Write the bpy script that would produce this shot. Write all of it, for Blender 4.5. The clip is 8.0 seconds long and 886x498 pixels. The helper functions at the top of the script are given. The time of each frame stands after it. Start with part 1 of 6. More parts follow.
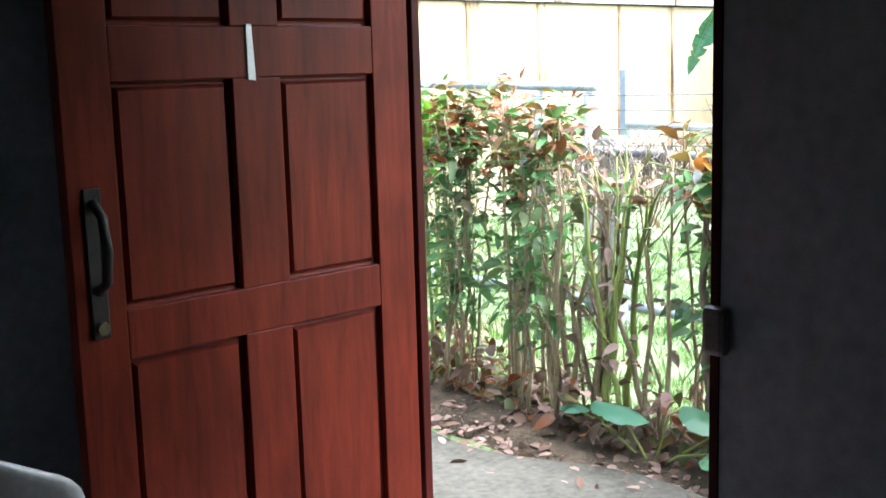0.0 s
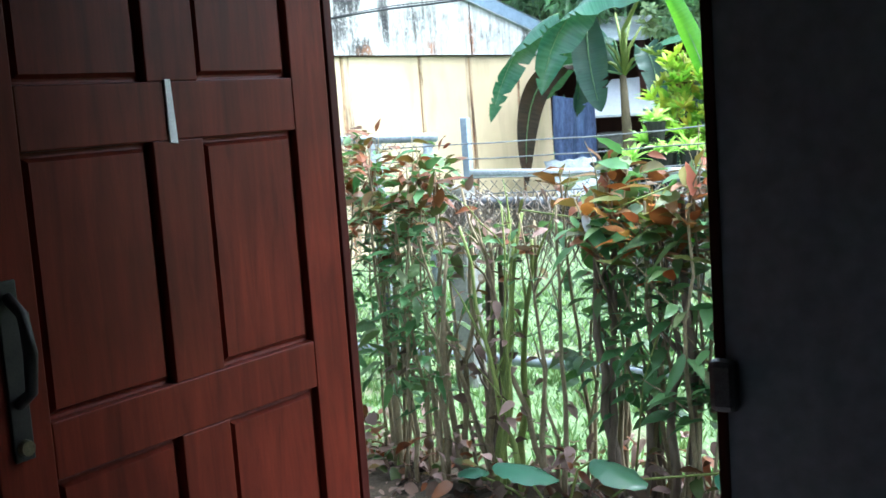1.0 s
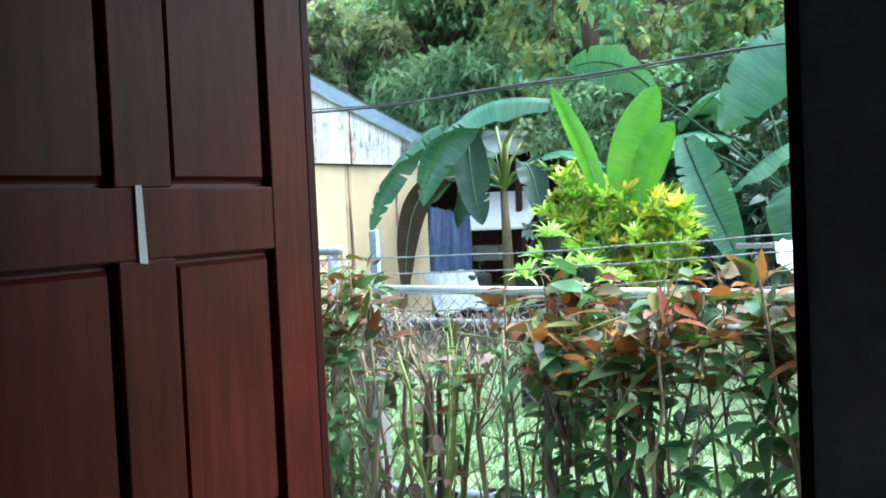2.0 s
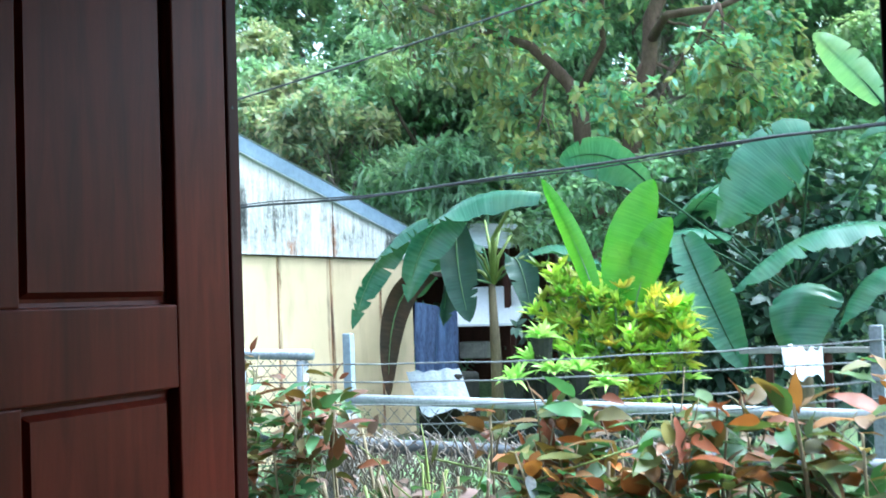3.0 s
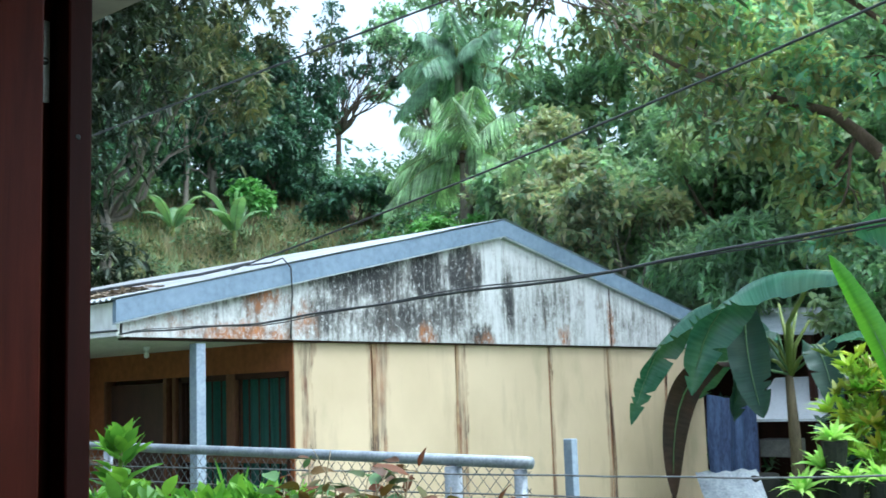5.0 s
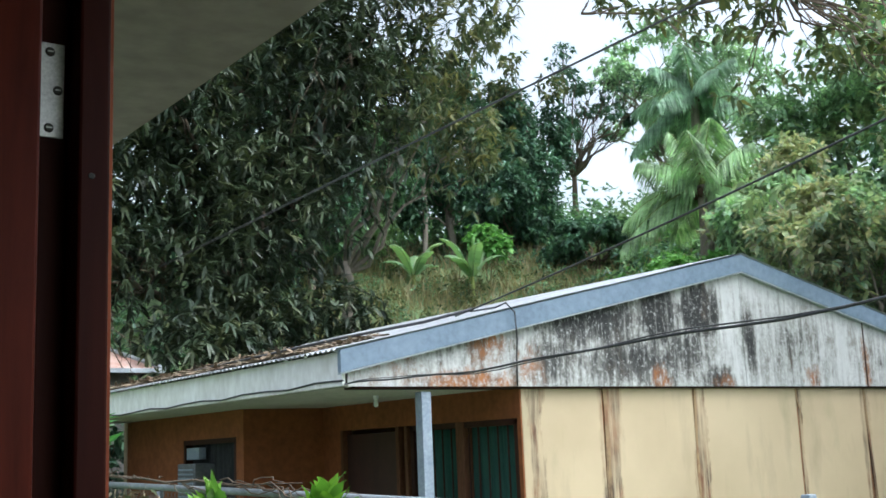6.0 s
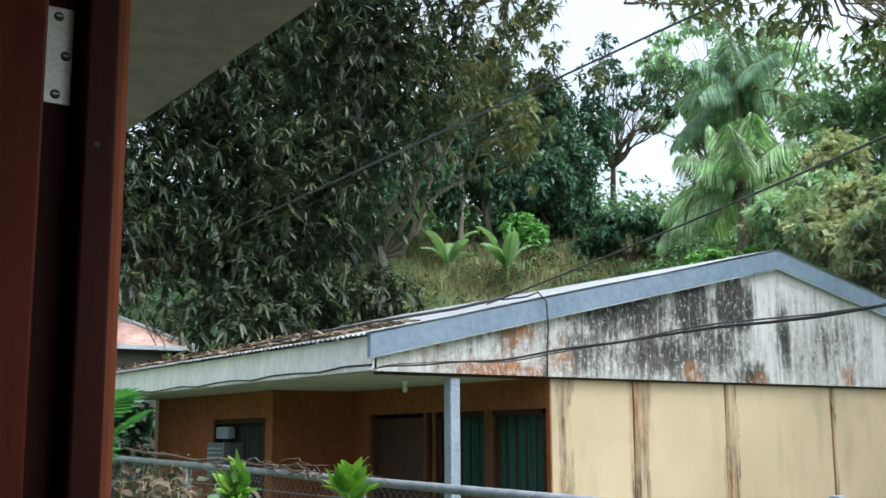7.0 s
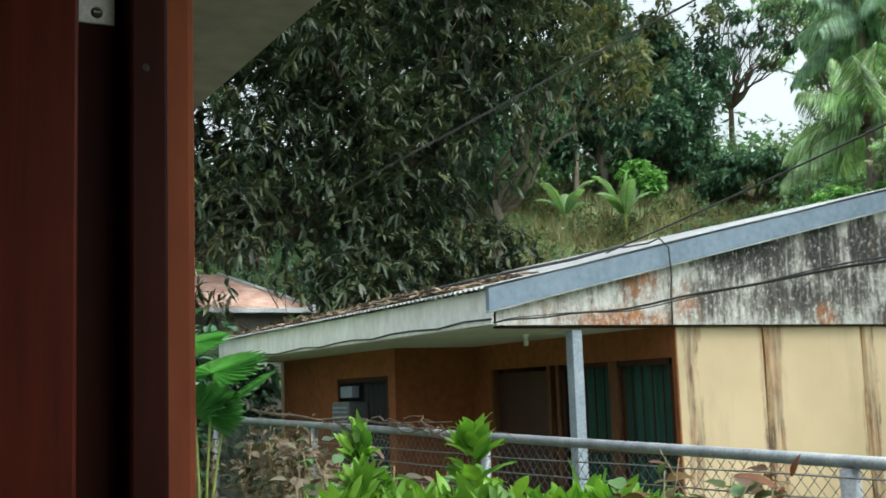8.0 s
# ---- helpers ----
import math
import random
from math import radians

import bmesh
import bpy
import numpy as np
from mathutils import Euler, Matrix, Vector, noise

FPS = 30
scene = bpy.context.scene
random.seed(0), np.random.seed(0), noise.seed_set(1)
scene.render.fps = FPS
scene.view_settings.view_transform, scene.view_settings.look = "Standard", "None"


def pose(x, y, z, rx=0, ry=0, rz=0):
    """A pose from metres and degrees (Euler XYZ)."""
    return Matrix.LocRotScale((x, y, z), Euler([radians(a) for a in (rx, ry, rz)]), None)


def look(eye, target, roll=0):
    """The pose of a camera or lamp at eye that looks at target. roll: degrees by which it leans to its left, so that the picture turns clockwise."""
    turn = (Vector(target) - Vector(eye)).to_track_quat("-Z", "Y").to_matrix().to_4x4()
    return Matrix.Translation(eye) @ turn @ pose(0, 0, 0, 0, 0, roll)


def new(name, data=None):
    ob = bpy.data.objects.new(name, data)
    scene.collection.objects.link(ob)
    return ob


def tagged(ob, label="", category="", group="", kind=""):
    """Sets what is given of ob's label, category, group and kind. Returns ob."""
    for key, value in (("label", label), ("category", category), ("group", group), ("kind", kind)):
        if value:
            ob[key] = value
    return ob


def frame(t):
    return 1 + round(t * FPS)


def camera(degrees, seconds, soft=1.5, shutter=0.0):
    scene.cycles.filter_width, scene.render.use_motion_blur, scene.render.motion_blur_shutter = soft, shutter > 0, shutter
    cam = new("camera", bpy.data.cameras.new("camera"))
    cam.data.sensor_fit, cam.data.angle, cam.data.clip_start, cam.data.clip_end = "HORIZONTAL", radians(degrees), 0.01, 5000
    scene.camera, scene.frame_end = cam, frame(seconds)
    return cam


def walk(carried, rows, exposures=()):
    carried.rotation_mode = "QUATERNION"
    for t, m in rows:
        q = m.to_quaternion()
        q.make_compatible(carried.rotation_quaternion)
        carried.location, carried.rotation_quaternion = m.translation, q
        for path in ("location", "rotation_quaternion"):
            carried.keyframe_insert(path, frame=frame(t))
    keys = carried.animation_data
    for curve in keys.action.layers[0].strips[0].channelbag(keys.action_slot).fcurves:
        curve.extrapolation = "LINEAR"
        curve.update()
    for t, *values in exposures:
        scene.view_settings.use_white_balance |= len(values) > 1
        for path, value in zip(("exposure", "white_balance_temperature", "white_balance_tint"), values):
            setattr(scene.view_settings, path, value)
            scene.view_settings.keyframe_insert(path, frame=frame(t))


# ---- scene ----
cam = camera(42.5, 8.0, 1.6, 0.2)
PATH = [
    (0, (-0.83, -1.234, 1.432), (0.538, 0.189, 1.111), -1.6),
    (0.5, (-0.822, -1.046, 1.43), (0.621, 0.319, 1.194), 0.9),
    (1, (-0.887, -0.758, 1.439), (0.74, 0.378, 1.193), -4.1),
    (1.5, (-0.788, -0.43, 1.439), (0.895, 0.629, 1.227), -4.3),
    (1.7, (-0.77, -0.373, 1.456), (0.956, 0.625, 1.299), -3.3),
    (2.8, (-0.32, -0.032, 1.504), (1.506, 0.782, 1.566), -3.8),
    (3, (-0.191, -0.046, 1.527), (1.599, 0.841, 1.614), -2.0),
    (3.5, (0.118, -0.009, 1.543), (1.876, 0.934, 1.689), -1.0),
    (4, (0.394, 0.058, 1.552), (2.111, 1.064, 1.752), -1.8),
    (4.2, (0.487, 0.05, 1.53), (2.144, 1.141, 1.776), -3.2),
    (5.3, (0.777, -0.009, 1.569), (2.166, 1.405, 1.833), -2.7),
    (5.5, (0.869, 0.043, 1.564), (2.179, 1.524, 1.859), -4.3),
    (6, (0.967, 0.076, 1.592), (2.117, 1.674, 1.94), -2.3),
    (6.5, (0.983, 0.08, 1.592), (2.102, 1.704, 1.924), -1.0),
    (7, (1.004, 0.09, 1.591), (2.104, 1.728, 1.919), -0.3),
    (7.5, (1.026, 0.103, 1.593), (2.05, 1.789, 1.919), -0.8),
    (8, (1.097, 0.229, 1.596), (2.026, 1.982, 1.85), -2.0),
]
walk(cam, [(t, look(eye, target, roll)) for t, eye, target, roll in PATH],
     [(0, 1.62, 5700, 10), (0.5, 1.12, 5450, 7), (1, 0.9, 5250, 4), (1.5, 0.74, 5250, 4), (3, 0.68, 4950, -1), (3.5, 0.4, 4800, -2), (4.2, 0.06, 4850, 0), (5.3, -0.36, 5400, 3), (6, -0.48, 5750, 7), (7, -0.54, 5850, 8), (8, -0.66, 6250, 2)])

# ---------------- light: bright overcast ----------------
SUN_FROM = Vector((0.25, -0.38, 0.89)).normalized()
world = bpy.data.worlds.new("world")
scene.world = world
world.use_nodes = True
wn = world.node_tree.nodes
sky = wn.new("ShaderNodeTexSky")
sky.sky_type, sky.sun_disc = "NISHITA", False
sky.sun_elevation, sky.sun_rotation = math.asin(SUN_FROM.z), math.atan2(SUN_FROM.x, SUN_FROM.y)
sky.dust_density, sky.ozone_density = 6.0, 1.0
haze = wn.new("ShaderNodeHueSaturation")
haze.inputs["Saturation"].default_value, haze.inputs["Value"].default_value = 0.3, 3.7
wn["Background"].inputs["Strength"].default_value = 0.15
world.node_tree.links.new(sky.outputs["Color"], haze.inputs["Color"])
world.node_tree.links.new(haze.outputs["Color"], wn["Background"].inputs["Color"])
sun = new("sun", bpy.data.lights.new("sun", "SUN"))
sun.data.energy, sun.data.angle, sun.data.color = 1.05, radians(16), (1.0, 0.98, 0.94)
sun.matrix_world = look(SUN_FROM * 30, (0, 0, 0))


# ---------------- small building kit ----------------
class Geo:
    """Vertices and faces gathered for one mesh."""

    def __init__(self):
        self.v, self.f, self.n = [], [], 0

    def add(self, verts, faces):
        self.v.append(np.asarray(verts, float).reshape(-1, 3))
        self.f += [tuple(i + self.n for i in q) for q in faces]
        self.n += len(self.v[-1])
        return self

    def box(self, x0, x1, y0, y1, z0, z1, c=0.0):
        """A box; c: chamfer."""
        lo, hi, m = (x0, y0, z0), (x1, y1, z1), bmesh.new()
        bmesh.ops.create_cube(m, size=1)
        for v in m.verts:
            v.co = [(lo[i] + hi[i]) / 2 + v.co[i] * (hi[i] - lo[i]) for i in range(3)]
        if c:
            bmesh.ops.bevel(m, geom=m.edges[:], offset=c, segments=2, affect="EDGES", profile=0.5)
        m.verts.index_update()
        self.add([v.co[:] for v in m.verts], [[v.index for v in q.verts] for q in m.faces])
        m.free()
        return self

    def tube(self, pts, radii, sides=7, cap=True):
        pts = [Vector(p) for p in pts]
        if not hasattr(radii, "__len__"):
            radii = [radii] * len(pts)
        rings, up = [], Vector((0.31, 0.17, 0.93))
        for i, p in enumerate(pts):
            d = (pts[min(i + 1, len(pts) - 1)] - pts[max(i - 1, 0)]).normalized()
            a = d.cross(up)
            a = (a if a.length > 0.1 else d.cross(Vector((1, 0, 0)))).normalized()
            b = d.cross(a)
            for k in range(sides):
                t = 2 * math.pi * k / sides
                rings.append(p + float(radii[i]) * (math.cos(t) * a + math.sin(t) * b))
        faces = []
        for i in range(len(pts) - 1):
            for k in range(sides):
                j = (k + 1) % sides
                faces.append((i * sides + k, i * sides + j, (i + 1) * sides + j, (i + 1) * sides + k))
        if cap:
            faces += [tuple(range(sides))[::-1], tuple(range((len(pts) - 1) * sides, len(pts) * sides))]
        return self.add([tuple(v) for v in rings], faces)

    def mesh(self, name, smooth=False):
        me = bpy.data.meshes.new(name)
        me.from_pydata(np.concatenate(self.v).tolist(), [], self.f)
        if smooth:
            me.polygons.foreach_set("use_smooth", [True] * len(me.polygons))
        me.update()
        return me


def thing(name, base, label, category, group="", kind=""):
    ob = new(name)
    ob.location = base
    ob.empty_display_size = 0.2
    return tagged(ob, label, category, group, kind)


def part(name, geo, material, parent=None, label="", smooth=False):
    """One mesh in world coordinates, under its thing or part."""
    me = geo if isinstance(geo, bpy.types.Mesh) else geo.mesh(name, smooth)
    if material:
        me.materials.append(material)
    ob = new(name, me)
    if parent:
        ob.parent = parent
        if parent.type == "EMPTY":
            ob.matrix_parent_inverse = Matrix.Translation(parent.location).inverted()
    if label:
        ob["label"] = label
    return ob


def solid(name, geo, material, label, category, kind="", group="", smooth=False):
    return tagged(part(name, geo, material, None, "", smooth), label, category, group, kind)


# ---------------- materials ----------------
def nodes_of(name):
    m = bpy.data.materials.new(name)
    m.use_nodes = True
    t = m.node_tree
    return m, t, t.nodes["Principled BSDF"]


def node(t, kind, **values):
    n = t.nodes.new(kind)
    for k, v in values.items():
        n.inputs[k.replace("_", " ")].default_value = v
    return n


def noise_at(t, scale, detail=4.0, stretch=(1, 1, 1), rough=0.55, distort=0.0):
    co = t.nodes.new("ShaderNodeTexCoord")
    mp = node(t, "ShaderNodeMapping", Scale=stretch)
    n = node(t, "ShaderNodeTexNoise", Scale=scale, Detail=detail, Roughness=rough, Distortion=distort)
    t.links.new(co.outputs["Object"], mp.inputs["Vector"])
    t.links.new(mp.outputs["Vector"], n.inputs["Vector"])
    return n.outputs["Fac"]


def ramp(t, fac, stops, step=False):
    r = t.nodes.new("ShaderNodeValToRGB")
    e = r.color_ramp.elements
    while len(e) < len(stops):
        e.new(0.5)
    for el, (p, c) in zip(e, stops):
        el.position, el.color = p, (*c, 1)
    if step:
        r.color_ramp.interpolation = "CONSTANT"
    t.links.new(fac, r.inputs["Fac"])
    return r.outputs["Color"]


def blend(t, fac, a, b, mode="MIX"):
    m = t.nodes.new("ShaderNodeMix")
    m.data_type, m.blend_type = "RGBA", mode
    for sock, val in ((m.inputs[0], fac), (m.inputs[6], a), (m.inputs[7], b)):
        if hasattr(val, "links"):
            t.links.new(val, sock)
        else:
            sock.default_value = (*val, 1) if hasattr(val, "__len__") else val
    return m.outputs[2]


def bump(t, bsdf, height, strength, dist=0.01):
    b = node(t, "ShaderNodeBump", Strength=strength, Distance=dist)
    t.links.new(height, b.inputs["Height"])
    t.links.new(b.outputs["Normal"], bsdf.inputs["Normal"])


def grainy(name, a, b, scale=8.0, rough=0.75, metal=0.0, relief=0.15, stretch=(1, 1, 1), dist=0.005, lo=0.35, hi=0.68):
    """A surface of two tones at two scales with fine relief."""
    m, t, p = nodes_of(name)
    big, fine = noise_at(t, scale, 5, stretch), noise_at(t, scale * 9, 3, stretch)
    col = ramp(t, big, [(lo, a), (hi, b)])
    col = blend(t, 0.35, col, ramp(t, fine, [(0.3, [v * 0.6 for v in a]), (0.7, [min(1, v * 1.25) for v in b])]))
    t.links.new(col, p.inputs["Base Color"])
    p.inputs["Roughness"].default_value, p.inputs["Metallic"].default_value = rough, metal
    p.inputs["Specular IOR Level"].default_value = 0.5 if rough < 0.68 else 0.2
    bump(t, p, fine, relief, dist)
    return m


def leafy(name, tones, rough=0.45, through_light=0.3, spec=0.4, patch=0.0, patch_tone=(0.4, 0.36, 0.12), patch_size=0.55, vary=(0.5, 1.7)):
    """Foliage: each leaf takes one of the tones; light passes through in part."""
    tones = [(1.3 * r, 1.42 * g, 2.0 * b) for r, g, b in tones]
    m, t, p = nodes_of(name)
    geo = t.nodes.new("ShaderNodeNewGeometry")
    col = ramp(t, geo.outputs["Random Per Island"], [(i / max(1, len(tones) - 1), c) for i, c in enumerate(tones)])
    col = blend(t, 0.3, col, blend(t, noise_at(t, 30, 2), [0.03, 0.04, 0.02], [0.5, 0.5, 0.25]), "OVERLAY")
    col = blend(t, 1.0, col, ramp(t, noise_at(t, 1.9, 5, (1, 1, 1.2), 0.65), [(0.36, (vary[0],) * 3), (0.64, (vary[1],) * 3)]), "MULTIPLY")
    if patch:  # boughs that turn yellow or carry younger leaves
        col = blend(t, ramp(t, noise_at(t, patch_size, 4, (1, 1, 1.4), 0.6), [(0.48, (0, 0, 0)), (0.62, (patch, patch, patch))]), col, patch_tone)
    t.links.new(col, p.inputs["Base Color"])
    p.inputs["Roughness"].default_value = rough
    p.inputs["Specular IOR Level"].default_value = spec
    tr = t.nodes.new("ShaderNodeBsdfTranslucent")
    t.links.new(blend(t, 0.5, col, [0.9, 1.0, 0.35], "MULTIPLY"), tr.inputs["Color"])
    mix = t.nodes.new("ShaderNodeMixShader")
    mix.inputs[0].default_value = through_light
    out = t.nodes["Material Output"]
    t.links.new(p.outputs[0], mix.inputs[1])
    t.links.new(tr.outputs[0], mix.inputs[2])
    t.links.new(mix.outputs[0], out.inputs["Surface"])
    return m


def door_wood(name, a, b, rough=0.42, gloss=0.12):
    m, t, p = nodes_of(name)
    grain = noise_at(t, 9, 8, (3.5, 3.5, 0.35), 0.62, 0.6)
    cloud = noise_at(t, 3.0, 3)
    col = blend(t, ramp(t, cloud, [(0.35, (0, 0, 0)), (0.7, (0.6, 0.6, 0.6))]), ramp(t, grain, [(0.3, a), (0.7, b)]), [v * 0.55 for v in a])
    t.links.new(col, p.inputs["Base Color"])
    p.inputs["Roughness"].default_value = rough
    p.inputs["Specular IOR Level"].default_value = gloss
    bump(t, p, grain, 0.12, 0.003)
    return m


def streaked_paint(name, paint, dirt, rust, amount=0.5, rusty=0.3):
    """Old paint with black mould and rust that has run down it: broad sooty areas, streaks within them, pale specks left over."""
    m, t, p = nodes_of(name)

    def scaled(sock, k, add):
        n = t.nodes.new("ShaderNodeMath")
        n.operation = "MULTIPLY_ADD"
        t.links.new(sock, n.inputs[0])
        n.inputs[1].default_value = k
        if hasattr(add, "links"):
            t.links.new(add, n.inputs[2])
        else:
            n.inputs[2].default_value = add
        return n.outputs[0]

    area = noise_at(t, 0.75, 3, (1, 1, 0.7), 0.5, 0.4)
    runs = noise_at(t, 5.0, 6, (1, 1, 0.2), 0.62, 0.25)
    thin = noise_at(t, 17.0, 4, (1, 1, 0.10), 0.6)
    specks = noise_at(t, 30, 6, (1, 1, 0.4), 0.8)
    base = blend(t, ramp(t, runs, [(0.35, (0, 0, 0)), (0.7, (0.7, 0.7, 0.7))]), paint, [v * 0.62 for v in paint])
    mott = noise_at(t, 10.0, 8, (1, 1, 0.6), 0.75)
    total = scaled(area, 2.8, scaled(runs, 0.5, scaled(thin, 0.5, scaled(mott, 0.8, -1.8))))
    k = 0.70 - 0.4 * amount
    soot = ramp(t, total, [(k - 0.07, (0, 0, 0)), (k + 0.03, (0.6, 0.6, 0.6)), (k + 0.14, (1, 1, 1))])
    soot = blend(t, 1.0, soot, ramp(t, specks, [(0.36, (0.1, 0.1, 0.1)), (0.5, (1, 1, 1))]), "MULTIPLY")
    drips = noise_at(t, 24, 5, (1, 1, 0.055), 0.7, 0.15)
    soot = blend(t, 1.0, soot, ramp(t, drips, [(0.40, (0.12, 0.12, 0.12)), (0.47, (1, 1, 1))]), "MULTIPLY")
    film = ramp(t, total, [(k - 0.26, (0, 0, 0)), (k - 0.04, (0.62, 0.62, 0.62))])
    film = blend(t, 1.0, film, ramp(t, drips, [(0.36, (0.1, 0.1, 0.1)), (0.58, (1, 1, 1))]), "MULTIPLY")
    base = blend(t, film, base, [v * 0.34 for v in paint])
    col = blend(t, soot, base, dirt)
    rustm = scaled(noise_at(t, 1.6, 4, (1, 1, 0.8)), 1.2, scaled(noise_at(t, 8, 6, (1, 1, 0.6), 0.7, 0.4), 0.8, -1.0))
    col = blend(t, ramp(t, rustm, [(0.22 - 0.16 * rusty, (0, 0, 0)), (0.36 - 0.16 * rusty, (0.85, 0.85, 0.85))]), col, rust)
    t.links.new(col, p.inputs["Base Color"])
    p.inputs["Roughness"].default_value = 0.85
    bump(t, p, specks, 0.2, 0.004)
    return m


M_DOOR = door_wood("varnished_red_wood", (0.082, 0.012, 0.0066), (0.175, 0.026, 0.0125), 0.42, 0.12)
M_FRAME = door_wood("frame_wood", (0.034, 0.0052, 0.0036), (0.072, 0.0108, 0.0062), 0.5)
M_IRON = grainy("dark_bronze", (0.012, 0.011, 0.009), (0.035, 0.03, 0.024), 30, 0.5, 0.3, 0.1)
M_STEEL = grainy("bright_steel", (0.5, 0.5, 0.48), (0.66, 0.66, 0.63), 40, 0.35, 0.9, 0.05)
M_SCREW = grainy("screw_steel", (0.035, 0.033, 0.03), (0.09, 0.085, 0.078), 60, 0.5, 0.5, 0.1)
M_WALL_IN = grainy("inner_wall_paint", (0.37, 0.41, 0.45), (0.43, 0.47, 0.51), 2.5, 0.8, 0, 0.08)
# ceiling colour kept dark to lower the light it bounces onto the door
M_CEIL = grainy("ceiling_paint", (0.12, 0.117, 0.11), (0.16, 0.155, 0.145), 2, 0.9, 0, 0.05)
M_PORCHCEIL = grainy("porch_board", (0.5, 0.48, 0.44), (0.58, 0.56, 0.51), 2, 0.9, 0, 0.05)
M_FLOOR = grainy("floor_cement", (0.17, 0.15, 0.14), (0.24, 0.21, 0.19), 3, 0.5, 0, 0.05)
M_SOFFIT = grainy("soffit_board", (0.36, 0.32, 0.26), (0.43, 0.385, 0.315), 1.5, 0.85, 0, 0.05)
M_WHITE = grainy("white_plastic", (0.75, 0.76, 0.78), (0.82, 0.83, 0.84), 5, 0.35, 0, 0.02)
M_BAR = grainy("white_numeral_paint", (0.78, 0.78, 0.78), (0.86, 0.86, 0.86), 30, 0.5, 0, 0.05)
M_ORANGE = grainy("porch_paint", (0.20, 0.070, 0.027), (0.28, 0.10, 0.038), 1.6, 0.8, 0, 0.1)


def gable_paint(name, paint, soot_spots, rust_spots):
    """Old white paint with washes of black mould, drips through them, pale specks, and rust along the foot."""
    m, t, p = nodes_of(name)
    co, sep = t.nodes.new("ShaderNodeTexCoord"), t.nodes.new("ShaderNodeSeparateXYZ")
    t.links.new(co.outputs["Object"], sep.inputs[0])

    def calc(op, a, b=0.0, c=0.0):
        n = t.nodes.new("ShaderNodeMath")
        n.operation = op
        for sock, val in zip(n.inputs, (a, b, c)):
            if hasattr(val, "links"):
                t.links.new(val, sock)
            else:
                sock.default_value = val
        return n.outputs[0]

    def spots(listed, wx, wz):
        x = calc("MULTIPLY_ADD", noise_at(t, 7.0, 6, (1, 1, 0.25), 0.65), wx, calc("SUBTRACT", sep.outputs["X"], wx / 2))
        z = calc("MULTIPLY_ADD", noise_at(t, 4.0, 6, (2.5, 1, 0.6), 0.7), wz, calc("SUBTRACT", sep.outputs["Z"], wz / 2))
        total = 0.0
        for cx, cz, rx, rz, k in listed:
            dx, dz = calc("DIVIDE", calc("SUBTRACT", x, cx), rx), calc("DIVIDE", calc("SUBTRACT", z, cz), rz)
            d = calc("SQRT", calc("ADD", calc("MULTIPLY", dx, dx), calc("MULTIPLY", dz, dz)))
            total = calc("MAXIMUM", calc("MULTIPLY", calc("MAXIMUM", calc("SUBTRACT", 1.0, d), 0.0), k), total)
        return total

    runs, thin = noise_at(t, 6.0, 6, (1, 1, 0.16), 0.62, 0.25), noise_at(t, 19.0, 5, (1, 1, 0.09), 0.65)
    mott, specks = noise_at(t, 14.0, 8, (1, 1, 0.7), 0.75), noise_at(t, 27, 7, (1, 1, 0.6), 0.85)
    rough_noise = calc("MULTIPLY_ADD", runs, 0.9, calc("MULTIPLY_ADD", thin, 1.0, calc("MULTIPLY_ADD", mott, 1.1, -1.5)))
    black = calc("ADD", spots(soot_spots, 0.25, 0.35), rough_noise)
    base = blend(t, ramp(t, thin, [(0.35, (0, 0, 0)), (0.7, (0.55, 0.55, 0.55))]), paint, [v * 0.66 for v in paint])
    film = blend(t, 1.0, ramp(t, black, [(-0.0, (0.12, 0.12, 0.12)), (0.4, (0.9, 0.9, 0.9))]), ramp(t, specks, [(0.40, (0.08, 0.08, 0.08)), (0.49, (1, 1, 1))]), "MULTIPLY")
    base = blend(t, film, base, [0.36 * paint[0], 0.35 * paint[1], 0.32 * paint[2]])
    soot = ramp(t, black, [(0.36, (0, 0, 0)), (0.55, (0.75, 0.75, 0.75)), (0.8, (1, 1, 1))])
    soot = blend(t, 1.0, soot, ramp(t, specks, [(0.37, (0.04, 0.04, 0.04)), (0.47, (1, 1, 1))]), "MULTIPLY")
    drips = noise_at(t, 13, 5, (1, 1, 0.06), 0.7, 0.15)
    soot = blend(t, 1.0, soot, ramp(t, drips, [(0.34, (0.1, 0.1, 0.1)), (0.44, (1, 1, 1))]), "MULTIPLY")
    col = blend(t, soot, base, [0.022, 0.022, 0.021])
    red = calc("ADD", spots(rust_spots, 0.2, 0.15), calc("MULTIPLY_ADD", mott, 1.6, calc("MULTIPLY_ADD", runs, 0.8, -1.3)))
    tone = ramp(t, noise_at(t, 11, 5, (1, 1, 0.5), 0.7), [(0.35, (0.10, 0.05, 0.025)), (0.6, (0.36, 0.13, 0.03))])
    stain = blend(t, 1.0, ramp(t, red, [(0.1, (0, 0, 0)), (0.6, (0.95, 0.95, 0.95))]), ramp(t, specks, [(0.40, (0.15, 0.15, 0.15)), (0.52, (1, 1, 1))]), "MULTIPLY")
    col = blend(t, stain, col, tone)
    brown = blend(t, 1.0, ramp(t, runs, [(0.5, (0, 0, 0)), (0.7, (0.55, 0.55, 0.55))]), ramp(t, mott, [(0.42, (0, 0, 0)), (0.62, (1, 1, 1))]), "MULTIPLY")
    col = blend(t, brown, col, [0.16, 0.12, 0.08])
    t.links.new(col, p.inputs["Base Color"])
    p.inputs["Roughness"].default_value = 0.85
    bump(t, p, specks, 0.2, 0.004)
    return m


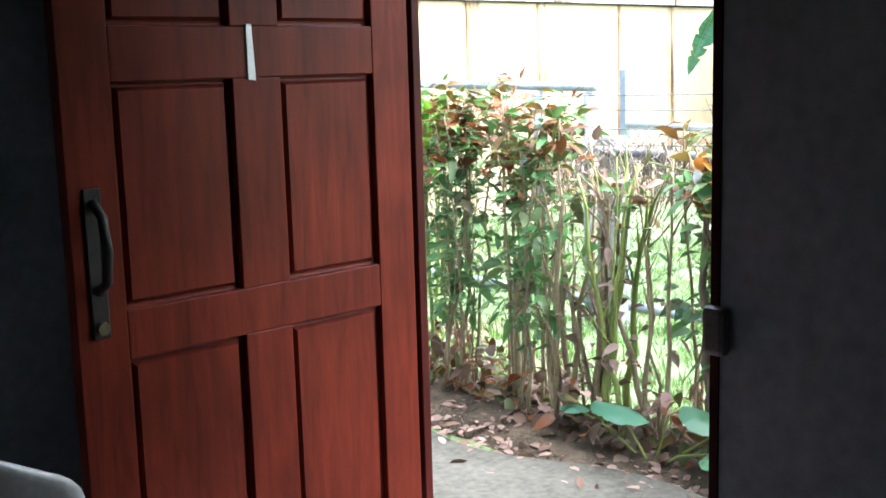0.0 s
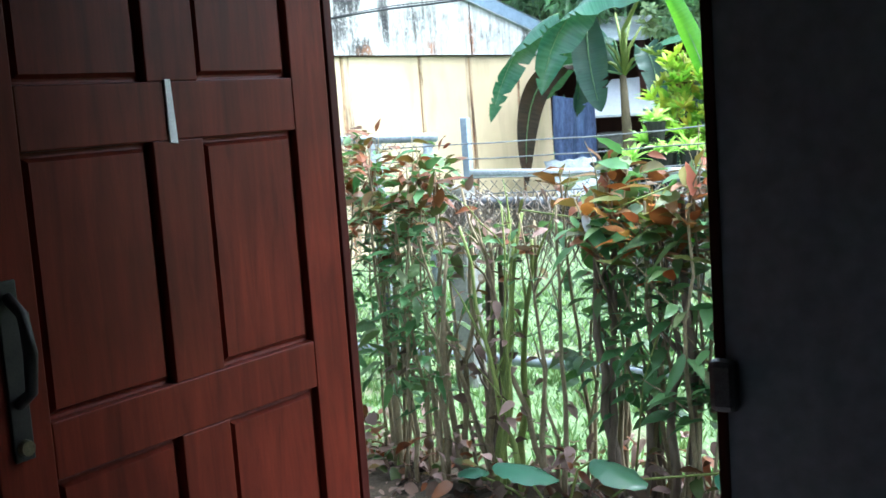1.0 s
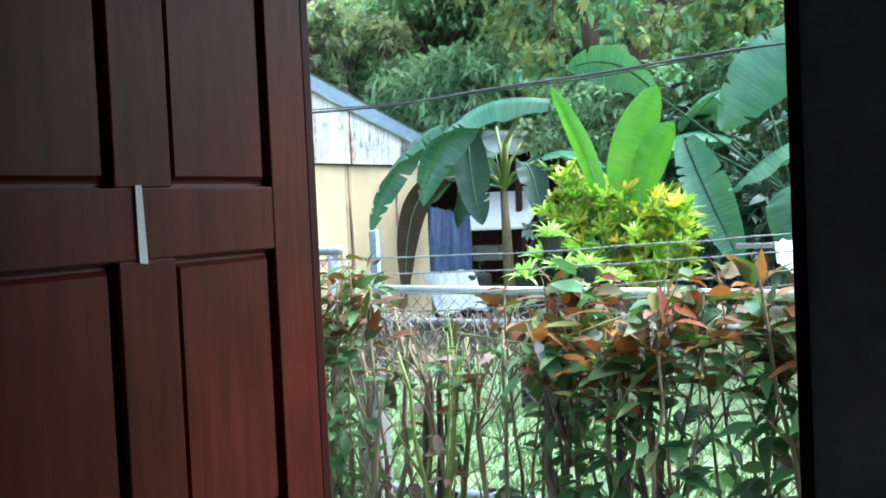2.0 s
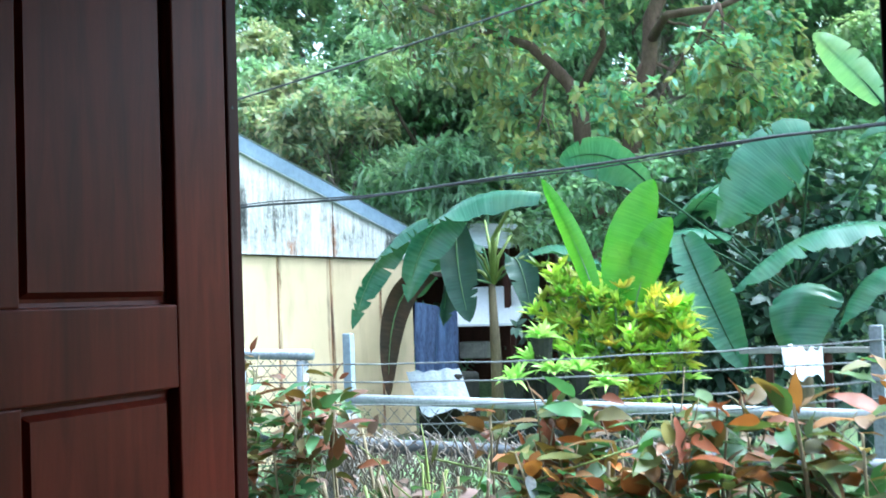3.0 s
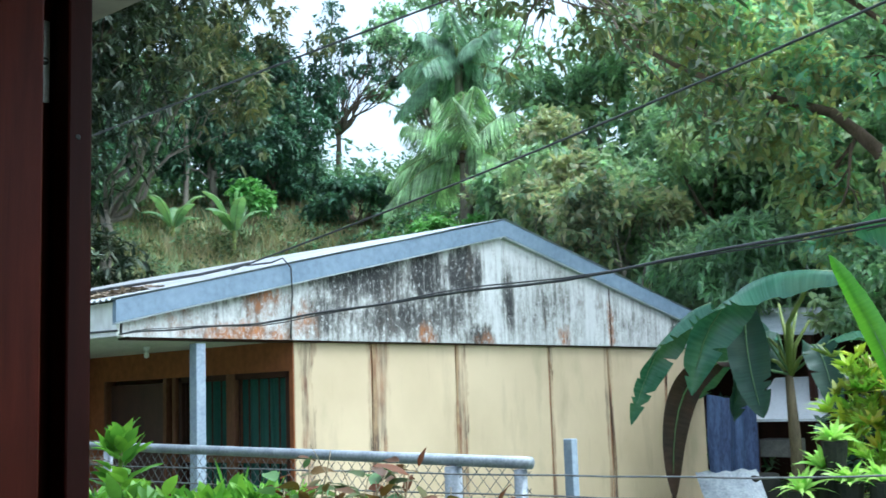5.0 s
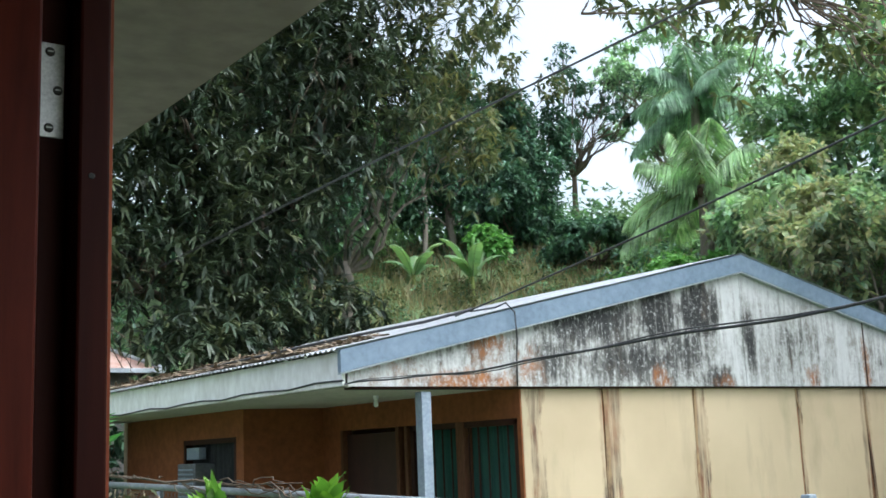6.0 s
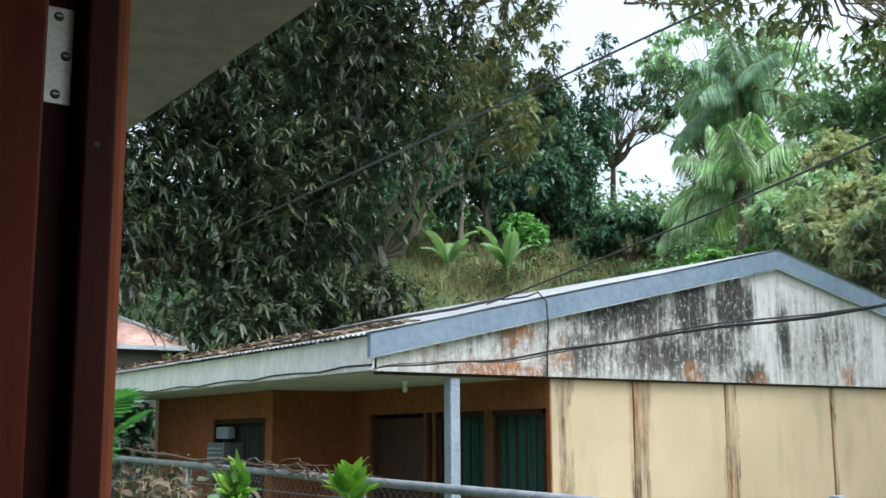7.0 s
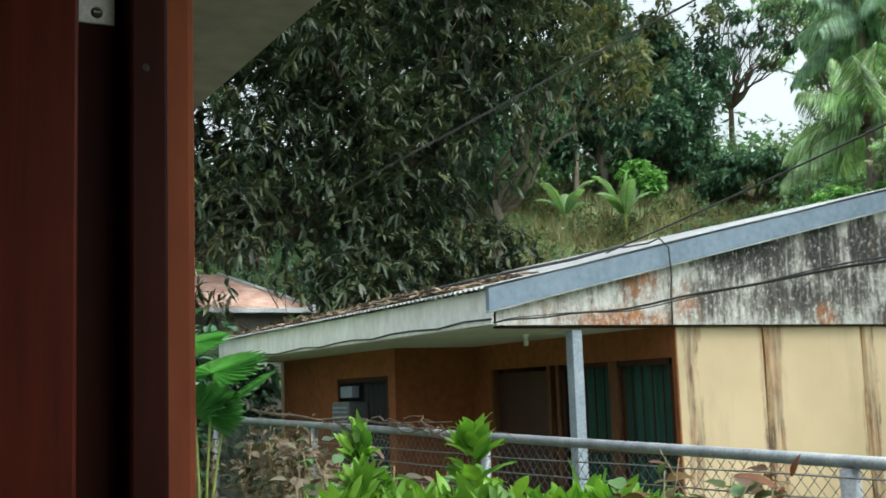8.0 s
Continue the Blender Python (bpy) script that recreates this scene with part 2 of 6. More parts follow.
M_GABLE = gable_paint("mouldy_white_board", (0.63, 0.63, 0.61),
                      ((7.35, 2.66, 1.0, 0.42, 1.2), (7.0, 2.3, 0.5, 0.5, 0.7), (7.9, 2.28, 1.5, 0.42, 0.8), (8.22, 2.7, 0.32, 0.40, 1.75), (8.75, 2.74, 0.36, 0.32, 1.8), (8.5, 2.4, 0.7, 0.55, 0.75),
                       (9.4, 2.45, 0.16, 0.5, 1.0), (8.95, 2.12, 0.35, 0.2, 1.0), (6.1, 2.35, 1.3, 0.4, 0.45), (10.0, 2.45, 0.9, 0.6, 0.45), (11.6, 2.3, 0.9, 0.4, 0.42), (12.5, 2.2, 0.2, 0.35, 0.8)),
                      ((6.15, 2.08, 0.7, 0.17, 1.15), (6.33, 2.45, 0.32, 0.42, 0.8), (6.75, 2.2, 0.2, 0.3, 0.7), (8.2, 2.12, 0.2, 0.2, 0.85), (10.28, 2.14, 0.2, 0.22, 0.85), (11.15, 2.25, 0.09, 0.5, 0.8), (5.4, 2.2, 0.6, 0.25, 0.45), (9.05, 2.1, 0.3, 0.12, 0.6)))
M_FASCIA = grainy("white_fascia_paint", (0.78, 0.765, 0.71), (0.88, 0.87, 0.83), 1.6, 0.75, 0, 0.1, (1, 1, 0.5))
M_BLUE = grainy("blue_tarpaulin", (0.010, 0.02, 0.07), (0.13, 0.19, 0.36), 9, 0.5, 0, 0.3, (1, 1, 0.18), lo=0.45, hi=0.78)
M_SHEET = grainy("white_sheet", (0.30, 0.34, 0.36), (0.52, 0.55, 0.56), 4, 0.6, 0, 0.2)
M_GREYSHEET = grainy("grey_plastic_sheet", (0.20, 0.23, 0.26), (0.42, 0.46, 0.48), 4, 0.6, 0, 0.2)
M_TERRA = grainy("red_roof_tile", (0.38, 0.18, 0.125), (0.58, 0.45, 0.39), 5, 0.8, 0, 0.3)
M_RAKE = grainy("grey_blue_paint", (0.15, 0.205, 0.27), (0.20, 0.26, 0.33), 2.2, 0.55, 0, 0.05)
M_POST = grainy("pale_blue_grey_paint", (0.22, 0.27, 0.33), (0.32, 0.37, 0.42), 5, 0.6, 0, 0.08)
M_ROOF = grainy("zinc_sheet", (0.42, 0.44, 0.46), (0.62, 0.63, 0.64), 1.3, 0.45, 0.55, 0.1)
M_DARKWOOD = grainy("dark_stained_wood", (0.024, 0.009, 0.006), (0.05, 0.019, 0.012), 6, 0.7, 0, 0.1, (1, 1, 0.3))
M_FRAMEBROWN = grainy("brown_window_wood", (0.10, 0.043, 0.022), (0.16, 0.075, 0.04), 6, 0.7, 0, 0.1, (1, 1, 0.3))
M_SHEETGREY = grainy("dull_grey_casing", (0.10, 0.105, 0.11), (0.17, 0.18, 0.185), 5, 0.6, 0, 0.05)
M_CURTAIN = grainy("green_curtain", (0.022, 0.075, 0.062), (0.045, 0.12, 0.10), 7, 0.9, 0, 0.2, (1, 6, 0.4))
M_DARKCURTAIN = grainy("grey_curtain", (0.02, 0.021, 0.024), (0.05, 0.052, 0.056), 7, 0.9, 0, 0.2, (1, 6, 0.4))
M_GALV = grainy("galvanised_pipe", (0.17, 0.19, 0.21), (0.33, 0.36, 0.38), 9, 0.5, 0.3, 0.15)
M_GALVWHITE = grainy("white_painted_pipe", (0.30, 0.33, 0.35), (0.52, 0.54, 0.55), 9, 0.5, 0, 0.1)
M_POT = grainy("near_black_green", (0.012, 0.014, 0.012), (0.035, 0.034, 0.028), 8, 0.85, 0, 0.2)
M_PIPEDARK = grainy("weathered_pipe", (0.075, 0.085, 0.10), (0.19, 0.2, 0.21), 5, 0.6, 0.2, 0.2)
M_WIRE = grainy("fence_wire", (0.11, 0.115, 0.115), (0.27, 0.275, 0.27), 20, 0.5, 0.5, 0.1)
M_CABLE = grainy("black_cable", (0.02, 0.02, 0.022), (0.06, 0.06, 0.062), 10, 0.6, 0, 0.05)
M_CONCRETE = grainy("post_concrete", (0.16, 0.155, 0.14), (0.27, 0.26, 0.235), 6, 0.9, 0, 0.3)
M_BARK = grainy("bark", (0.075, 0.055, 0.04), (0.2, 0.155, 0.115), 5, 0.9, 0, 0.5, (1, 1, 0.3), 0.02)
M_PALEBARK = grainy("pale_bark", (0.18, 0.15, 0.12), (0.34, 0.3, 0.25), 5, 0.9, 0, 0.4, (1, 1, 0.3), 0.02)
M_STEM = grainy("hedge_stem", (0.16, 0.125, 0.075), (0.34, 0.28, 0.17), 14, 0.8, 0, 0.3, (1, 1, 0.3))
M_FIBRE = grainy("banana_sheath", (0.045, 0.036, 0.022), (0.16, 0.13, 0.075), 7, 0.8, 0, 0.4, (1, 1, 0.2))
M_GREENSTEM = grainy("green_stem", (0.14, 0.19, 0.04), (0.27, 0.32, 0.08), 14, 0.6, 0, 0.2, (1, 1, 0.3))
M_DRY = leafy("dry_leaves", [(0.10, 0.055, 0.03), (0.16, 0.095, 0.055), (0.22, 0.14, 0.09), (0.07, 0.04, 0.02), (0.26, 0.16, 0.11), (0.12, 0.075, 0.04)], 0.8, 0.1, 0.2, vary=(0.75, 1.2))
# dark copy of leaf_midrib; its colour stands in for shade on the stalks
M_DARKRIB = grainy("shaded_leaf_midrib", (0.02, 0.05, 0.025), (0.04, 0.08, 0.04), 10, 0.9, 0, 0.1)
M_RIB = grainy("leaf_midrib", (0.09, 0.17, 0.07), (0.15, 0.25, 0.10), 10, 0.5, 0, 0.1)

# ---------------- ground ----------------
def smooth01(v):
    v = np.clip(v, 0, 1)
    return v * v * (3 - 2 * v)


def ground_z(x, y):
    """Flat yard, and a wooded hill that climbs behind the neighbour's house."""
    x, y = np.asarray(x, float), np.asarray(y, float)
    r = np.hypot(x - 1.0, y)
    facing = smooth01((x + 1.1 * y - 3) / 9)
    rise = np.where(r < 15.5, 0, np.where(r < 33, 0.42 * (r - 15.5), np.where(r < 40, 7.35 + 0.26 * (r - 33), 9.17 + 0.03 * (r - 40))))
    rise = rise * smooth01((r - 14.0) / 6)
    lump = 0.03 * np.sin(1.7 * x + 0.6 * y) * np.sin(1.3 * y - 0.4 * x)
    return -0.18 + facing * rise + lump * smooth01((x - 2.2) / 2)


def build_ground():
    near = np.arange(-6, 46.01, 0.5)
    xs = np.concatenate([[-900, -300, -80, -25], near, [55, 80, 140, 300, 900]])
    ys = np.concatenate([[-900, -300, -80, -25, -12], near, [55, 80, 140, 300, 900]])
    gx, gy = np.meshgrid(xs, ys, indexing="ij")
    v = np.stack([gx, gy, ground_z(gx, gy)], -1).reshape(-1, 3)
    n = len(ys)
    f = [(i * n + j, (i + 1) * n + j, (i + 1) * n + j + 1, i * n + j + 1) for i in range(len(xs) - 1) for j in range(n - 1)]
    m, t, p = nodes_of("grass_and_soil")
    big = noise_at(t, 0.9, 6)
    grass = ramp(t, noise_at(t, 22, 5), [(0.3, (0.07, 0.11, 0.045)), (0.55, (0.13, 0.20, 0.075)), (0.75, (0.21, 0.28, 0.12))])
    soil = ramp(t, noise_at(t, 14, 6), [(0.3, (0.09, 0.065, 0.04)), (0.7, (0.24, 0.18, 0.11))])
    t.links.new(blend(t, ramp(t, big, [(0.56, (0, 0, 0)), (0.7, (1, 1, 1))]), grass, soil), p.inputs["Base Color"])
    p.inputs["Roughness"].default_value = 0.95
    bump(t, p, noise_at(t, 40, 4), 0.6, 0.03)
    solid("ground", Geo().add(v, f), m, "grassy yard rising to a wooded hillside", "ground", "structure", smooth=True)


build_ground()

# cement walk in front of the door, with a ragged soil edge
M_WALK = grainy("worn_cement", (0.035, 0.034, 0.026), (0.09, 0.085, 0.07), 3.5, 0.9, 0, 0.4, dist=0.01)


def build_walk():
    ys = np.arange(-4, 9.01, 0.15)
    edge = 2.46 + 0.08 * np.sin(2.1 * ys) + 0.05 * np.sin(5.3 * ys + 1)
    top = [(1.34, y, -0.115) for y in ys] + [(e, y, -0.125) for e, y in zip(edge, ys)] + [(e + 0.02, y, -0.3) for e, y in zip(edge, ys)]
    n = len(ys)
    f = [(i + k * n, i + 1 + k * n, i + 1 + (k + 1) * n, i + (k + 1) * n)[::-1] for i in range(n - 1) for k in range(2)]
    solid("pavement", Geo().add(top, f), M_WALK, "worn grey cement walk outside the door", "pavement", "structure")


build_walk()

# ---------------- the room that the camera stands in ----------------
X_IN, X_OUT = 1.205, 1.316
Y_L, Y_R = 1.112, 0.049
TOP = 2.16
solid("floor", Geo().box(-2.9, X_OUT, -2.7, 2.1, -0.2, 0.0), M_FLOOR, "plain reddish cement floor of the room", "floor", "structure")
solid("ceiling", Geo().box(-2.9, X_OUT, -2.7, 2.1, 2.5, 2.6), M_CEIL, "plain dark grey ceiling", "ceiling", "structure")
front = Geo().box(X_IN, X_OUT, Y_L, 2.1, 0, 2.5).box(X_IN, X_OUT, -2.7, Y_R, 0, 2.5).box(X_IN, X_OUT, Y_R, Y_L, TOP + 0.04, 2.5)
solid("wall_front", front, M_WALL_IN, "grey painted wall with the doorway", "wall", "structure")
solid("wall_side", Geo().box(-2.9, X_IN, 1.95, 2.1, 0, 2.5), M_WALL_IN, "grey painted side wall behind the open door", "wall", "structure")
solid("wall_south", Geo().box(-2.9, X_IN, -2.7, -2.55, 0, 2.5), M_WALL_IN, "grey painted room wall", "wall", "structure")
solid("wall_back", Geo().box(-2.9, -2.75, -2.55, 1.22, 0, 2.5).box(-2.9, -2.75, 1.72, 1.95, 0, 2.5).box(-2.9, -2.75, 1.22, 1.72, 0, 1.4).box(-2.9, -2.75, 1.22, 1.72, 1.95, 2.5), M_WALL_IN, "plain grey painted back wall", "wall", "structure")
# unseen opening, added so daylight reaches the side wall and front wall
win = thing("added_window", (-2.82, 1.47, 1.2), "unseen window opening added in the back wall to light the room", "window", kind="structure")
for y0, y1, z0, z1 in ((1.22, 1.26, 1.4, 1.95), (1.68, 1.72, 1.4, 1.95), (1.26, 1.68, 1.4, 1.44), (1.26, 1.68, 1.91, 1.95)):
    part("window_frame", Geo().box(-2.87, -2.79, y0 + 0.001, y1 - 0.001, z0 + 0.001, z1 - 0.001, 0.003), M_FRAME, win)
# plain slab out of view, added to keep skylight off the room
solid("roof", Geo().box(-3.1, 1.75, -4.8, 9.0, 2.62, 2.74), M_ROOF, "unseen flat roof slab added to shade the room", "roof", "structure")
solid("soffit", Geo().box(X_OUT, 1.885, -4.8, 9.0, 2.35, 2.45), M_SOFFIT, "beige board soffit under the eaves", "soffit", "structure")
solid("outer_wall", Geo().box(1.2, X_OUT, 2.1, 9.0, -0.2, 2.6), M_WALL_IN, "plain outer wall of the cabin row", "wall", "structure")

# door frame: rebated jambs and head
frame_t = thing("door_frame", (1.27, 0.56, 0), "reddish brown varnished wooden door frame", "door frame", kind="structure")
jl = Geo().box(1.2405, 1.279, 1.0895, 1.112, 0, TOP, 0.001).box(1.279, 1.308, 1.057, 1.112, 0, TOP, 0.003)
part("jamb", jl, M_FRAME, frame_t)
part("jamb", Geo().box(1.20, 1.29, 0.049, 0.071, 0, TOP, 0.002).box(1.29, 1.318, 0.049, 0.08, 0, TOP, 0.004), M_FRAME, frame_t)
part("outer_post", Geo().box(1.318, 1.394, 1.29, 1.35, -0.12, 2.34, 0.008), grainy("orange_brown_paint", (0.19, 0.044, 0.02), (0.29, 0.075, 0.034), 3, 0.7, 0, 0.12, (1, 1, 0.3)), frame_t, "orange-brown painted outer post")
part("architrave", Geo().box(1.317, 1.343, -0.09, -0.03, -0.12, TOP + 0.08, 0.005), M_FRAME, frame_t)
part("head", Geo().box(1.20, 1.318, 0.049, 1.112, TOP, TOP + 0.04, 0.003), M_FRAME, frame_t)
part("threshold", Geo().box(1.20, 1.345, 0.049, 1.112, -0.12, 0.012, 0.004), M_WALK, frame_t, "worn cement threshold")
plate = part("strike_box", Geo().box(1.170, 1.204, 0.018, 0.076, 0.812, 0.918, 0.014), grainy("worn_grey_metal", (0.10, 0.10, 0.10), (0.2, 0.2, 0.195), 25, 0.5, 0.4, 0.1), frame_t, "worn grey surface-mounted lock keep")
for z0 in (1.929, 1.02, 0.24):
    hinge = part("hinge", Geo().box(1.2435, 1.2745, 1.0865, 1.0893, z0 - 0.0445, z0 + 0.0445, 0.0006), M_STEEL, frame_t, "bright steel butt hinge leaf")
    for x, dz in ((1.261, 0.036), (1.2685, 0.0), (1.261, -0.036)):
        part("screw", Geo().tube([(x, 1.0866, z0 + dz), (x, 1.0845, z0 + dz)], [0.0046, 0.0036], 12), M_SCREW, hinge)
        part("slot", Geo().box(x - 0.0026, x + 0.0026, 1.0842, 1.0847, z0 + dz - 0.0006, z0 + dz + 0.0006), M_STEEL, hinge)
part("nail_hole", Geo().tube([(1.291, 1.0572, 1.845), (1.291, 1.0565, 1.845)], [0.0032, 0.0026], 8), M_SCREW, frame_t)

# ---------------- the open door ----------------
DX0, DX1, DY0, DY1 = 0.255, 1.2385, 1.031, 1.070
door = thing("door", (1.23, 1.05, 0.01), "open six-panel door of varnished red wood", "door")
S = [(DX0, 0.374), (0.683, 0.821), (1.114, DX1)]
R = [(0.012, 0.20), (0.80, 0.912), (1.412, 1.532), (2.03, 2.148)]
for x0, x1 in (S[0], S[2]):
    part("stile", Geo().box(x0, x1, DY0, DY1, 0.012, 2.148, 0.003), M_DOOR, door)
for z0, z1 in R:
    part("rail", Geo().box(S[0][1], S[2][0], DY0 + 0.0006, DY1, z0, z1, 0.003), M_DOOR, door)
for i in range(3):
    part("mullion", Geo().box(S[1][0], S[1][1], DY0 + 0.0003, DY1, R[i][1], R[i + 1][0], 0.003), M_DOOR, door)


def raised_panel(x0, x1, z0, z1):
    """A fielded panel: a deep narrow groove, a short slope, and a flat raised middle."""
    g, rings = Geo(), []
    for inset, depth in ((0, 0.010), (0.001, 0.019), (0.007, 0.0205), (0.012, 0.0195), (0.020, 0.0085)):
        rings += [(x0 + inset, DY0 + depth, z0 + inset), (x1 - inset, DY0 + depth, z0 + inset), (x1 - inset, DY0 + depth, z1 - inset), (x0 + inset, DY0 + depth, z1 - inset)]
    f = [(4 * r + k, 4 * r + (k + 1) % 4, 4 * r + 4 + (k + 1) % 4, 4 * r + 4 + k) for r in range(4) for k in range(4)]
    g.add(rings, f + [(16, 17, 18, 19)])
    g.box(x0, x1, DY1 - 0.012, DY1 - 0.006, z0, z1)
    return g


for x0, x1 in ((S[0][1], S[1][0]), (S[1][1], S[2][0])):
    for i in range(3):
        part("panel", raised_panel(x0, x1, R[i][1], R[i + 1][0]), M_DOOR, door)
# the painted numeral as a plain bar
bar = Geo().add([(0.726, DY0 - 0.004, 1.536), (0.741, DY0 - 0.004, 1.536), (0.747, DY0 - 0.004, 1.405), (0.727, DY0 - 0.004, 1.408),
                 (0.726, DY0 + 0.001, 1.536), (0.741, DY0 + 0.001, 1.536), (0.747, DY0 + 0.001, 1.405), (0.727, DY0 + 0.001, 1.408)],
                [(0, 1, 2, 3)[::-1], (0, 4, 5, 1), (1, 5, 6, 2), (2, 6, 7, 3), (3, 7, 4, 0)])
part("marker_bar", bar, M_BAR, door, "plain white bar on the door")
handle = part("handle_plate", Geo().box(0.288, 0.330, DY0 - 0.006, DY0, 0.86, 1.19, 0.003), M_IRON, door, "tall dark bronze lock plate")
part("grip", Geo().tube([(0.309, DY0 - 0.004, 1.16), (0.309, DY0 - 0.045, 1.13), (0.309, DY0 - 0.055, 1.06), (0.309, DY0 - 0.045, 0.99), (0.309, DY0 - 0.004, 0.965)], [0.011, 0.011, 0.013, 0.011, 0.012], 10), M_IRON, handle, smooth=True)
part("cylinder", Geo().tube([(0.309, DY0 - 0.004, 0.885), (0.309, DY0 - 0.018, 0.885)], [0.016, 0.014], 14), grainy("worn_brass", (0.10, 0.085, 0.05), (0.2, 0.17, 0.10), 40, 0.45, 0.7, 0.1), handle, "worn brass lock cylinder")


# white plastic garden chair beside the open door
def plastic_chair(x, y, turn):
    t = thing("plastic_chair", (x, y, 0), "white plastic garden chair with a rounded back", "chair")
    m = Matrix.Translation((x, y, 0)) @ Matrix.Rotation(turn, 4, "Z")

    def put(name, geo, parent=t, label=""):
        for v in geo.v:
            v[:] = [tuple(m @ Vector(p)) for p in v]
        return part(name, geo, M_WHITE, parent, label, True)

    def shell(rows, cols, at, thick):
        v = [at(i / rows, j / cols, s) for s in (0, thick) for i in range(rows + 1) for j in range(cols + 1)]
        n, k = (rows + 1) * (cols + 1), cols + 1
        f = []
        for i in range(rows):
            for j in range(cols):
                a = i * k + j
                f += [(a, a + 1, a + k + 1, a + k), (n + a, n + a + k, n + a + k + 1, n + a + 1)]
        rim = [i * k for i in range(rows + 1)] + [rows * k + j for j in range(1, k)] + [i * k + cols for i in range(rows - 1, -1, -1)] + list(range(cols - 1, 0, -1))
        f += [(a, b, n + b, n + a) for a, b in zip(rim, rim[1:] + rim[:1])]
        return Geo().add(v, f)

    def back(u, w, s):
        half = 0.225 * (1 - max(0, (u - 0.55) / 0.45) ** 2.6 * 0.55)
        q = 2 * w - 1
        return (-0.21 - 0.10 * u + 0.05 * q * q - s, half * q, 0.42 + 0.375 * u - 0.06 * u ** 4 * abs(q) ** 2.5)

    put("backrest", shell(14, 14, back, 0.012))
    put("seat", shell(8, 8, lambda u, w, s: (-0.21 + 0.43 * u, (0.2 + 0.02 * u) * (2 * w - 1), 0.425 - 0.02 * math.sin(math.pi * u) - s), 0.014))
    for sy in (-1, 1):
        for x0, x1, z1 in ((0.19, 0.24, 0.42), (-0.2, -0.27, 0.43)):
            put("leg", Geo().tube([(x0, 0.22 * sy, z1), (x1, 0.26 * sy, 0.0)], [0.024, 0.018], 8))


plastic_chair(-0.03, 1.0, radians(67))

# ---------------- the neighbour's house ----------------
GY, GX0, GX1 = 7.05, 6.672, 13.18
EAVE_X, RIDGE_X, EAVE_Z, RIDGE_Z, YB = 5.05, 9.315, 2.31, 3.262, 13.4
EAVE_X2 = 2 * RIDGE_X - EAVE_X
BEAM = 2.06
house = thing("house", (9.4, 10, -0.2), "low yellow house with a stained gable and sheet roof", "house")


def wall_paint(name, a, b):
    """Yellow wash with soft blotches and faint water marks."""
    m, t, p = nodes_of(name)
    col = ramp(t, noise_at(t, 0.9, 5), [(0.35, a), (0.65, b)])
    col = blend(t, ramp(t, noise_at(t, 5, 6, (1, 1, 0.25)), [(0.55, (0, 0, 0)), (0.8, (0.45, 0.45, 0.45))]), col, [v * 0.6 for v in a])
    col = blend(t, ramp(t, noise_at(t, 2.2, 6, (1, 1, 0.6)), [(0.58, (0, 0, 0)), (0.72, (0.4, 0.4, 0.4))]), col, [0.3, 0.27, 0.16])
    # rusty water has run down beside the slab joints
    co, sep = t.nodes.new("ShaderNodeTexCoord"), t.nodes.new("ShaderNodeSeparateXYZ")
    t.links.new(co.outputs["Object"], sep.inputs[0])

    def calc(op, a, b=0.0, c=0.0):
        n = t.nodes.new("ShaderNodeMath")
        n.operation = op
        for sock, val in zip(n.inputs, (a, b, c)):
            if hasattr(val, "links"):
                t.links.new(val, sock)
            else:
                sock.default_value = val
        return n.outputs[0]

    wander = calc("MULTIPLY_ADD", noise_at(t, 5.0, 6, (1, 1, 0.35), 0.65), 0.24, -0.12)
    x = calc("ADD", sep.outputs["X"], wander)
    streak = ramp(t, noise_at(t, 22, 5, (1, 1, 0.05), 0.65), [(0.36, (0, 0, 0)), (0.56, (1, 1, 1))])
    fade = ramp(t, noise_at(t, 1.7, 4, (1, 1, 0.8)), [(0.36, (0.25, 0.25, 0.25)), (0.6, (1, 1, 1))])
    total = 0.0
    for xj, w in STAINS:
        near = calc("DIVIDE", calc("ABSOLUTE", calc("SUBTRACT", x, xj)), w)
        near = calc("SUBTRACT", 1.0, near)
        total = calc("MAXIMUM", near, total)
    mask = ramp(t, total, [(0.0, (0, 0, 0)), (0.45, (1, 1, 1))])
    mask = blend(t, 1.0, blend(t, 1.0, mask, streak, "MULTIPLY"), fade, "MULTIPLY")
    brown = ramp(t, noise_at(t, 9, 4, (1, 1, 0.4)), [(0.4, (0.07, 0.04, 0.028)), (0.62, (0.25, 0.12, 0.06))])
    col = blend(t, mask, col, brown)
    t.links.new(col, p.inputs["Base Color"])
    p.inputs["Roughness"].default_value = 0.85
    bump(t, p, noise_at(t, 60, 4), 0.1, 0.004)
    return m


STAINS = ((6.78, 0.05), (6.86, 0.04), (7.585, 0.10), (7.68, 0.07), (8.66, 0.06), (8.74, 0.05), (10.09, 0.04), (11.13, 0.07), (12.32, 0.05))
M_YELLOW = wall_paint("yellow_wash", (0.49, 0.385, 0.24), (0.59, 0.47, 0.302))
# gable wall of prefabricated slabs between thin columns
JOINTS = [GX0, 7.555, 8.645, 10.075, 11.15, 12.32, GX1]
for a, b in zip(JOINTS[:-1], JOINTS[1:]):
    part("wall_panel", Geo().box(a + 0.012, b - 0.012, GY, GY + 0.1, -0.25, BEAM, 0.006), M_YELLOW, house)
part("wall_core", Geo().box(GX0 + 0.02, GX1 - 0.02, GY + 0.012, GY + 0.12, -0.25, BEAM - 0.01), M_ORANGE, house)
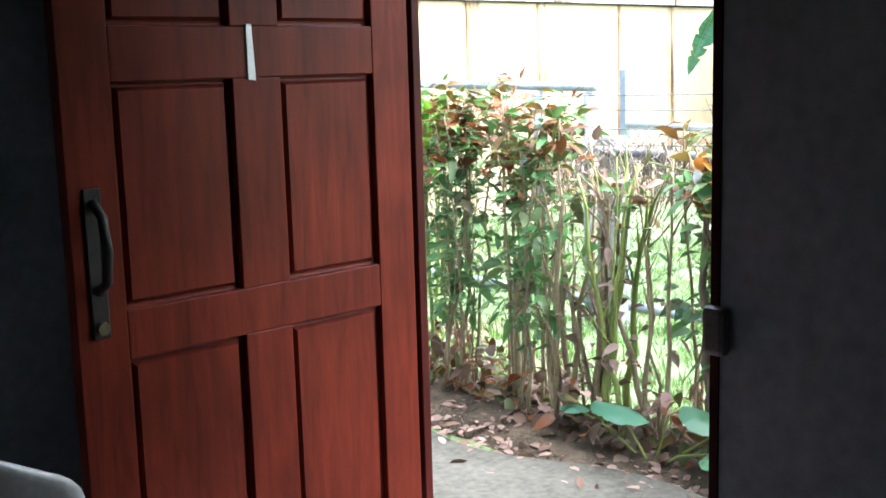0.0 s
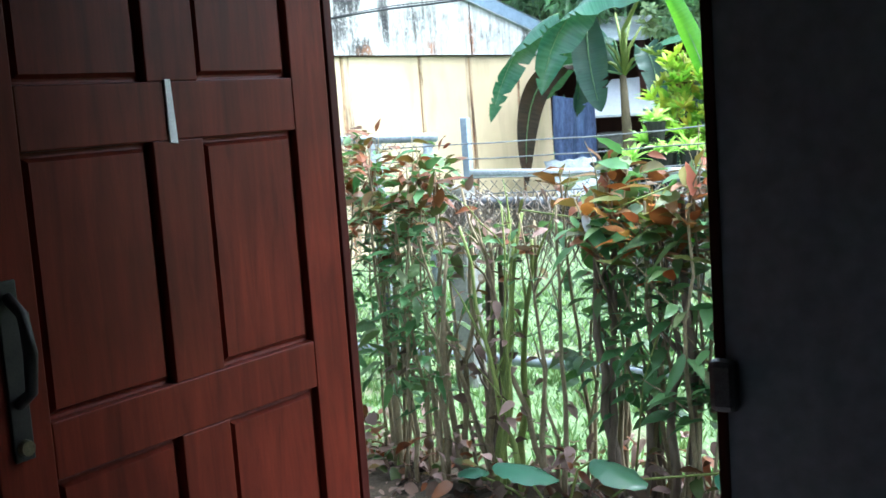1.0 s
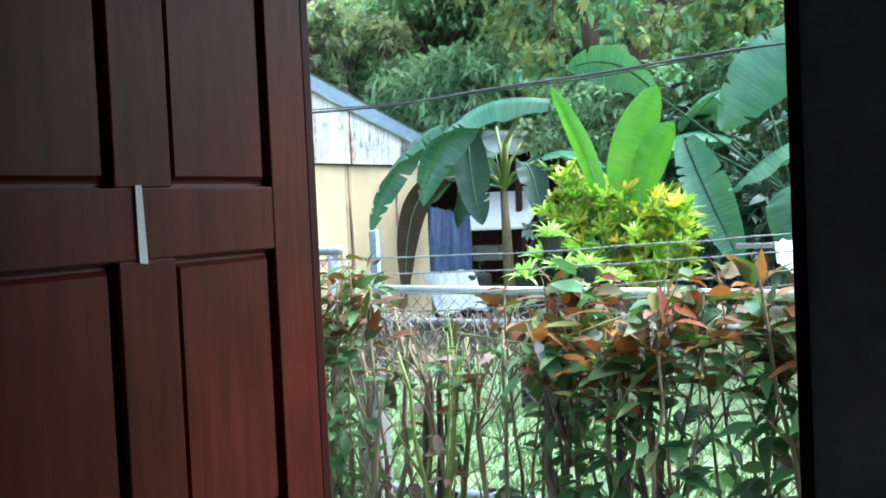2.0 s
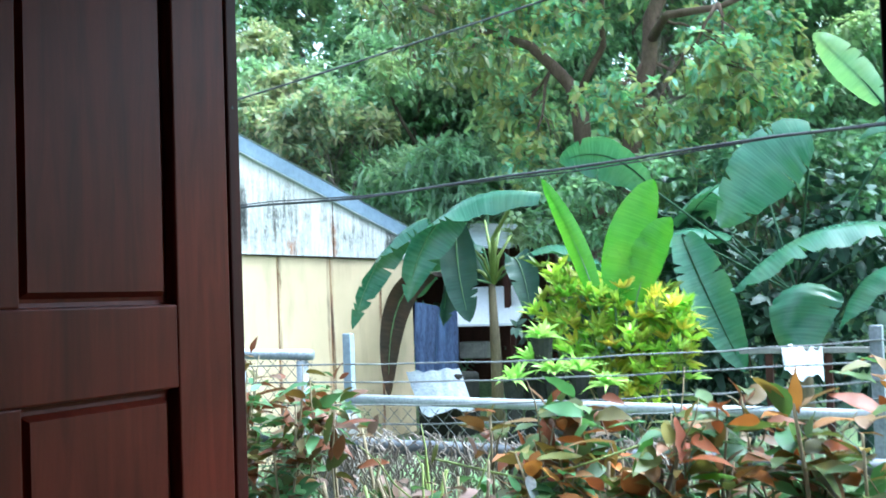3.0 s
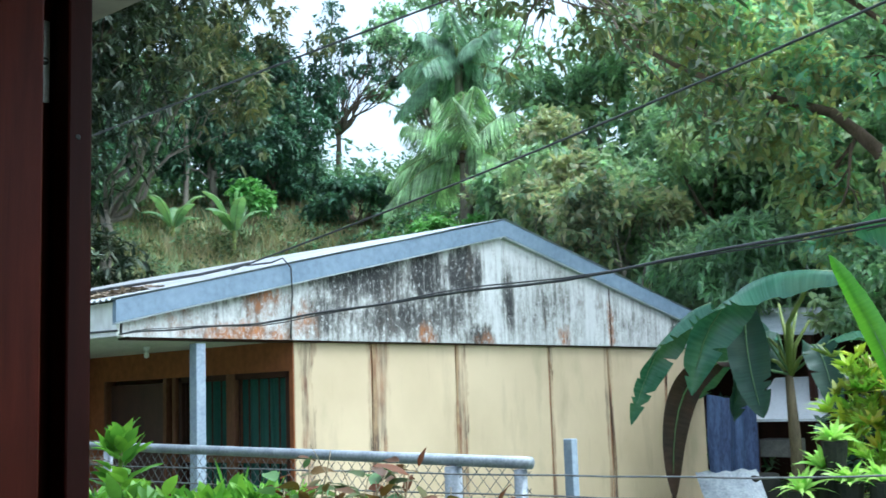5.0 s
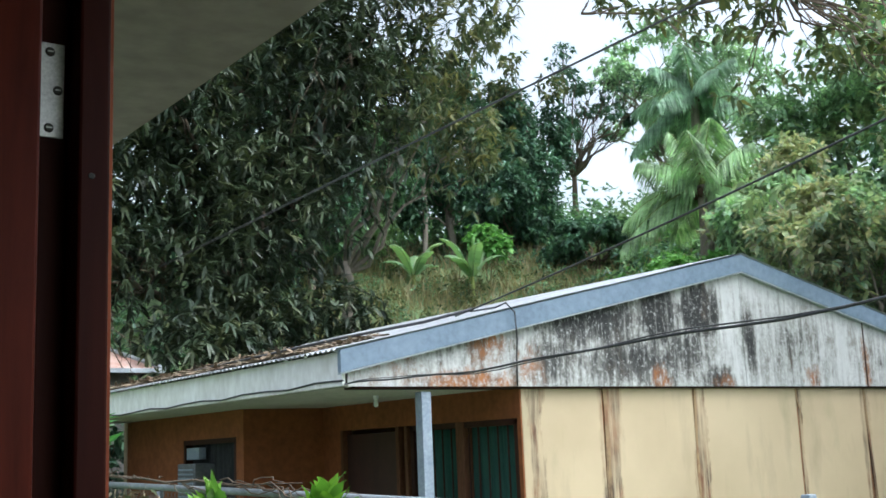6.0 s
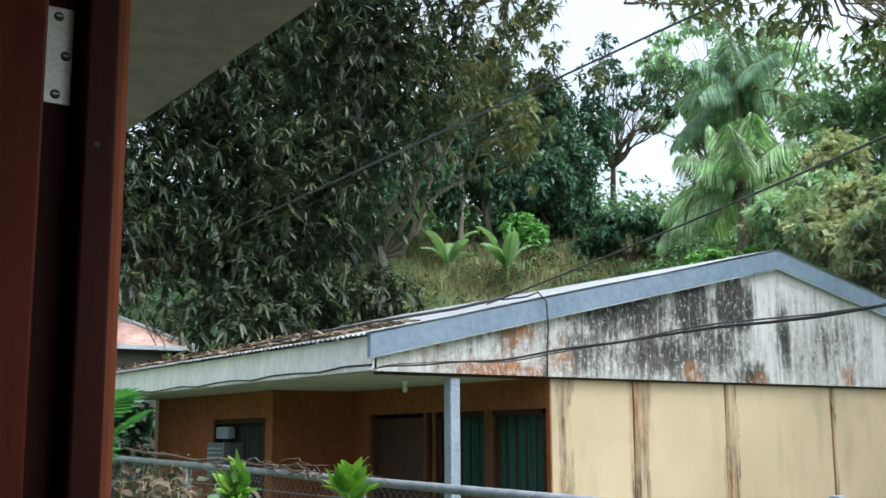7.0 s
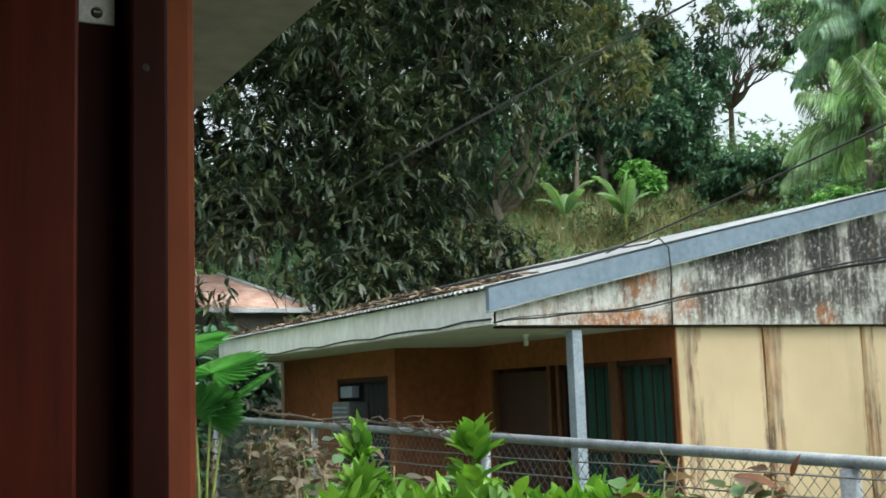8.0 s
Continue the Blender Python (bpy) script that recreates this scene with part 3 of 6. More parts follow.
M_STAIN = streaked_paint("rusty_joint_stain", (0.40, 0.27, 0.14), (0.085, 0.05, 0.035), (0.20, 0.075, 0.04), 0.95, 0.8)


def stain_strip(x, w0, w1, z0):
    """Cement joint filling with a ragged rusty run, a few millimetres proud."""
    rnd = random.Random(int(x * 100))
    zs = np.linspace(BEAM - 0.005, z0, 22)
    v, f = [], []
    for i, z in enumerate(zs):
        u = i / 21
        w = (w0 + (w1 - w0) * u) * (0.75 + 0.5 * rnd.random()) * (1 if u < 0.85 else 1.02 - u + 0.1)
        off = 0.02 * math.sin(5 * u + x) + 0.03 * u
        v += [(x + off - w, GY - 0.004, z), (x + off + w, GY - 0.004, z), (x + off - w, GY + 0.01, z), (x + off + w, GY + 0.01, z)]
    for i in range(21):
        a = 4 * i
        f += [(a, a + 1, a + 5, a + 4), (a + 2, a, a + 4, a + 6), (a + 1, a + 3, a + 7, a + 5)]
    part("joint", Geo().add(v, f), M_STAIN, house, "rust-streaked wall joint")


for x, w0, w1, z0 in ((7.555, 0.02, 0.03, -0.1), (8.645, 0.013, 0.018, 0.2), (10.075, 0.009, 0.01, 1.7), (11.15, 0.014, 0.02, 0.1), (12.32, 0.009, 0.01, 1.6)):
    stain_strip(x, w0, w1, z0)

SLOPE = (RIDGE_Z - EAVE_Z) / (RIDGE_X - EAVE_X)


def roof_z(x):
    return RIDGE_Z - SLOPE * abs(x - RIDGE_X)


# mouldy gable boards
XS = [EAVE_X + 0.03, RIDGE_X, 11.15, EAVE_X2 - 0.03]
for a, b in zip(XS[:-1], XS[1:]):
    a, b = a + 0.003, b - 0.003
    za, zb = roof_z(a) - 0.06, roof_z(b) - 0.06
    v = [(x, y, z) for y in (GY - 0.05, GY - 0.035) for x, z in ((a, BEAM), (b, BEAM), (b, zb), (a, za))]
    part("gable_board", Geo().add(v, [(0, 1, 2, 3), (7, 6, 5, 4), (0, 4, 5, 1), (1, 5, 6, 2), (2, 6, 7, 3), (3, 7, 4, 0)]), M_GABLE, house)
part("beam", Geo().box(EAVE_X + 0.1, EAVE_X2 - 0.1, GY - 0.034, GY + 0.12, BEAM - 0.014, BEAM + 0.10, 0.004), M_DARKWOOD, house)
# rake boards in grey-blue
for sgn, xe in ((-1, EAVE_X - 0.05), (1, EAVE_X2 + 0.05)):
    ze = roof_z(xe)
    v = [(x, y, z + dz) for y in (GY - 0.10, GY - 0.055) for x, z in ((RIDGE_X, RIDGE_Z), (xe, ze)) for dz in (0.012, -0.145)]
    part("rake_board", Geo().add(v, [(0, 1, 3, 2), (4, 6, 7, 5), (0, 2, 6, 4), (1, 5, 7, 3), (2, 3, 7, 6)]), M_RAKE, house, "grey-blue painted rake board")
    v = [(x, y, z + dz) for y in (GY - 0.096, GY - 0.053) for x, z in ((RIDGE_X, RIDGE_Z), (xe, ze)) for dz in (-0.147, -0.158)]
    part("rake_trim", Geo().add(v, [(0, 1, 3, 2), (4, 6, 7, 5), (0, 2, 6, 4), (1, 5, 7, 3), (2, 3, 7, 6)]), M_SHEET, house, "thin white trim under the rake board")
# eave fascia
part("fascia", Geo().box(EAVE_X - 0.012, EAVE_X + 0.014, GY - 0.05, YB, BEAM + 0.005, EAVE_Z - 0.006, 0.004), M_FASCIA, house, "white painted eave fascia with water marks")
part("porch_soffit", Geo().box(EAVE_X + 0.03, GX0 + 0.1, GY + 0.02, YB - 0.05, BEAM + 0.0, BEAM + 0.02), M_PORCHCEIL, house, "pale porch ceiling board")


def roof_sheet(name, x0, x1, y0, y1):
    """Corrugated sheets: waves run along the ridge direction's cross, crests every 76 mm."""
    ys = np.arange(y0, y1, 0.019)
    xs = np.linspace(x0, x1, 7)
    v = np.array([(x, y, roof_z(x) + 0.02 + 0.009 * math.sin(2 * math.pi * y / 0.076) + 0.004 * math.sin(3 * x)) for x in xs for y in ys])
    n = len(ys)
    f = [(i * n + j, (i + 1) * n + j, (i + 1) * n + j + 1, i * n + j + 1) for i in range(len(xs) - 1) for j in range(n - 1)]
    return Geo().add(v, f)


part("roof_sheet", roof_sheet("r", EAVE_X - 0.09, RIDGE_X, GY - 0.11, YB), M_ROOF, house, "corrugated zinc roof sheet", True)
part("roof_sheet", roof_sheet("r", RIDGE_X, EAVE_X2 + 0.09, GY - 0.11, YB), M_ROOF, house, "corrugated zinc roof sheet", True)
part("ridge_cap", Geo().tube([(RIDGE_X, GY - 0.02, RIDGE_Z - 0.015), (RIDGE_X, YB, RIDGE_Z - 0.015)], 0.04, 8), M_RAKE, house)
# porch side wall with the front door and the large window
JX, JY = 5.80, 10.18
ZH, ZF = 1.82, -0.2
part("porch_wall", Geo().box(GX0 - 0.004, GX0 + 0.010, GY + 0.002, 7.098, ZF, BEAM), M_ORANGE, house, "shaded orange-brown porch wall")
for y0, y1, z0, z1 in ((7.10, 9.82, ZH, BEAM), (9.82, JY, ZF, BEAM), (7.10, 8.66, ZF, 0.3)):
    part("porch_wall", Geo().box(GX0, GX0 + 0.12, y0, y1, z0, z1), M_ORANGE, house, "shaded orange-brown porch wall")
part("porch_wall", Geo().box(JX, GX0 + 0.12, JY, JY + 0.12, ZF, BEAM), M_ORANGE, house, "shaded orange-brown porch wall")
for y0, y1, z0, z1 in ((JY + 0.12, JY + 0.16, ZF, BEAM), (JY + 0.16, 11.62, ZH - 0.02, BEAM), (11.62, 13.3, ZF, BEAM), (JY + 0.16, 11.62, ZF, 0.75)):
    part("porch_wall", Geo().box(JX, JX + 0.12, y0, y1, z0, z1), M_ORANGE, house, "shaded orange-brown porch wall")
part("back_wall", Geo().box(JX, GX1, 13.28, 13.4, ZF, BEAM), M_YELLOW, house)
part("end_wall", Geo().box(GX1 - 0.12, GX1, GY + 0.12, 13.28, ZF, BEAM), M_YELLOW, house)
part("porch_floor", Geo().box(EAVE_X + 0.2, GX0, GY, 10.18, -0.3, -0.12, 0.01), M_CONCRETE, house)
part("front_door", Geo().box(GX0 + 0.04, GX0 + 0.08, 8.84, 9.78, -0.12, ZH - 0.04, 0.004), grainy("red_stained_wood", (0.03, 0.009, 0.006), (0.055, 0.016, 0.01), 6, 0.6, 0, 0.1, (1, 1, 0.3)), house, "dark red-brown stained front door")
for y in (8.66, 8.80, 9.78):
    part("door_post", Geo().box(GX0 - 0.01, GX0 + 0.1, y, y + 0.045, -0.12, ZH, 0.003), M_FRAMEBROWN, house)


def window(x, y0, y1, z0, z1, mulls, curtain, bars):
    w = part("window", Geo().box(x + 0.0, x + 0.09, y0, y1, z1 - 0.05, z1, 0.003).box(x, x + 0.09, y0, y1, z0, z0 + 0.05, 0.003).box(x, x + 0.09, y0, y0 + 0.05, z0, z1, 0.003).box(x, x + 0.09, y1 - 0.05, y1, z0, z1, 0.003), M_DARKWOOD, house, "dark wooden window frame")
    for y in mulls:
        part("mullion", Geo().box(x - 0.012, x + 0.08, y - 0.055, y + 0.055, z0, z1, 0.003), M_FRAMEBROWN, w)
    ys = np.arange(y0 + 0.04, y1 - 0.04, 0.012)
    v = [(x + 0.10 + 0.018 * math.sin(y * 45 + 2 * math.sin(3 * y)), y, z) for y in ys for z in (z0, z1)]
    part("curtain", Geo().add(v, [(2 * i, 2 * i + 1, 2 * i + 3, 2 * i + 2) for i in range(len(ys) - 1)]), curtain, w, smooth=True)
    for y in bars:
        part("bar", Geo().tube([(x + 0.02, y, z0), (x + 0.02, y, z1)], 0.008, 6), M_DARKWOOD, w)
    return w


w1 = window(GX0, 7.10, 8.62, 0.3, ZH, [7.86], M_CURTAIN, [7.25, 7.38, 7.51, 7.64, 7.77, 8.02, 8.15, 8.28, 8.41, 8.53])
part("cross_bar", Geo().box(GX0 + 0.0, GX0 + 0.03, 7.15, 8.57, 1.08, 1.14, 0.003), M_FRAMEBROWN, w1)
w2 = window(JX, 10.34, 11.62, 0.75, ZH - 0.02, [], M_DARKCURTAIN, [])
ac = part("air_conditioner", Geo().box(JX - 0.12, JX + 0.1, 11.05, 11.5, 1.18, 1.56, 0.012), M_SHEETGREY, house, "grey window air conditioner")
for k in range(7):
    part("louvre", Geo().box(JX - 0.132, JX - 0.12, 11.09, 11.46, 1.22 + 0.045 * k, 1.238 + 0.045 * k, 0.002), M_POST, ac)
part("vent_box", Geo().box(JX - 0.02, JX + 0.06, 11.18, 11.5, 1.60, 1.72, 0.006), M_POST, house)
part("post", Geo().box(5.725, 5.81, GY - 0.02, GY + 0.07, -0.2, BEAM - 0.035, 0.006), M_POST, house, "pale blue-grey porch post")
bulb = part("lamp_holder", Geo().tube([(6.0, 8.1, BEAM), (6.0, 8.1, BEAM - 0.035)], [0.026, 0.02], 12), M_WHITE, house)
part("bulb", Geo().tube([(6.0, 8.1, BEAM - 0.035), (6.0, 8.1, BEAM - 0.055), (6.0, 8.1, BEAM - 0.085), (6.0, 8.1, BEAM - 0.095)], [0.01, 0.02, 0.02, 0.006], 12), M_WHITE, bulb, smooth=True)

part("drip_line", Geo().box(11.143, 11.157, GY - 0.056, GY - 0.05, BEAM, roof_z(11.15) - 0.07), M_DARKWOOD, house, "dark joint of the gable boards")

# ---------------- foliage kit ----------------
def tri_mesh(name, v, tris):
    me = bpy.data.meshes.new(name)
    me.vertices.add(len(v))
    me.vertices.foreach_set("co", np.asarray(v, np.float32).ravel())
    me.loops.add(tris.size)
    me.loops.foreach_set("vertex_index", tris.astype(np.int32).ravel())
    me.polygons.add(len(tris))
    me.polygons.foreach_set("loop_start", np.arange(0, tris.size, 3, dtype=np.int32))
    me.update(calc_edges=True)
    return me


def unit(a):
    return a / np.maximum(np.linalg.norm(a, axis=-1, keepdims=True), 1e-9)


def leaf_mesh(name, pos, way, length, width, droop=0.25, seed=1, fold=0.25, joined=1, simple=False, fine=False):
    """Pointed leaves, six corners each, bent down along their length and folded a little at the midrib; joined: leaves that grow from one tip."""
    rng = np.random.default_rng(seed)
    n = len(pos)
    way = unit(way)
    side = np.cross(way, np.array([0, 0, 1.0]) + 0.35 * rng.normal(size=(n, 3)))
    side = unit(side)
    nor = np.cross(side, way)
    length, width = np.broadcast_to(length, n)[:, None], np.broadcast_to(width, n)[:, None]
    down = np.array([0, 0, -1.0])
    if fine:
        us = (0, 0.1, 0.26, 0.46, 0.68, 0.86, 1.0)
        ws = (0.03, 0.30, 0.48, 0.5, 0.35, 0.15, 0.0)
        curl = rng.uniform(-0.15, 0.3, (n, 1))
        rows = []
        for u, h in zip(us, ws):
            mid = pos + way * length * u + down * length * (droop + curl) * u * u
            wave = nor * width * 0.06 * np.sin(9 * u + rng.uniform(0, 6, (n, 1)))
            rows += [mid - side * width * h + nor * width * fold * h + wave, mid, mid + side * width * h + nor * width * fold * h - wave]
        v = np.stack(rows, 1).reshape(-1, 3)
        q = np.array([[3 * i + k, 3 * i + k + 1, 3 * i + k + 4, 3 * i + k, 3 * i + k + 4, 3 * i + k + 3] for i in range(6) for k in (0, 1)]).reshape(-1, 3)
        me = tri_mesh(name, v, (q[None] + (np.arange(n) * 21)[:, None, None]).reshape(-1, 3))
        me.polygons.foreach_set("use_smooth", [True] * len(me.polygons))
        return me
    if simple:
        u, s = np.array([0, 0.42, 0.42, 1.0]), np.array([0, -0.48, 0.48, 0])
        v = (pos[:, None] + way[:, None] * (length * u)[:, :, None] + down * (length * droop * u * u)[:, :, None] + side[:, None] * (width * s)[:, :, None]).reshape(-1, 3)
        return tri_mesh(name, v, (np.array([[0, 2, 1], [1, 2, 3]])[None] + (np.arange(n) * 4)[:, None, None]).reshape(-1, 3))

    def at(u, s):
        return pos + way * length * u + down * length * droop * u * u + side * width * s + nor * width * fold * abs(s)

    v = np.stack([at(0, 0), at(0.3, -0.46), at(0.3, 0.46), at(0.68, -0.36), at(0.68, 0.36), at(1.0, 0)], 1).reshape(-1, 3)
    base = (np.arange(n) * 6)[:, None, None]
    tris = (np.array([[0, 2, 1], [1, 2, 4], [1, 4, 3], [3, 4, 5]])[None] + base).reshape(-1, 3)
    if joined > 1:
        tris[0::4, 0] = (np.arange(n) // joined) * joined * 6
    return tri_mesh(name, v, tris)


def in_clumps(rng, clumps, count, shell=0.45):
    """Random points in ellipsoid clumps (x, y, z, rx, ry, rz), more of them near the skin; and the way outwards."""
    c = np.array(clumps, float)
    vol = (c[:, 3] * c[:, 4] * c[:, 5]) ** 0.75
    pick = rng.choice(len(c), count, p=vol / vol.sum())
    d = unit(rng.normal(size=(count, 3)))
    r = (shell + (1 - shell) * rng.random(count)) ** 0.6
    r = r[:, None] * (0.55 + 0.8 * rng.random((count, 1)))
    return c[pick, :3] + d * r * c[pick, 3:], d


def whorls(rng, clumps, tips, per, shell=0.4, spread=0.9, lean=0.0):
    """Rosettes of leaves at branch tips: places and ways for leaf_mesh."""
    p, d = in_clumps(rng, clumps, tips, shell)
    axis = unit(d + np.array([0, 0, lean]) + 0.5 * rng.normal(size=d.shape))
    p = np.repeat(p, per, 0)
    axis = np.repeat(axis, per, 0)
    perp = unit(np.cross(axis, unit(rng.normal(size=axis.shape))))
    w = unit(axis * (0.15 + 0.9 * (1.05 - spread) + 0.35 * rng.random((len(axis), 1))) + perp * spread)
    return p + 0.006 * rng.normal(size=p.shape), w


def limb(g, a, b, r0, r1, rnd, wob=0.08, n=6, sides=7):
    a, b = Vector(a), Vector(b)
    L = (b - a).length
    pts = [a.lerp(b, i / n) + Vector([rnd.uniform(-1, 1) * wob * L * (0.4 if i in (0, n) else 1) for _ in range(3)]) * (0 if i == 0 else 1) for i in range(n + 1)]
    g.tube([tuple(p) for p in pts], [r0 + (r1 - r0) * i / n for i in range(n + 1)], sides)
    return pts


def tree(name, label, x, y, clumps, leaf_mat, tips, per, length, width, trunk_r, bark, seed, droop=0.3, shell=0.4, spread=0.9, lean=0.0, fork=0.45, z0=None, lean_xy=(0, 0), joined=1, simple=False):
    rnd, rng = random.Random(seed), np.random.default_rng(seed)
    zb = float(ground_z(x, y)) - 0.15 if z0 is None else z0
    t = thing(name, (x, y, zb), label, "tree")
    c = np.array(clumps, float)
    zmid = c[:, 2].mean()
    top = (x + lean_xy[0], y + lean_xy[1], zb + (zmid - zb) * fork)
    g = Geo()
    limb(g, (x, y, zb), top, trunk_r, trunk_r * 0.75, rnd, 0.018, 7, 9)
    for cl in clumps:
        pts = limb(g, (top[0], top[1], top[2] - 0.2), (cl[0], cl[1], cl[2]), trunk_r * 0.36, trunk_r * 0.07, rnd, 0.07)
        for _ in range(5):
            e = [cl[k] + rnd.uniform(-0.8, 0.8) * cl[3 + k] for k in range(3)]
            limb(g, tuple(pts[rnd.randint(3, 5)]), e, trunk_r * 0.06, 0.006, rnd, 0.08, 5, 5)
    part("trunk", g, bark, t, smooth=True)
    p, w = whorls(rng, clumps, tips, per, shell, spread, lean)
    L = length * (0.7 + 0.6 * rng.random(len(p)))
    part("crown", leaf_mesh("crown", p, w, L, width * L / length, droop, seed, 0.25, joined, simple), leaf_mat, t)
    return t


def clumpy(rnd, cx, cy, cz, rx, ry, rz, n, size=0.45):
    """An uneven crown: n clumps strewn over an ellipsoid."""
    out = []
    for _ in range(n):
        while True:
            u = [rnd.uniform(-1, 1) for _ in range(3)]
            if sum(k * k for k in u) < 1:
                break
        s = size * rnd.uniform(0.7, 1.25)
        out.append((cx + rx * u[0], cy + ry * u[1], cz + rz * u[2], rx * s, ry * s, rz * s * 0.8))
    return out


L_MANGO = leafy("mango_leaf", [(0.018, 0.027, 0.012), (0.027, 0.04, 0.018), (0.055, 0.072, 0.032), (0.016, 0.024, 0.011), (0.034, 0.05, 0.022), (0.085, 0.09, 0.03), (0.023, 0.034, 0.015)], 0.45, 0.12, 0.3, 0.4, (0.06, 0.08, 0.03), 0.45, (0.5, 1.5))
# spreading tree's overhead sprays, painted darker than its crown as shaded leaves
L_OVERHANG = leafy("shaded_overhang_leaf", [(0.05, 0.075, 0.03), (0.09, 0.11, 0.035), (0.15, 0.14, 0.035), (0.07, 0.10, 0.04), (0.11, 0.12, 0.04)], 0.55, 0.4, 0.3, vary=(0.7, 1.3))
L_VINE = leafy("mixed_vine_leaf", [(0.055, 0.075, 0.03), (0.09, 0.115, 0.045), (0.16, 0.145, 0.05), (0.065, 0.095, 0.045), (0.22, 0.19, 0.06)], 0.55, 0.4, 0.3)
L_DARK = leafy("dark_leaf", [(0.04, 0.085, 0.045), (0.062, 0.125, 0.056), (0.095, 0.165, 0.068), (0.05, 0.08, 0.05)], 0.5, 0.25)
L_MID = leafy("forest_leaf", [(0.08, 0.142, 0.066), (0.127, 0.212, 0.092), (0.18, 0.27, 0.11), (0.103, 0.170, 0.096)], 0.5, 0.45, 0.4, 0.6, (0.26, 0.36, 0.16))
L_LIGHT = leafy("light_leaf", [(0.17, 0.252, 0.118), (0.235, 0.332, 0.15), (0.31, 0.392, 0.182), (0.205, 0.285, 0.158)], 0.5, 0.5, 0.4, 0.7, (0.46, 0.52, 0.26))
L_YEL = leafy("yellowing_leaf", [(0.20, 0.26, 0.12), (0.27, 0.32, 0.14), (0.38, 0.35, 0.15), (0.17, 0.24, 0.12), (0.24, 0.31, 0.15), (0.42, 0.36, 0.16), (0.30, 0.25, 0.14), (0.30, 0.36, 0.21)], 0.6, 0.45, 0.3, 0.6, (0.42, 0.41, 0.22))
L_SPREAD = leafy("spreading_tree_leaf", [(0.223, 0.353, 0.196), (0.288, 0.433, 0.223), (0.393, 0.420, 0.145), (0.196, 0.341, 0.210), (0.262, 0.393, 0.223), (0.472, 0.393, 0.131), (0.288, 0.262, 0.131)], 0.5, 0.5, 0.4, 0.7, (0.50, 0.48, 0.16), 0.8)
# skylight is put into this paler leaf colour to lift the tree's underside
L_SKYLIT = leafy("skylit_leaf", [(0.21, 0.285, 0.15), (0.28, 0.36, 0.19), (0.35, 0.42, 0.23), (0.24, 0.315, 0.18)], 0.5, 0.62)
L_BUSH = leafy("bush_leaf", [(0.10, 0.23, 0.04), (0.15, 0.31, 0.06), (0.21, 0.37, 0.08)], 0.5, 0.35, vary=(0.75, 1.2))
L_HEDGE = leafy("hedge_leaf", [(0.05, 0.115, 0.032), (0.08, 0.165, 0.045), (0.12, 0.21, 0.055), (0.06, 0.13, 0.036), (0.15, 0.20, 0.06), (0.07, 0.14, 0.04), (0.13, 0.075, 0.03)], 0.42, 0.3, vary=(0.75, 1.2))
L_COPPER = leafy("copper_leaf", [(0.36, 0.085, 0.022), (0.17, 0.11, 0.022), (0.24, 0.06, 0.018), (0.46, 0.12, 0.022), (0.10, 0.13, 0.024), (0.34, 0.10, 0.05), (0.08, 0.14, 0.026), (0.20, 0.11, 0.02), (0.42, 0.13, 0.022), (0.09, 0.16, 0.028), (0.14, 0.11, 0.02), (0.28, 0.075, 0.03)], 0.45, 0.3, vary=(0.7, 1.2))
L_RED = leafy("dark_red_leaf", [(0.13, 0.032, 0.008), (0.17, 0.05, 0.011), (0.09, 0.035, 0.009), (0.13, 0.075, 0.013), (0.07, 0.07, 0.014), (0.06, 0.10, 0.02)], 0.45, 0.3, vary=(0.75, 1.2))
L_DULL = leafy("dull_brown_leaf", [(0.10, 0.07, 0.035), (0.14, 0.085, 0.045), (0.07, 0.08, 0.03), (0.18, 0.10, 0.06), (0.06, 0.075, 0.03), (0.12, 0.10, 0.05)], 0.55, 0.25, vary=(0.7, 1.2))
# near-black green: the gloom behind the bananas is painted into this leaf
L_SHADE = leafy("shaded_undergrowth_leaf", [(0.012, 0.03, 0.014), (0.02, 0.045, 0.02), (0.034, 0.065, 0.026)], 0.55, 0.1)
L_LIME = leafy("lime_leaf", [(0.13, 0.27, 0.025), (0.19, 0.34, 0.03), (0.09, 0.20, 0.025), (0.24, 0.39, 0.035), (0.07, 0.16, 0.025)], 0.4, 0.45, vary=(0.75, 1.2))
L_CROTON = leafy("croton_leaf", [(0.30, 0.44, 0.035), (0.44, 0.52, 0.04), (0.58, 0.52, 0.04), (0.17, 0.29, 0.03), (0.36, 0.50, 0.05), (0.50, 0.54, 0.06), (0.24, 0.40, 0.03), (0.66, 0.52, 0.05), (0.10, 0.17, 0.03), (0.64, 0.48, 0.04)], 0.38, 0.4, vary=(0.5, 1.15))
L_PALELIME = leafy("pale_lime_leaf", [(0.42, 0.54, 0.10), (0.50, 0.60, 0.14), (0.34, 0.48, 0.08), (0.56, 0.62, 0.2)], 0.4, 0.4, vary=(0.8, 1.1))


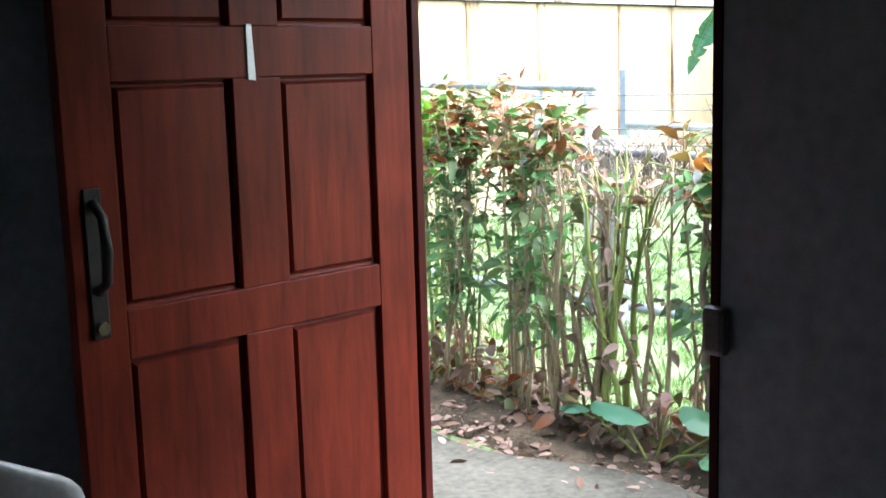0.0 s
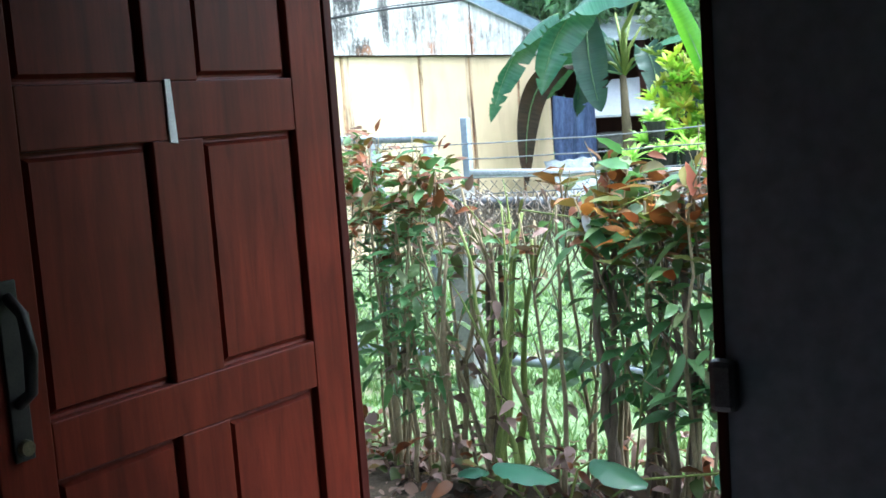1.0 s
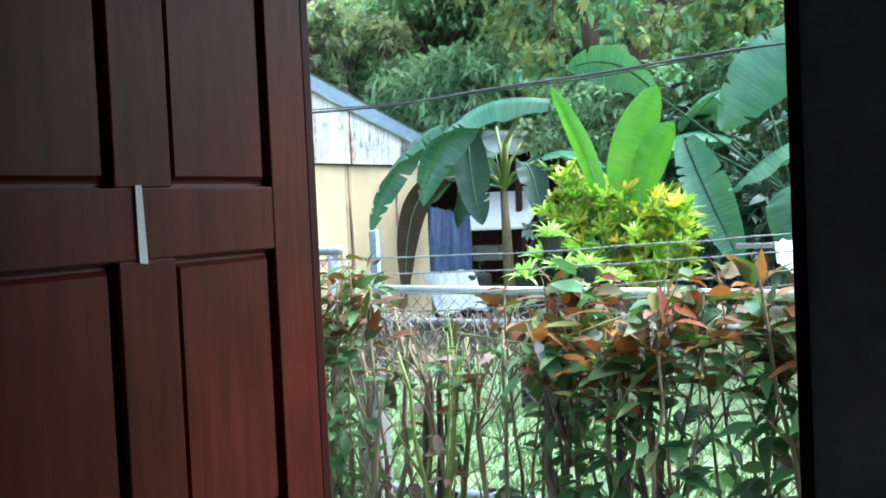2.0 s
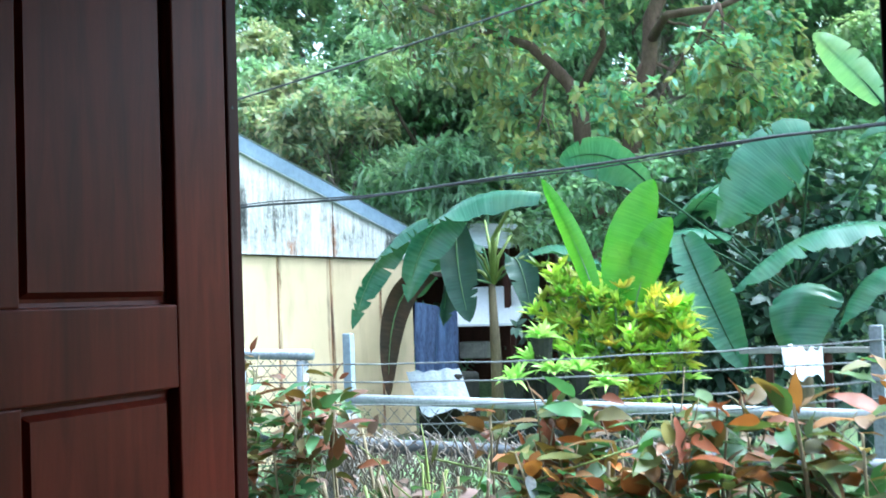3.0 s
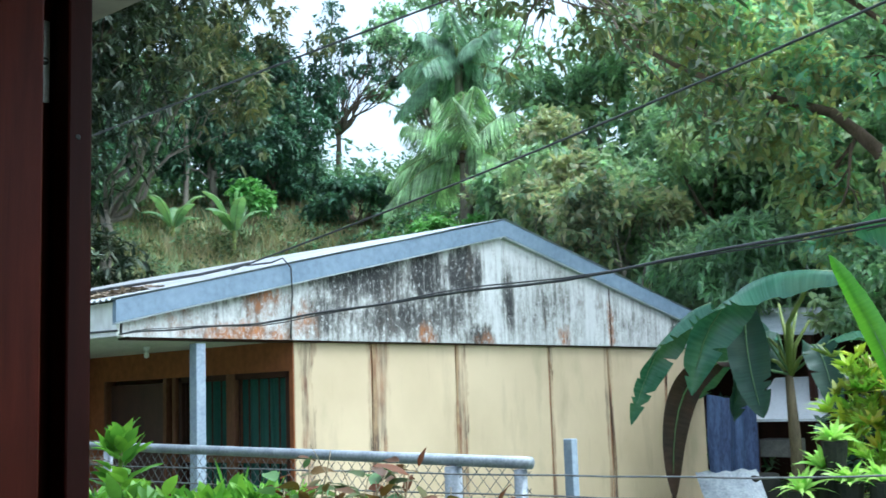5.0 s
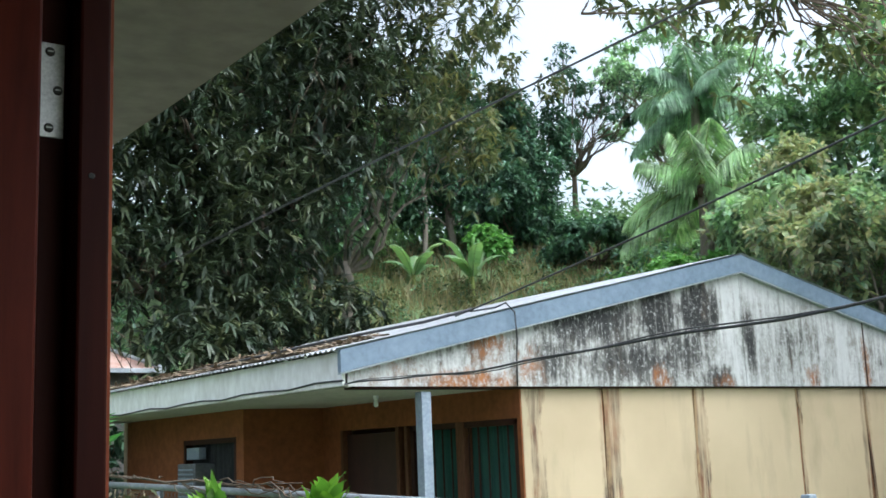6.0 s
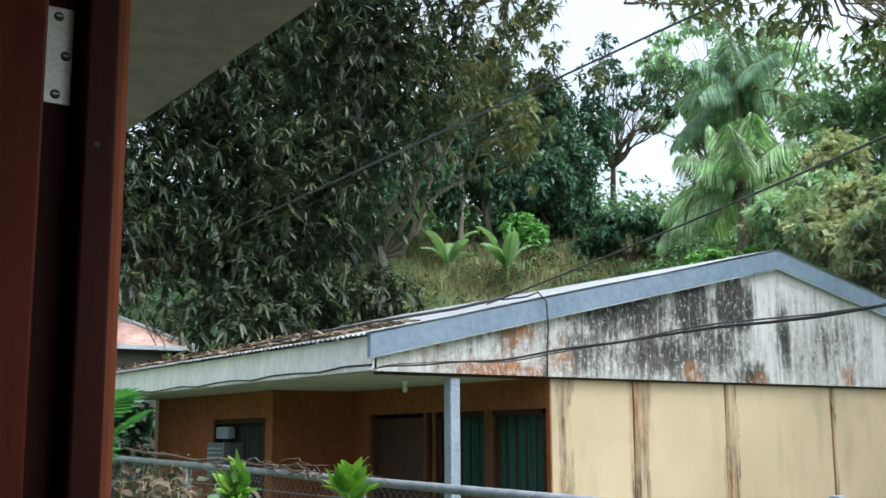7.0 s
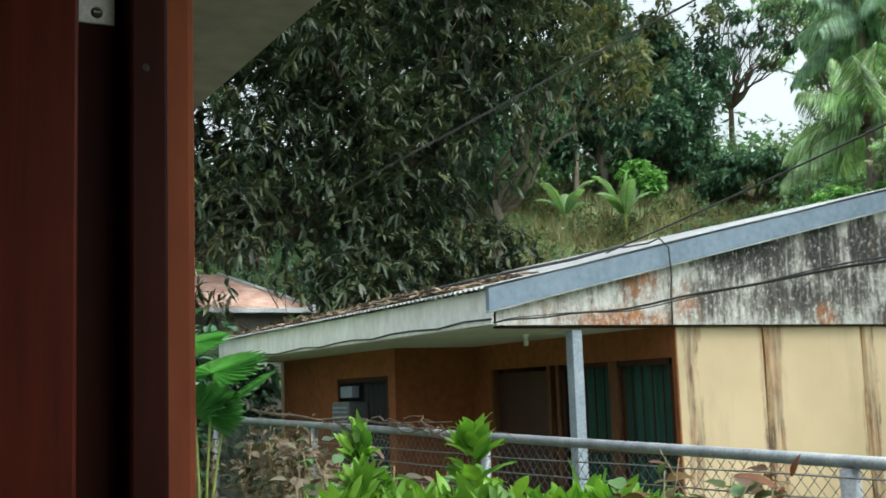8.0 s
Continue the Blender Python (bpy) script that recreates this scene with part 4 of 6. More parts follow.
def veined(name, a, b, rough=0.36, through_light=0.3):
    """A large leaf with fine parallel side veins across it, by the leaf's own length and breadth."""
    m, t, p = nodes_of(name)
    uv = t.nodes.new("ShaderNodeUVMap")
    n = node(t, "ShaderNodeTexNoise", Scale=1.0, Detail=3.0)
    mp = node(t, "ShaderNodeMapping", Scale=(70, 1.2, 1))
    t.links.new(uv.outputs["UV"], mp.inputs["Vector"])
    t.links.new(mp.outputs["Vector"], n.inputs["Vector"])
    col = ramp(t, n.outputs["Fac"], [(0.3, a), (0.7, b)])
    col = blend(t, ramp(t, noise_at(t, 2.5, 4), [(0.45, (0, 0, 0)), (0.75, (0.5, 0.5, 0.5))]), col, [1.5 * b[0] + 0.02, 1.15 * b[1], 0.8 * b[2]])
    col = blend(t, ramp(t, noise_at(t, 9, 4), [(0.62, (0, 0, 0)), (0.75, (0.5, 0.5, 0.5))]), col, [0.5 * v for v in a])
    t.links.new(col, p.inputs["Base Color"])
    p.inputs["Roughness"].default_value = rough
    bump(t, p, n.outputs["Fac"], 0.18, 0.01)
    tr = t.nodes.new("ShaderNodeBsdfTranslucent")
    t.links.new(blend(t, 0.6, col, [0.9, 1.0, 0.2], "MULTIPLY"), tr.inputs["Color"])
    mix = t.nodes.new("ShaderNodeMixShader")
    mix.inputs[0].default_value = through_light
    t.links.new(p.outputs[0], mix.inputs[1])
    t.links.new(tr.outputs[0], mix.inputs[2])
    t.links.new(mix.outputs[0], t.nodes["Material Output"].inputs["Surface"])
    return m


L_BANANA = veined("banana_leaf", (0.042, 0.13, 0.075), (0.085, 0.205, 0.13), 0.26)
# darker copy of the banana leaf, with shade put into its colour
L_SHADEBANANA = veined("shaded_banana_leaf", (0.012, 0.045, 0.028), (0.025, 0.075, 0.045), 0.5, 0.2)
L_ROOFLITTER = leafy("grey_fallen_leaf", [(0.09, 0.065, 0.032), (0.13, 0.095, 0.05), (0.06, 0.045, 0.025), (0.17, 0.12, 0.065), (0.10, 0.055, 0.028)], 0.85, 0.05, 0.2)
L_DEADLEAF = veined("dead_banana_leaf", (0.018, 0.012, 0.008), (0.05, 0.033, 0.02), 0.8, 0.1)
L_HELI = veined("young_leaf", (0.085, 0.27, 0.018), (0.13, 0.35, 0.03), 0.42, 0.5)
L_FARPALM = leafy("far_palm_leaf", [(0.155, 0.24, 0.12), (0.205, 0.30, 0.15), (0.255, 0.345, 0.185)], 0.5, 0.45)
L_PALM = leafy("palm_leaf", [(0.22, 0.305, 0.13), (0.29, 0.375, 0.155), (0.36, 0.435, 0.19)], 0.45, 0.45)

# ---------------- boundary fence ----------------
FX = 4.70
fence = thing("fence", (FX, 5, -0.18), "chain-link fence with galvanised pipe rails", "fence")


def rail1_z(y):
    return 1.265 + 0.018 * (y - 3.14)


part("top_rail", Geo().tube([(FX, 3.14, rail1_z(3.14)), (FX, 5.3, rail1_z(5.3)), (FX, 7.8, rail1_z(7.8)), (FX, 13.3, rail1_z(13.3)), (FX, 16, rail1_z(16))], 0.028, 12), M_GALV, fence, smooth=True)
for y in (3.2, 3.6, 6.55, 9.5, 12.4, 15.2):
    part("post", Geo().tube([(FX, y, -0.3), (FX, y, rail1_z(y) - 0.03)], 0.043 if y == 3.6 else 0.03, 12), M_GALV, fence, smooth=True)
part("low_rail", Geo().tube([(FX, 2.90, 1.045), (FX, 1.9, 1.025), (FX, 0.4, 0.995), (FX, -2.5, 0.97)], 0.024, 12), M_GALVWHITE, fence, "white painted pipe rail", True)
part("ground_rail", Geo().tube([(FX, 16, 0.02), (FX, 3, -0.06), (FX, -2.5, -0.09)], 0.03, 10), M_GALV, fence, "grey ground pipe", True)
part("angle_post", Geo().box(FX - 0.022, FX + 0.022, 2.9, 2.945, -0.3, 1.37, 0.005), M_POST, fence, "pale blue painted angle post")
part("angle_post", Geo().box(FX - 0.03, FX + 0.03, 0.42, 0.47, -0.3, 1.36, 0.004), M_GALV, fence, "galvanised angle-iron post")
part("angle_post", Geo().box(FX - 0.03, FX + 0.03, -1.7, -1.65, -0.3, 1.36, 0.004), M_GALV, fence, "galvanised angle-iron post")


def chain_link(y0, y1, z0, ztop):
    g, pitch = Geo(), 0.075
    for k in np.arange(y0 - 1.6, y1, pitch):
        for s in (1, -1):
            h = ztop(min(max(k, y0), y1)) - z0
            a, b = (k, z0), (k + h, z0 + h)
            if s < 0:
                a, b = (k + h, z0), (k, z0 + h)
            ya, yb = a[0], b[0]
            lo, hi = (0.0, 1.0)
            for lim, sign in ((y0, 1), (y1, -1)):
                fa, fb = sign * (ya - lim), sign * (yb - lim)
                if fa < 0 and fb < 0:
                    lo = 2
                elif fa < 0:
                    lo = max(lo, fa / (fa - fb))
                elif fb < 0:
                    hi = min(hi, fa / (fa - fb))
            if hi - lo < 0.03:
                continue
            P = [(FX + 0.004 * s, ya + (yb - ya) * u, a[1] + (b[1] - a[1]) * u) for u in (lo, hi)]
            g.tube(P, 0.0019, 3, False)
    return g


part("chain_link", chain_link(3.14, 14.0, -0.1, lambda y: rail1_z(y) - 0.01), M_WIRE, fence)
part("chain_link", chain_link(-2.5, 2.9, -0.1, lambda y: 1.0), M_WIRE, fence)


def sagging(pts, sag, r, n=14, wob=0.0, seed=3):
    rnd, out = random.Random(seed), []
    for (a, b) in zip(pts[:-1], pts[1:]):
        a, b = Vector(a), Vector(b)
        for i in range(n + (b == Vector(pts[-1]))):
            u = i / n
            out.append(tuple(a.lerp(b, u) + Vector((0, 0, -4 * sag * u * (1 - u) + wob * rnd.uniform(-1, 1)))))
    return Geo().tube(out, r, 5)


for i, (za, zb, zc, sag) in enumerate(((1.22, 1.30, 1.33, 0.02), (1.13, 1.22, 1.24, 0.02), (1.02, 1.14, 1.15, 0.03), (0.92, 1.07, 1.06, 0.02))):
    part("strand", sagging([(FX - 0.03, 9.5, za + 0.02), (FX - 0.055, 2.92, za), (FX - 0.035, 0.44, zb), (FX - 0.035, -2.5, zc)], sag, 0.0042, 12, 0.004, 5 + i), M_WIRE, fence, "rusty fence wire")

old = thing("pipe_rail", (3.43, 1.5, -0.18), "old weathered pipe rail among the hedge stems", "fence")
part("rail", Geo().tube([(3.43, 2.75, 1.02), (3.43, 2.0, 1.0), (3.43, 0.9, 0.985), (3.43, -1.2, 0.97)], 0.026, 10), M_PIPEDARK, old, smooth=True)
part("stub_post", Geo().box(FX - 0.26, FX - 0.12, 2.80, 2.94, -0.3, 0.99, 0.02), M_CONCRETE, fence, "rough grey concrete fence post")
part("post", Geo().tube([(3.43, -1.1, -0.3), (3.43, -1.1, 0.975)], 0.026, 10), M_PIPEDARK, old, smooth=True)
part("post", Geo().tube([(3.43, 2.6, -0.3), (3.43, 2.6, 1.0)], 0.02, 10), M_PIPEDARK, old, smooth=True)


def fallen_branch():
    """A dry branch caught along the fence rail, with bent side twigs."""
    rnd, g = random.Random(19), Geo()
    pts = [Vector((FX - 0.03 + rnd.uniform(-0.02, 0.02), y, rail1_z(y) + 0.045 + dz)) for y, dz in ((11.1, 0.06), (10.5, 0.03), (9.9, 0.03), (9.3, 0.0), (8.7, 0.03), (8.1, 0.0), (7.5, 0.02), (6.9, 0.04))]
    g.tube([tuple(p) for p in pts], [0.014, 0.013, 0.012, 0.011, 0.009, 0.007, 0.005, 0.003], 6)
    for _ in range(18):
        q = pts[rnd.randint(0, 6)] + Vector((0, rnd.uniform(-0.5, 0.0), 0.0))
        limb(g, tuple(q), tuple(q + Vector((rnd.uniform(-0.2, 0.05), rnd.uniform(-1.5, -0.3), rnd.uniform(-0.2, 0.05)))), 0.006, 0.002, rnd, 0.03, 7, 5)
    solid("fallen_branch", g, M_BARK, "dry grey branch lying along the fence rail", "branch", smooth=True)


fallen_branch()

# ---------------- overhead cables ----------------
def cable(name, pts, r, label):
    solid(name, Geo().tube(pts, r, 6), M_CABLE, label, "cable", smooth=True)


def heading(p, deg, s, z):
    a = radians(deg)
    return (p[0] + math.cos(a) * s, p[1] + math.sin(a) * s, z)


for off, r in ((0.0, 0.0055), (0.014, 0.003)):
    cable("overhead_cable", [heading((5.05, 6.99), -102, s, 2.075 - 0.0425 * s + 0.0052 * s * s + off * math.sin(1.9 * s) + 0.008 * math.sin(2.3 * s) + 0.005 * math.sin(5.1 * s)) for s in np.linspace(0, 16, 60)], r, "black service cable strung from the house corner")
cable("overhead_cable", [heading((6.16, 6.94), -100, s, 2.64 + 0.0614 * s + 0.0043 * s * s) for s in np.linspace(-0.3, 14, 40)], 0.0065, "black cable rising from the roof edge")
cable("gable_cable", [(6.33, 7.2, 2.66), (6.40, 6.97, 2.665), (6.47, 6.92, 2.70), (6.55, 6.915, 2.63), (6.575, 6.93, 2.42), (6.585, 6.96, 2.3), (6.60, 6.985, 2.06)], 0.007, "black cable looped over the rake board and down the gable")
cable("fascia_cable", [(5.03, 6.98 + 0.4 * k, 2.10 + 0.012 * math.sin(2.2 * k) - 0.002 * k) for k in range(16)], 0.007, "black cable tacked along the fascia")
cable("roof_cable", [(6.16 - 0.0, 6.94, 2.64), (5.95, 7.3, 2.575), (5.7, 8.2, 2.53), (5.5, 9.5, 2.47), (5.4, 10.5, 2.44)], 0.012, "cable lying on the sheet roof")
for dz in (0, 0.014):
    cable("overhead_cable", [Vector((6.15, 11.0, 4.0 + dz)).lerp(Vector((4.79, 3.44, 3.53 + 0.3 * dz)), u)[:] for u in np.linspace(-1.2, 2.2, 24)], 0.0042, "thin black overhead line")

# dry creeper hanging from the old rail
def creeper():
    rnd, g = random.Random(17), Geo()
    for _ in range(460):
        y, z = rnd.uniform(0.9, 2.45), 1.0
        p = [Vector((3.40 + rnd.uniform(-0.06, 0.06), y, z + rnd.uniform(-0.02, 0.06)))]
        for k in range(5):
            p.append(p[-1] + Vector((rnd.uniform(-0.03, 0.03), rnd.uniform(-0.06, 0.06), -rnd.uniform(0.01, 0.09))))
        g.tube([tuple(q) for q in p], [0.0035, 0.003, 0.003, 0.002, 0.002, 0.001], 4, False)
    part("dry_creeper", g, M_PALEBARK, old, "tangle of dry grey creeper stems")


creeper()

# ---------------- trees on the slope ----------------
RND = random.Random(11)
MANGO = [(6.4, 16.6, 5.3, 1.5, 1.5, 1.5), (7.6, 16.2, 6.8, 1.7, 1.6, 1.6), (9.0, 16.0, 5.6, 1.6, 1.5, 1.5), (10.2, 16.0, 7.2, 1.5, 1.6, 1.6), (8.6, 16.8, 8.8, 2.0, 1.8, 1.6),
         (10.8, 16.2, 8.8, 1.3, 1.4, 1.3), (6.2, 17.2, 8.2, 1.6, 1.6, 1.6), (9.6, 17.0, 10.2, 1.7, 1.6, 1.4), (7.4, 17.6, 10.6, 1.8, 1.6, 1.4), (8.2, 15.6, 4.4, 1.4, 1.2, 1.0), (5.9, 15.9, 4.35, 1.2, 1.1, 0.75), (4.6, 16.4, 6.4, 1.4, 1.4, 1.6)]
mango = tree("mango_tree", "large dark mango tree with drooping leaf whorls behind the house", 9.2, 17.6, MANGO, L_MANGO, 5000, 12, 0.2, 0.036, 0.3, M_BARK, 21, 0.28, 0.5, 0.95, 0.1, joined=12)
tree("mango_tree", "low dark mango saplings under the large tree", 7.8, 15.0,
     [(8.0, 14.9, 2.7, 0.7, 0.7, 0.5), (7.4, 15.0, 3.1, 1.0, 0.8, 0.7), (8.6, 15.1, 3.3, 1.0, 0.8, 0.7), (9.7, 15.2, 3.5, 0.9, 0.8, 0.7), (4.9, 14.3, 2.85, 0.5, 0.25, 0.3), (5.6, 14.35, 3.55, 0.4, 0.25, 0.2), (4.4, 14.3, 3.3, 0.5, 0.25, 0.3)],
     L_MANGO, 800, 12, 0.21, 0.04, 0.06, M_BARK, 22, 0.3, 0.5, 0.95, 0.1, joined=12)


def inner_leaves(parent, clumps, n, seed):
    """The shaded older leaves deep in a crown."""
    rng = np.random.default_rng(seed)
    p, w = in_clumps(rng, [(c[0] + 0.2, c[1] + 0.7, c[2], c[3] * 0.75, c[4] * 0.6, c[5] * 0.8) for c in clumps], n, 0.1)
    part("inner_leaves", leaf_mesh("inner_leaves", p, w + rng.normal(size=w.shape), 0.3, 0.11, 0.4, seed), L_MANGO, parent)


inner_leaves(mango, MANGO, 9000, 25)
tree("vine_hung_tree", "thin vine-hung tree with mixed brown and green leaves", 11.4, 17.6,
     [(11.9, 15.8, 10.2, 1.1, 1.1, 1.0), (12.3, 15.7, 8.6, 1.0, 1.0, 1.1), (12.7, 15.5, 6.9, 0.9, 0.9, 1.0), (13.3, 15.6, 9.4, 0.8, 0.8, 0.9), (11.4, 15.4, 7.4, 0.8, 0.8, 1.1), (12.8, 16.0, 11.2, 1.0, 1.0, 0.7)],
     L_VINE, 900, 12, 0.18, 0.04, 0.13, M_PALEBARK, 26, 0.3, 0.2, 0.9, -0.2, joined=12)
for i, (x, y, z) in enumerate(((20.6, 26.8, 12.0), (21.2, 26.2, 11.6), (22.4, 25.2, 12.2), (19.4, 26.6, 11.8))):
    tree("slender_tree", "slender tree with a pale bare trunk among the dark wood", x, y, clumpy(RND, x, y, z, 1.0, 1.0, 1.0, 5, 0.4), L_VINE, 150, 8, 0.2, 0.07, 0.08, M_PALEBARK, 700 + i, fork=0.85, lean_xy=(0.15 * (i - 1.5), 0.1))
for i, (x, y, z, r, rz) in enumerate(((22.3, 26.2, 10.0, 1.6, 2.6), (22.9, 25.9, 9.8, 1.5, 2.6), (21.6, 25.2, 8.4, 1.3, 1.8), (20.4, 26.6, 9.8, 1.7, 2.6), (18.4, 27.2, 10.2, 1.8, 2.8), (16.4, 26.4, 9.6, 1.7, 2.6), (14.6, 24.6, 9.0, 1.4, 2.4), (21.4, 28.0, 11.0, 1.6, 2.4))):
    tree("forest_tree", "dark leafy tree with a pale bare lower trunk", x, y, clumpy(RND, x, y, z, r, r, rz, 13, 0.34), L_MID if i == 5 else L_DARK, 2400, 6, 0.18, 0.08, 0.12, M_PALEBARK if i % 2 else M_BARK, 30 + 100 * i, simple=True)
tree("forest_tree", "tall open tree with thin foliage against the sky", 28.2, 29.7, clumpy(RND, 28.2, 28.8, 13.7, 2.4, 2.6, 2.0, 34, 0.13), L_DARK, 900, 5, 0.17, 0.075, 0.12, M_BARK, 33, fork=0.5, simple=True)
tree("forest_tree", "low dark bushy tree on the bank under the sky gap", 22.0, 22.2, clumpy(RND, 22.0, 22.3, 7.0, 0.9, 1.7, 0.6, 16, 0.36), L_DARK, 1500, 6, 0.18, 0.08, 0.1, M_BARK, 35, simple=True)
tree("forest_tree", "tall light-green tree with layered foliage on the hilltop", 31.5, 28.0, clumpy(RND, 31.8, 27.6, 14.2, 3.7, 3.7, 2.2, 30, 0.22), L_SKYLIT, 3000, 6, 0.2, 0.1, 0.2, M_PALEBARK, 34, simple=True)
spots = [(24.5, 14.5, 7.6, 3.4, L_MID), (27.0, 9.5, 10.2, 4.2, L_LIGHT), (29.5, 19.5, 9.6, 3.0, L_LIGHT), (30.5, 16.5, 12.5, 4.2, L_LIGHT), (23.5, 4.0, 8.0, 3.6, L_LIGHT),
         (19.6, 3.2, 4.6, 1.9, L_LIGHT), (19.4, 7.4, 4.8, 2.0, L_LIGHT), (18.6, 0.6, 4.2, 1.8, L_LIGHT), (21.5, 6.0, 7.6, 2.2, L_LIGHT), (20.5, 10.5, 6.8, 2.0, L_LIGHT), (19.0, 14.4, 5.0, 1.5, L_LIGHT), (20.6, 14.6, 6.0, 1.6, L_YEL), (18.0, 15.6, 4.6, 1.0, L_BUSH),
         (25.0, -1.5, 9.0, 4.4, L_LIGHT), (21.0, 0.5, 6.6, 2.6, L_LIGHT), (31.0, 4.5, 14.0, 5.0, L_LIGHT), (18.5, 12.0, 5.0, 2.2, L_LIGHT), (31.0, 12.0, 14.5, 4.8, L_LIGHT), (12.0, 24.5, 10.0, 3.6, L_DARK), (8.0, 27.0, 12.0, 4.0, L_DARK), (3.5, 22.0, 8.5, 3.2, L_MID), (18.6, -5.0, 7.0, 3.6, L_MID), (27.0, 5.0, 11.0, 4.0, L_MID), (23.0, 9.8, 6.8, 2.8, L_LIGHT)]
for i, (x, y, z, r, lm) in enumerate(spots):
    far_away = math.hypot(x, y) > 26
    tree("forest_tree", "leafy green tree on the wooded slope", x, y, clumpy(RND, x, y, z, r, r, r * 0.95, 12, 0.36), lm, 3400 if r > 2.5 else 2300, 6, 0.24 if far_away else 0.17, 0.11 if far_away else 0.08, 0.17, M_BARK if i % 2 else M_PALEBARK, 40 + i, simple=True)
tree("yellow_tree", "yellowing feathery tree behind the roof ridge", 16.5, 10.0, clumpy(RND, 16.6, 10.3, 4.6, 1.5, 1.7, 1.2, 14, 0.3), L_YEL, 1500, 8, 0.17, 0.075, 0.1, M_PALEBARK, 60, 0.2, simple=True)


def spreading_tree():
    """Two brown trunks that fork low, long limbs overhead, and thin sprays of leaves."""
    rnd, rng = random.Random(61), np.random.default_rng(61)
    t = thing("spreading_tree", (16.3, 5.3, -0.2), "old spreading tree with forked brown trunk and long limbs", "tree")
    bole = [(16.3, 5.3, -0.3), (16.28, 5.32, 1.2), (16.3, 5.28, 2.4)]
    a = [(16.25, 5.35, 2.2), (16.16, 5.62, 3.74), (16.15, 5.64, 4.17), (16.1, 5.77, 4.65), (16.0, 6.02, 5.0), (15.9, 6.35, 5.3), (15.5, 7.0, 5.6), (14.9, 7.9, 6.1), (14.2, 8.6, 6.6)]
    b = [(16.3, 5.2, 2.2), (16.37, 4.96, 3.63), (16.42, 4.81, 4.55), (16.46, 4.69, 5.03), (16.5, 4.54, 5.66), (16.55, 4.36, 6.21), (16.3, 4.4, 7.0), (15.8, 4.6, 7.6)]
    c = [(16.47, 4.6, 5.3), (15.9, 4.2, 5.5), (15.2, 3.3, 5.4), (14.9, 2.53, 5.5), (14.99, 1.7, 5.8), (15.1, 0.8, 6.2)]
    d = [(16.15, 5.7, 4.5), (16.0, 5.2, 5.2), (15.6, 5.0, 6.0), (14.6, 5.6, 6.6), (13.0, 6.4, 6.7), (11.6, 6.8, 6.5), (10.2, 6.9, 6.1)]
    g, g2 = Geo().tube(bole, [0.36, 0.32, 0.3], 12), Geo()
    for pts, r0, r1 in ((a, 0.18, 0.03), (b, 0.2, 0.08), (c, 0.08, 0.02), (d, 0.07, 0.015)):
        pts = [tuple(Vector(q) + Vector([rnd.uniform(-0.07, 0.07) for _ in range(3)])) if i > 1 else q for i, q in enumerate(pts)]
        g.tube(pts, [(r0 + (r1 - r0) * (i / (len(pts) - 1)) ** 0.7) * rnd.uniform(0.88, 1.12) for i in range(len(pts))], 9)
    clumps = [(17.5, 8.6, 7.2, 1.5, 1.5, 0.8), (20.5, 5.2, 8.4, 1.8, 1.8, 1.0), (17.0, 4.6, 7.9, 1.6, 1.6, 0.7), (15.0, 7.8, 6.9, 1.6, 1.4, 0.6), (14.2, 5.4, 7.0, 1.5, 1.4, 0.6), (18.0, 2.8, 7.6, 1.6, 1.6, 0.8), (15.6, 1.6, 6.4, 1.5, 1.4, 0.7),
              (16.4, 7.4, 5.6, 1.0, 1.0, 0.6), (17.6, 3.4, 5.4, 1.1, 1.0, 0.7), (15.4, 6.6, 5.9, 0.9, 0.9, 0.4), (16.6, 3.2, 4.4, 0.9, 0.9, 0.6), (16.0, 6.6, 4.3, 0.7, 0.7, 0.5), (17.3, 5.0, 3.4, 0.8, 1.2, 0.7), (15.2, 4.9, 4.3, 0.5, 0.55, 0.4), (15.0, 4.2, 3.9, 0.5, 0.7, 0.5), (15.0, 3.2, 4.5, 0.6, 0.7, 0.5), (14.8, 5.3, 5.4, 0.6, 0.8, 0.35), (14.8, 4.3, 6.0, 0.7, 0.8, 0.4), (15.2, 7.0, 5.0, 0.7, 0.8, 0.4), (15.4, 6.2, 3.5, 0.5, 0.6, 0.5)]
    ends = a[4:] + b[3:] + c[1:] + d[2:]
    for cl in clumps:
        q = min(ends, key=lambda e: (Vector(e) - Vector(cl[:3])).length)
        pts = limb(g, q, cl[:3], 0.03, 0.012, rnd, 0.05)
        for _ in range(7):
            limb(g, tuple(pts[rnd.randint(2, 6)]), [cl[k] + rnd.uniform(-0.9, 0.9) * cl[3 + k] for k in range(3)], 0.012, 0.004, rnd, 0.06, 5, 5)
    part("trunk", g, grainy("red_brown_bark", (0.075, 0.05, 0.036), (0.18, 0.125, 0.095), 5, 0.9, 0, 0.5, (1, 1, 0.3), 0.02), t, smooth=True)
    near = [(9.7, 7.2, 5.95, 0.7, 0.8, 0.3), (10.8, 6.6, 6.1, 0.8, 0.8, 0.3), (12.6, 6.6, 6.8, 1.3, 1.2, 0.45), (11.4, 5.6, 6.2, 0.7, 0.8, 0.3)]
    near += [(11.05, 6.48, 5.45, 0.7, 0.8, 0.35), (10.51, 5.43, 4.57, 0.7, 0.8, 0.35), (11.14, 5.31, 4.17, 0.7, 0.8, 0.35), (9.99, 5.33, 5.05, 0.7, 0.8, 0.35)]
    e = [(14.6, 5.6, 6.6), (12.9, 7.2, 6.9), (11.4, 8.2, 6.7), (10.5, 8.9, 6.6), (10.2, 9.8, 6.8)]
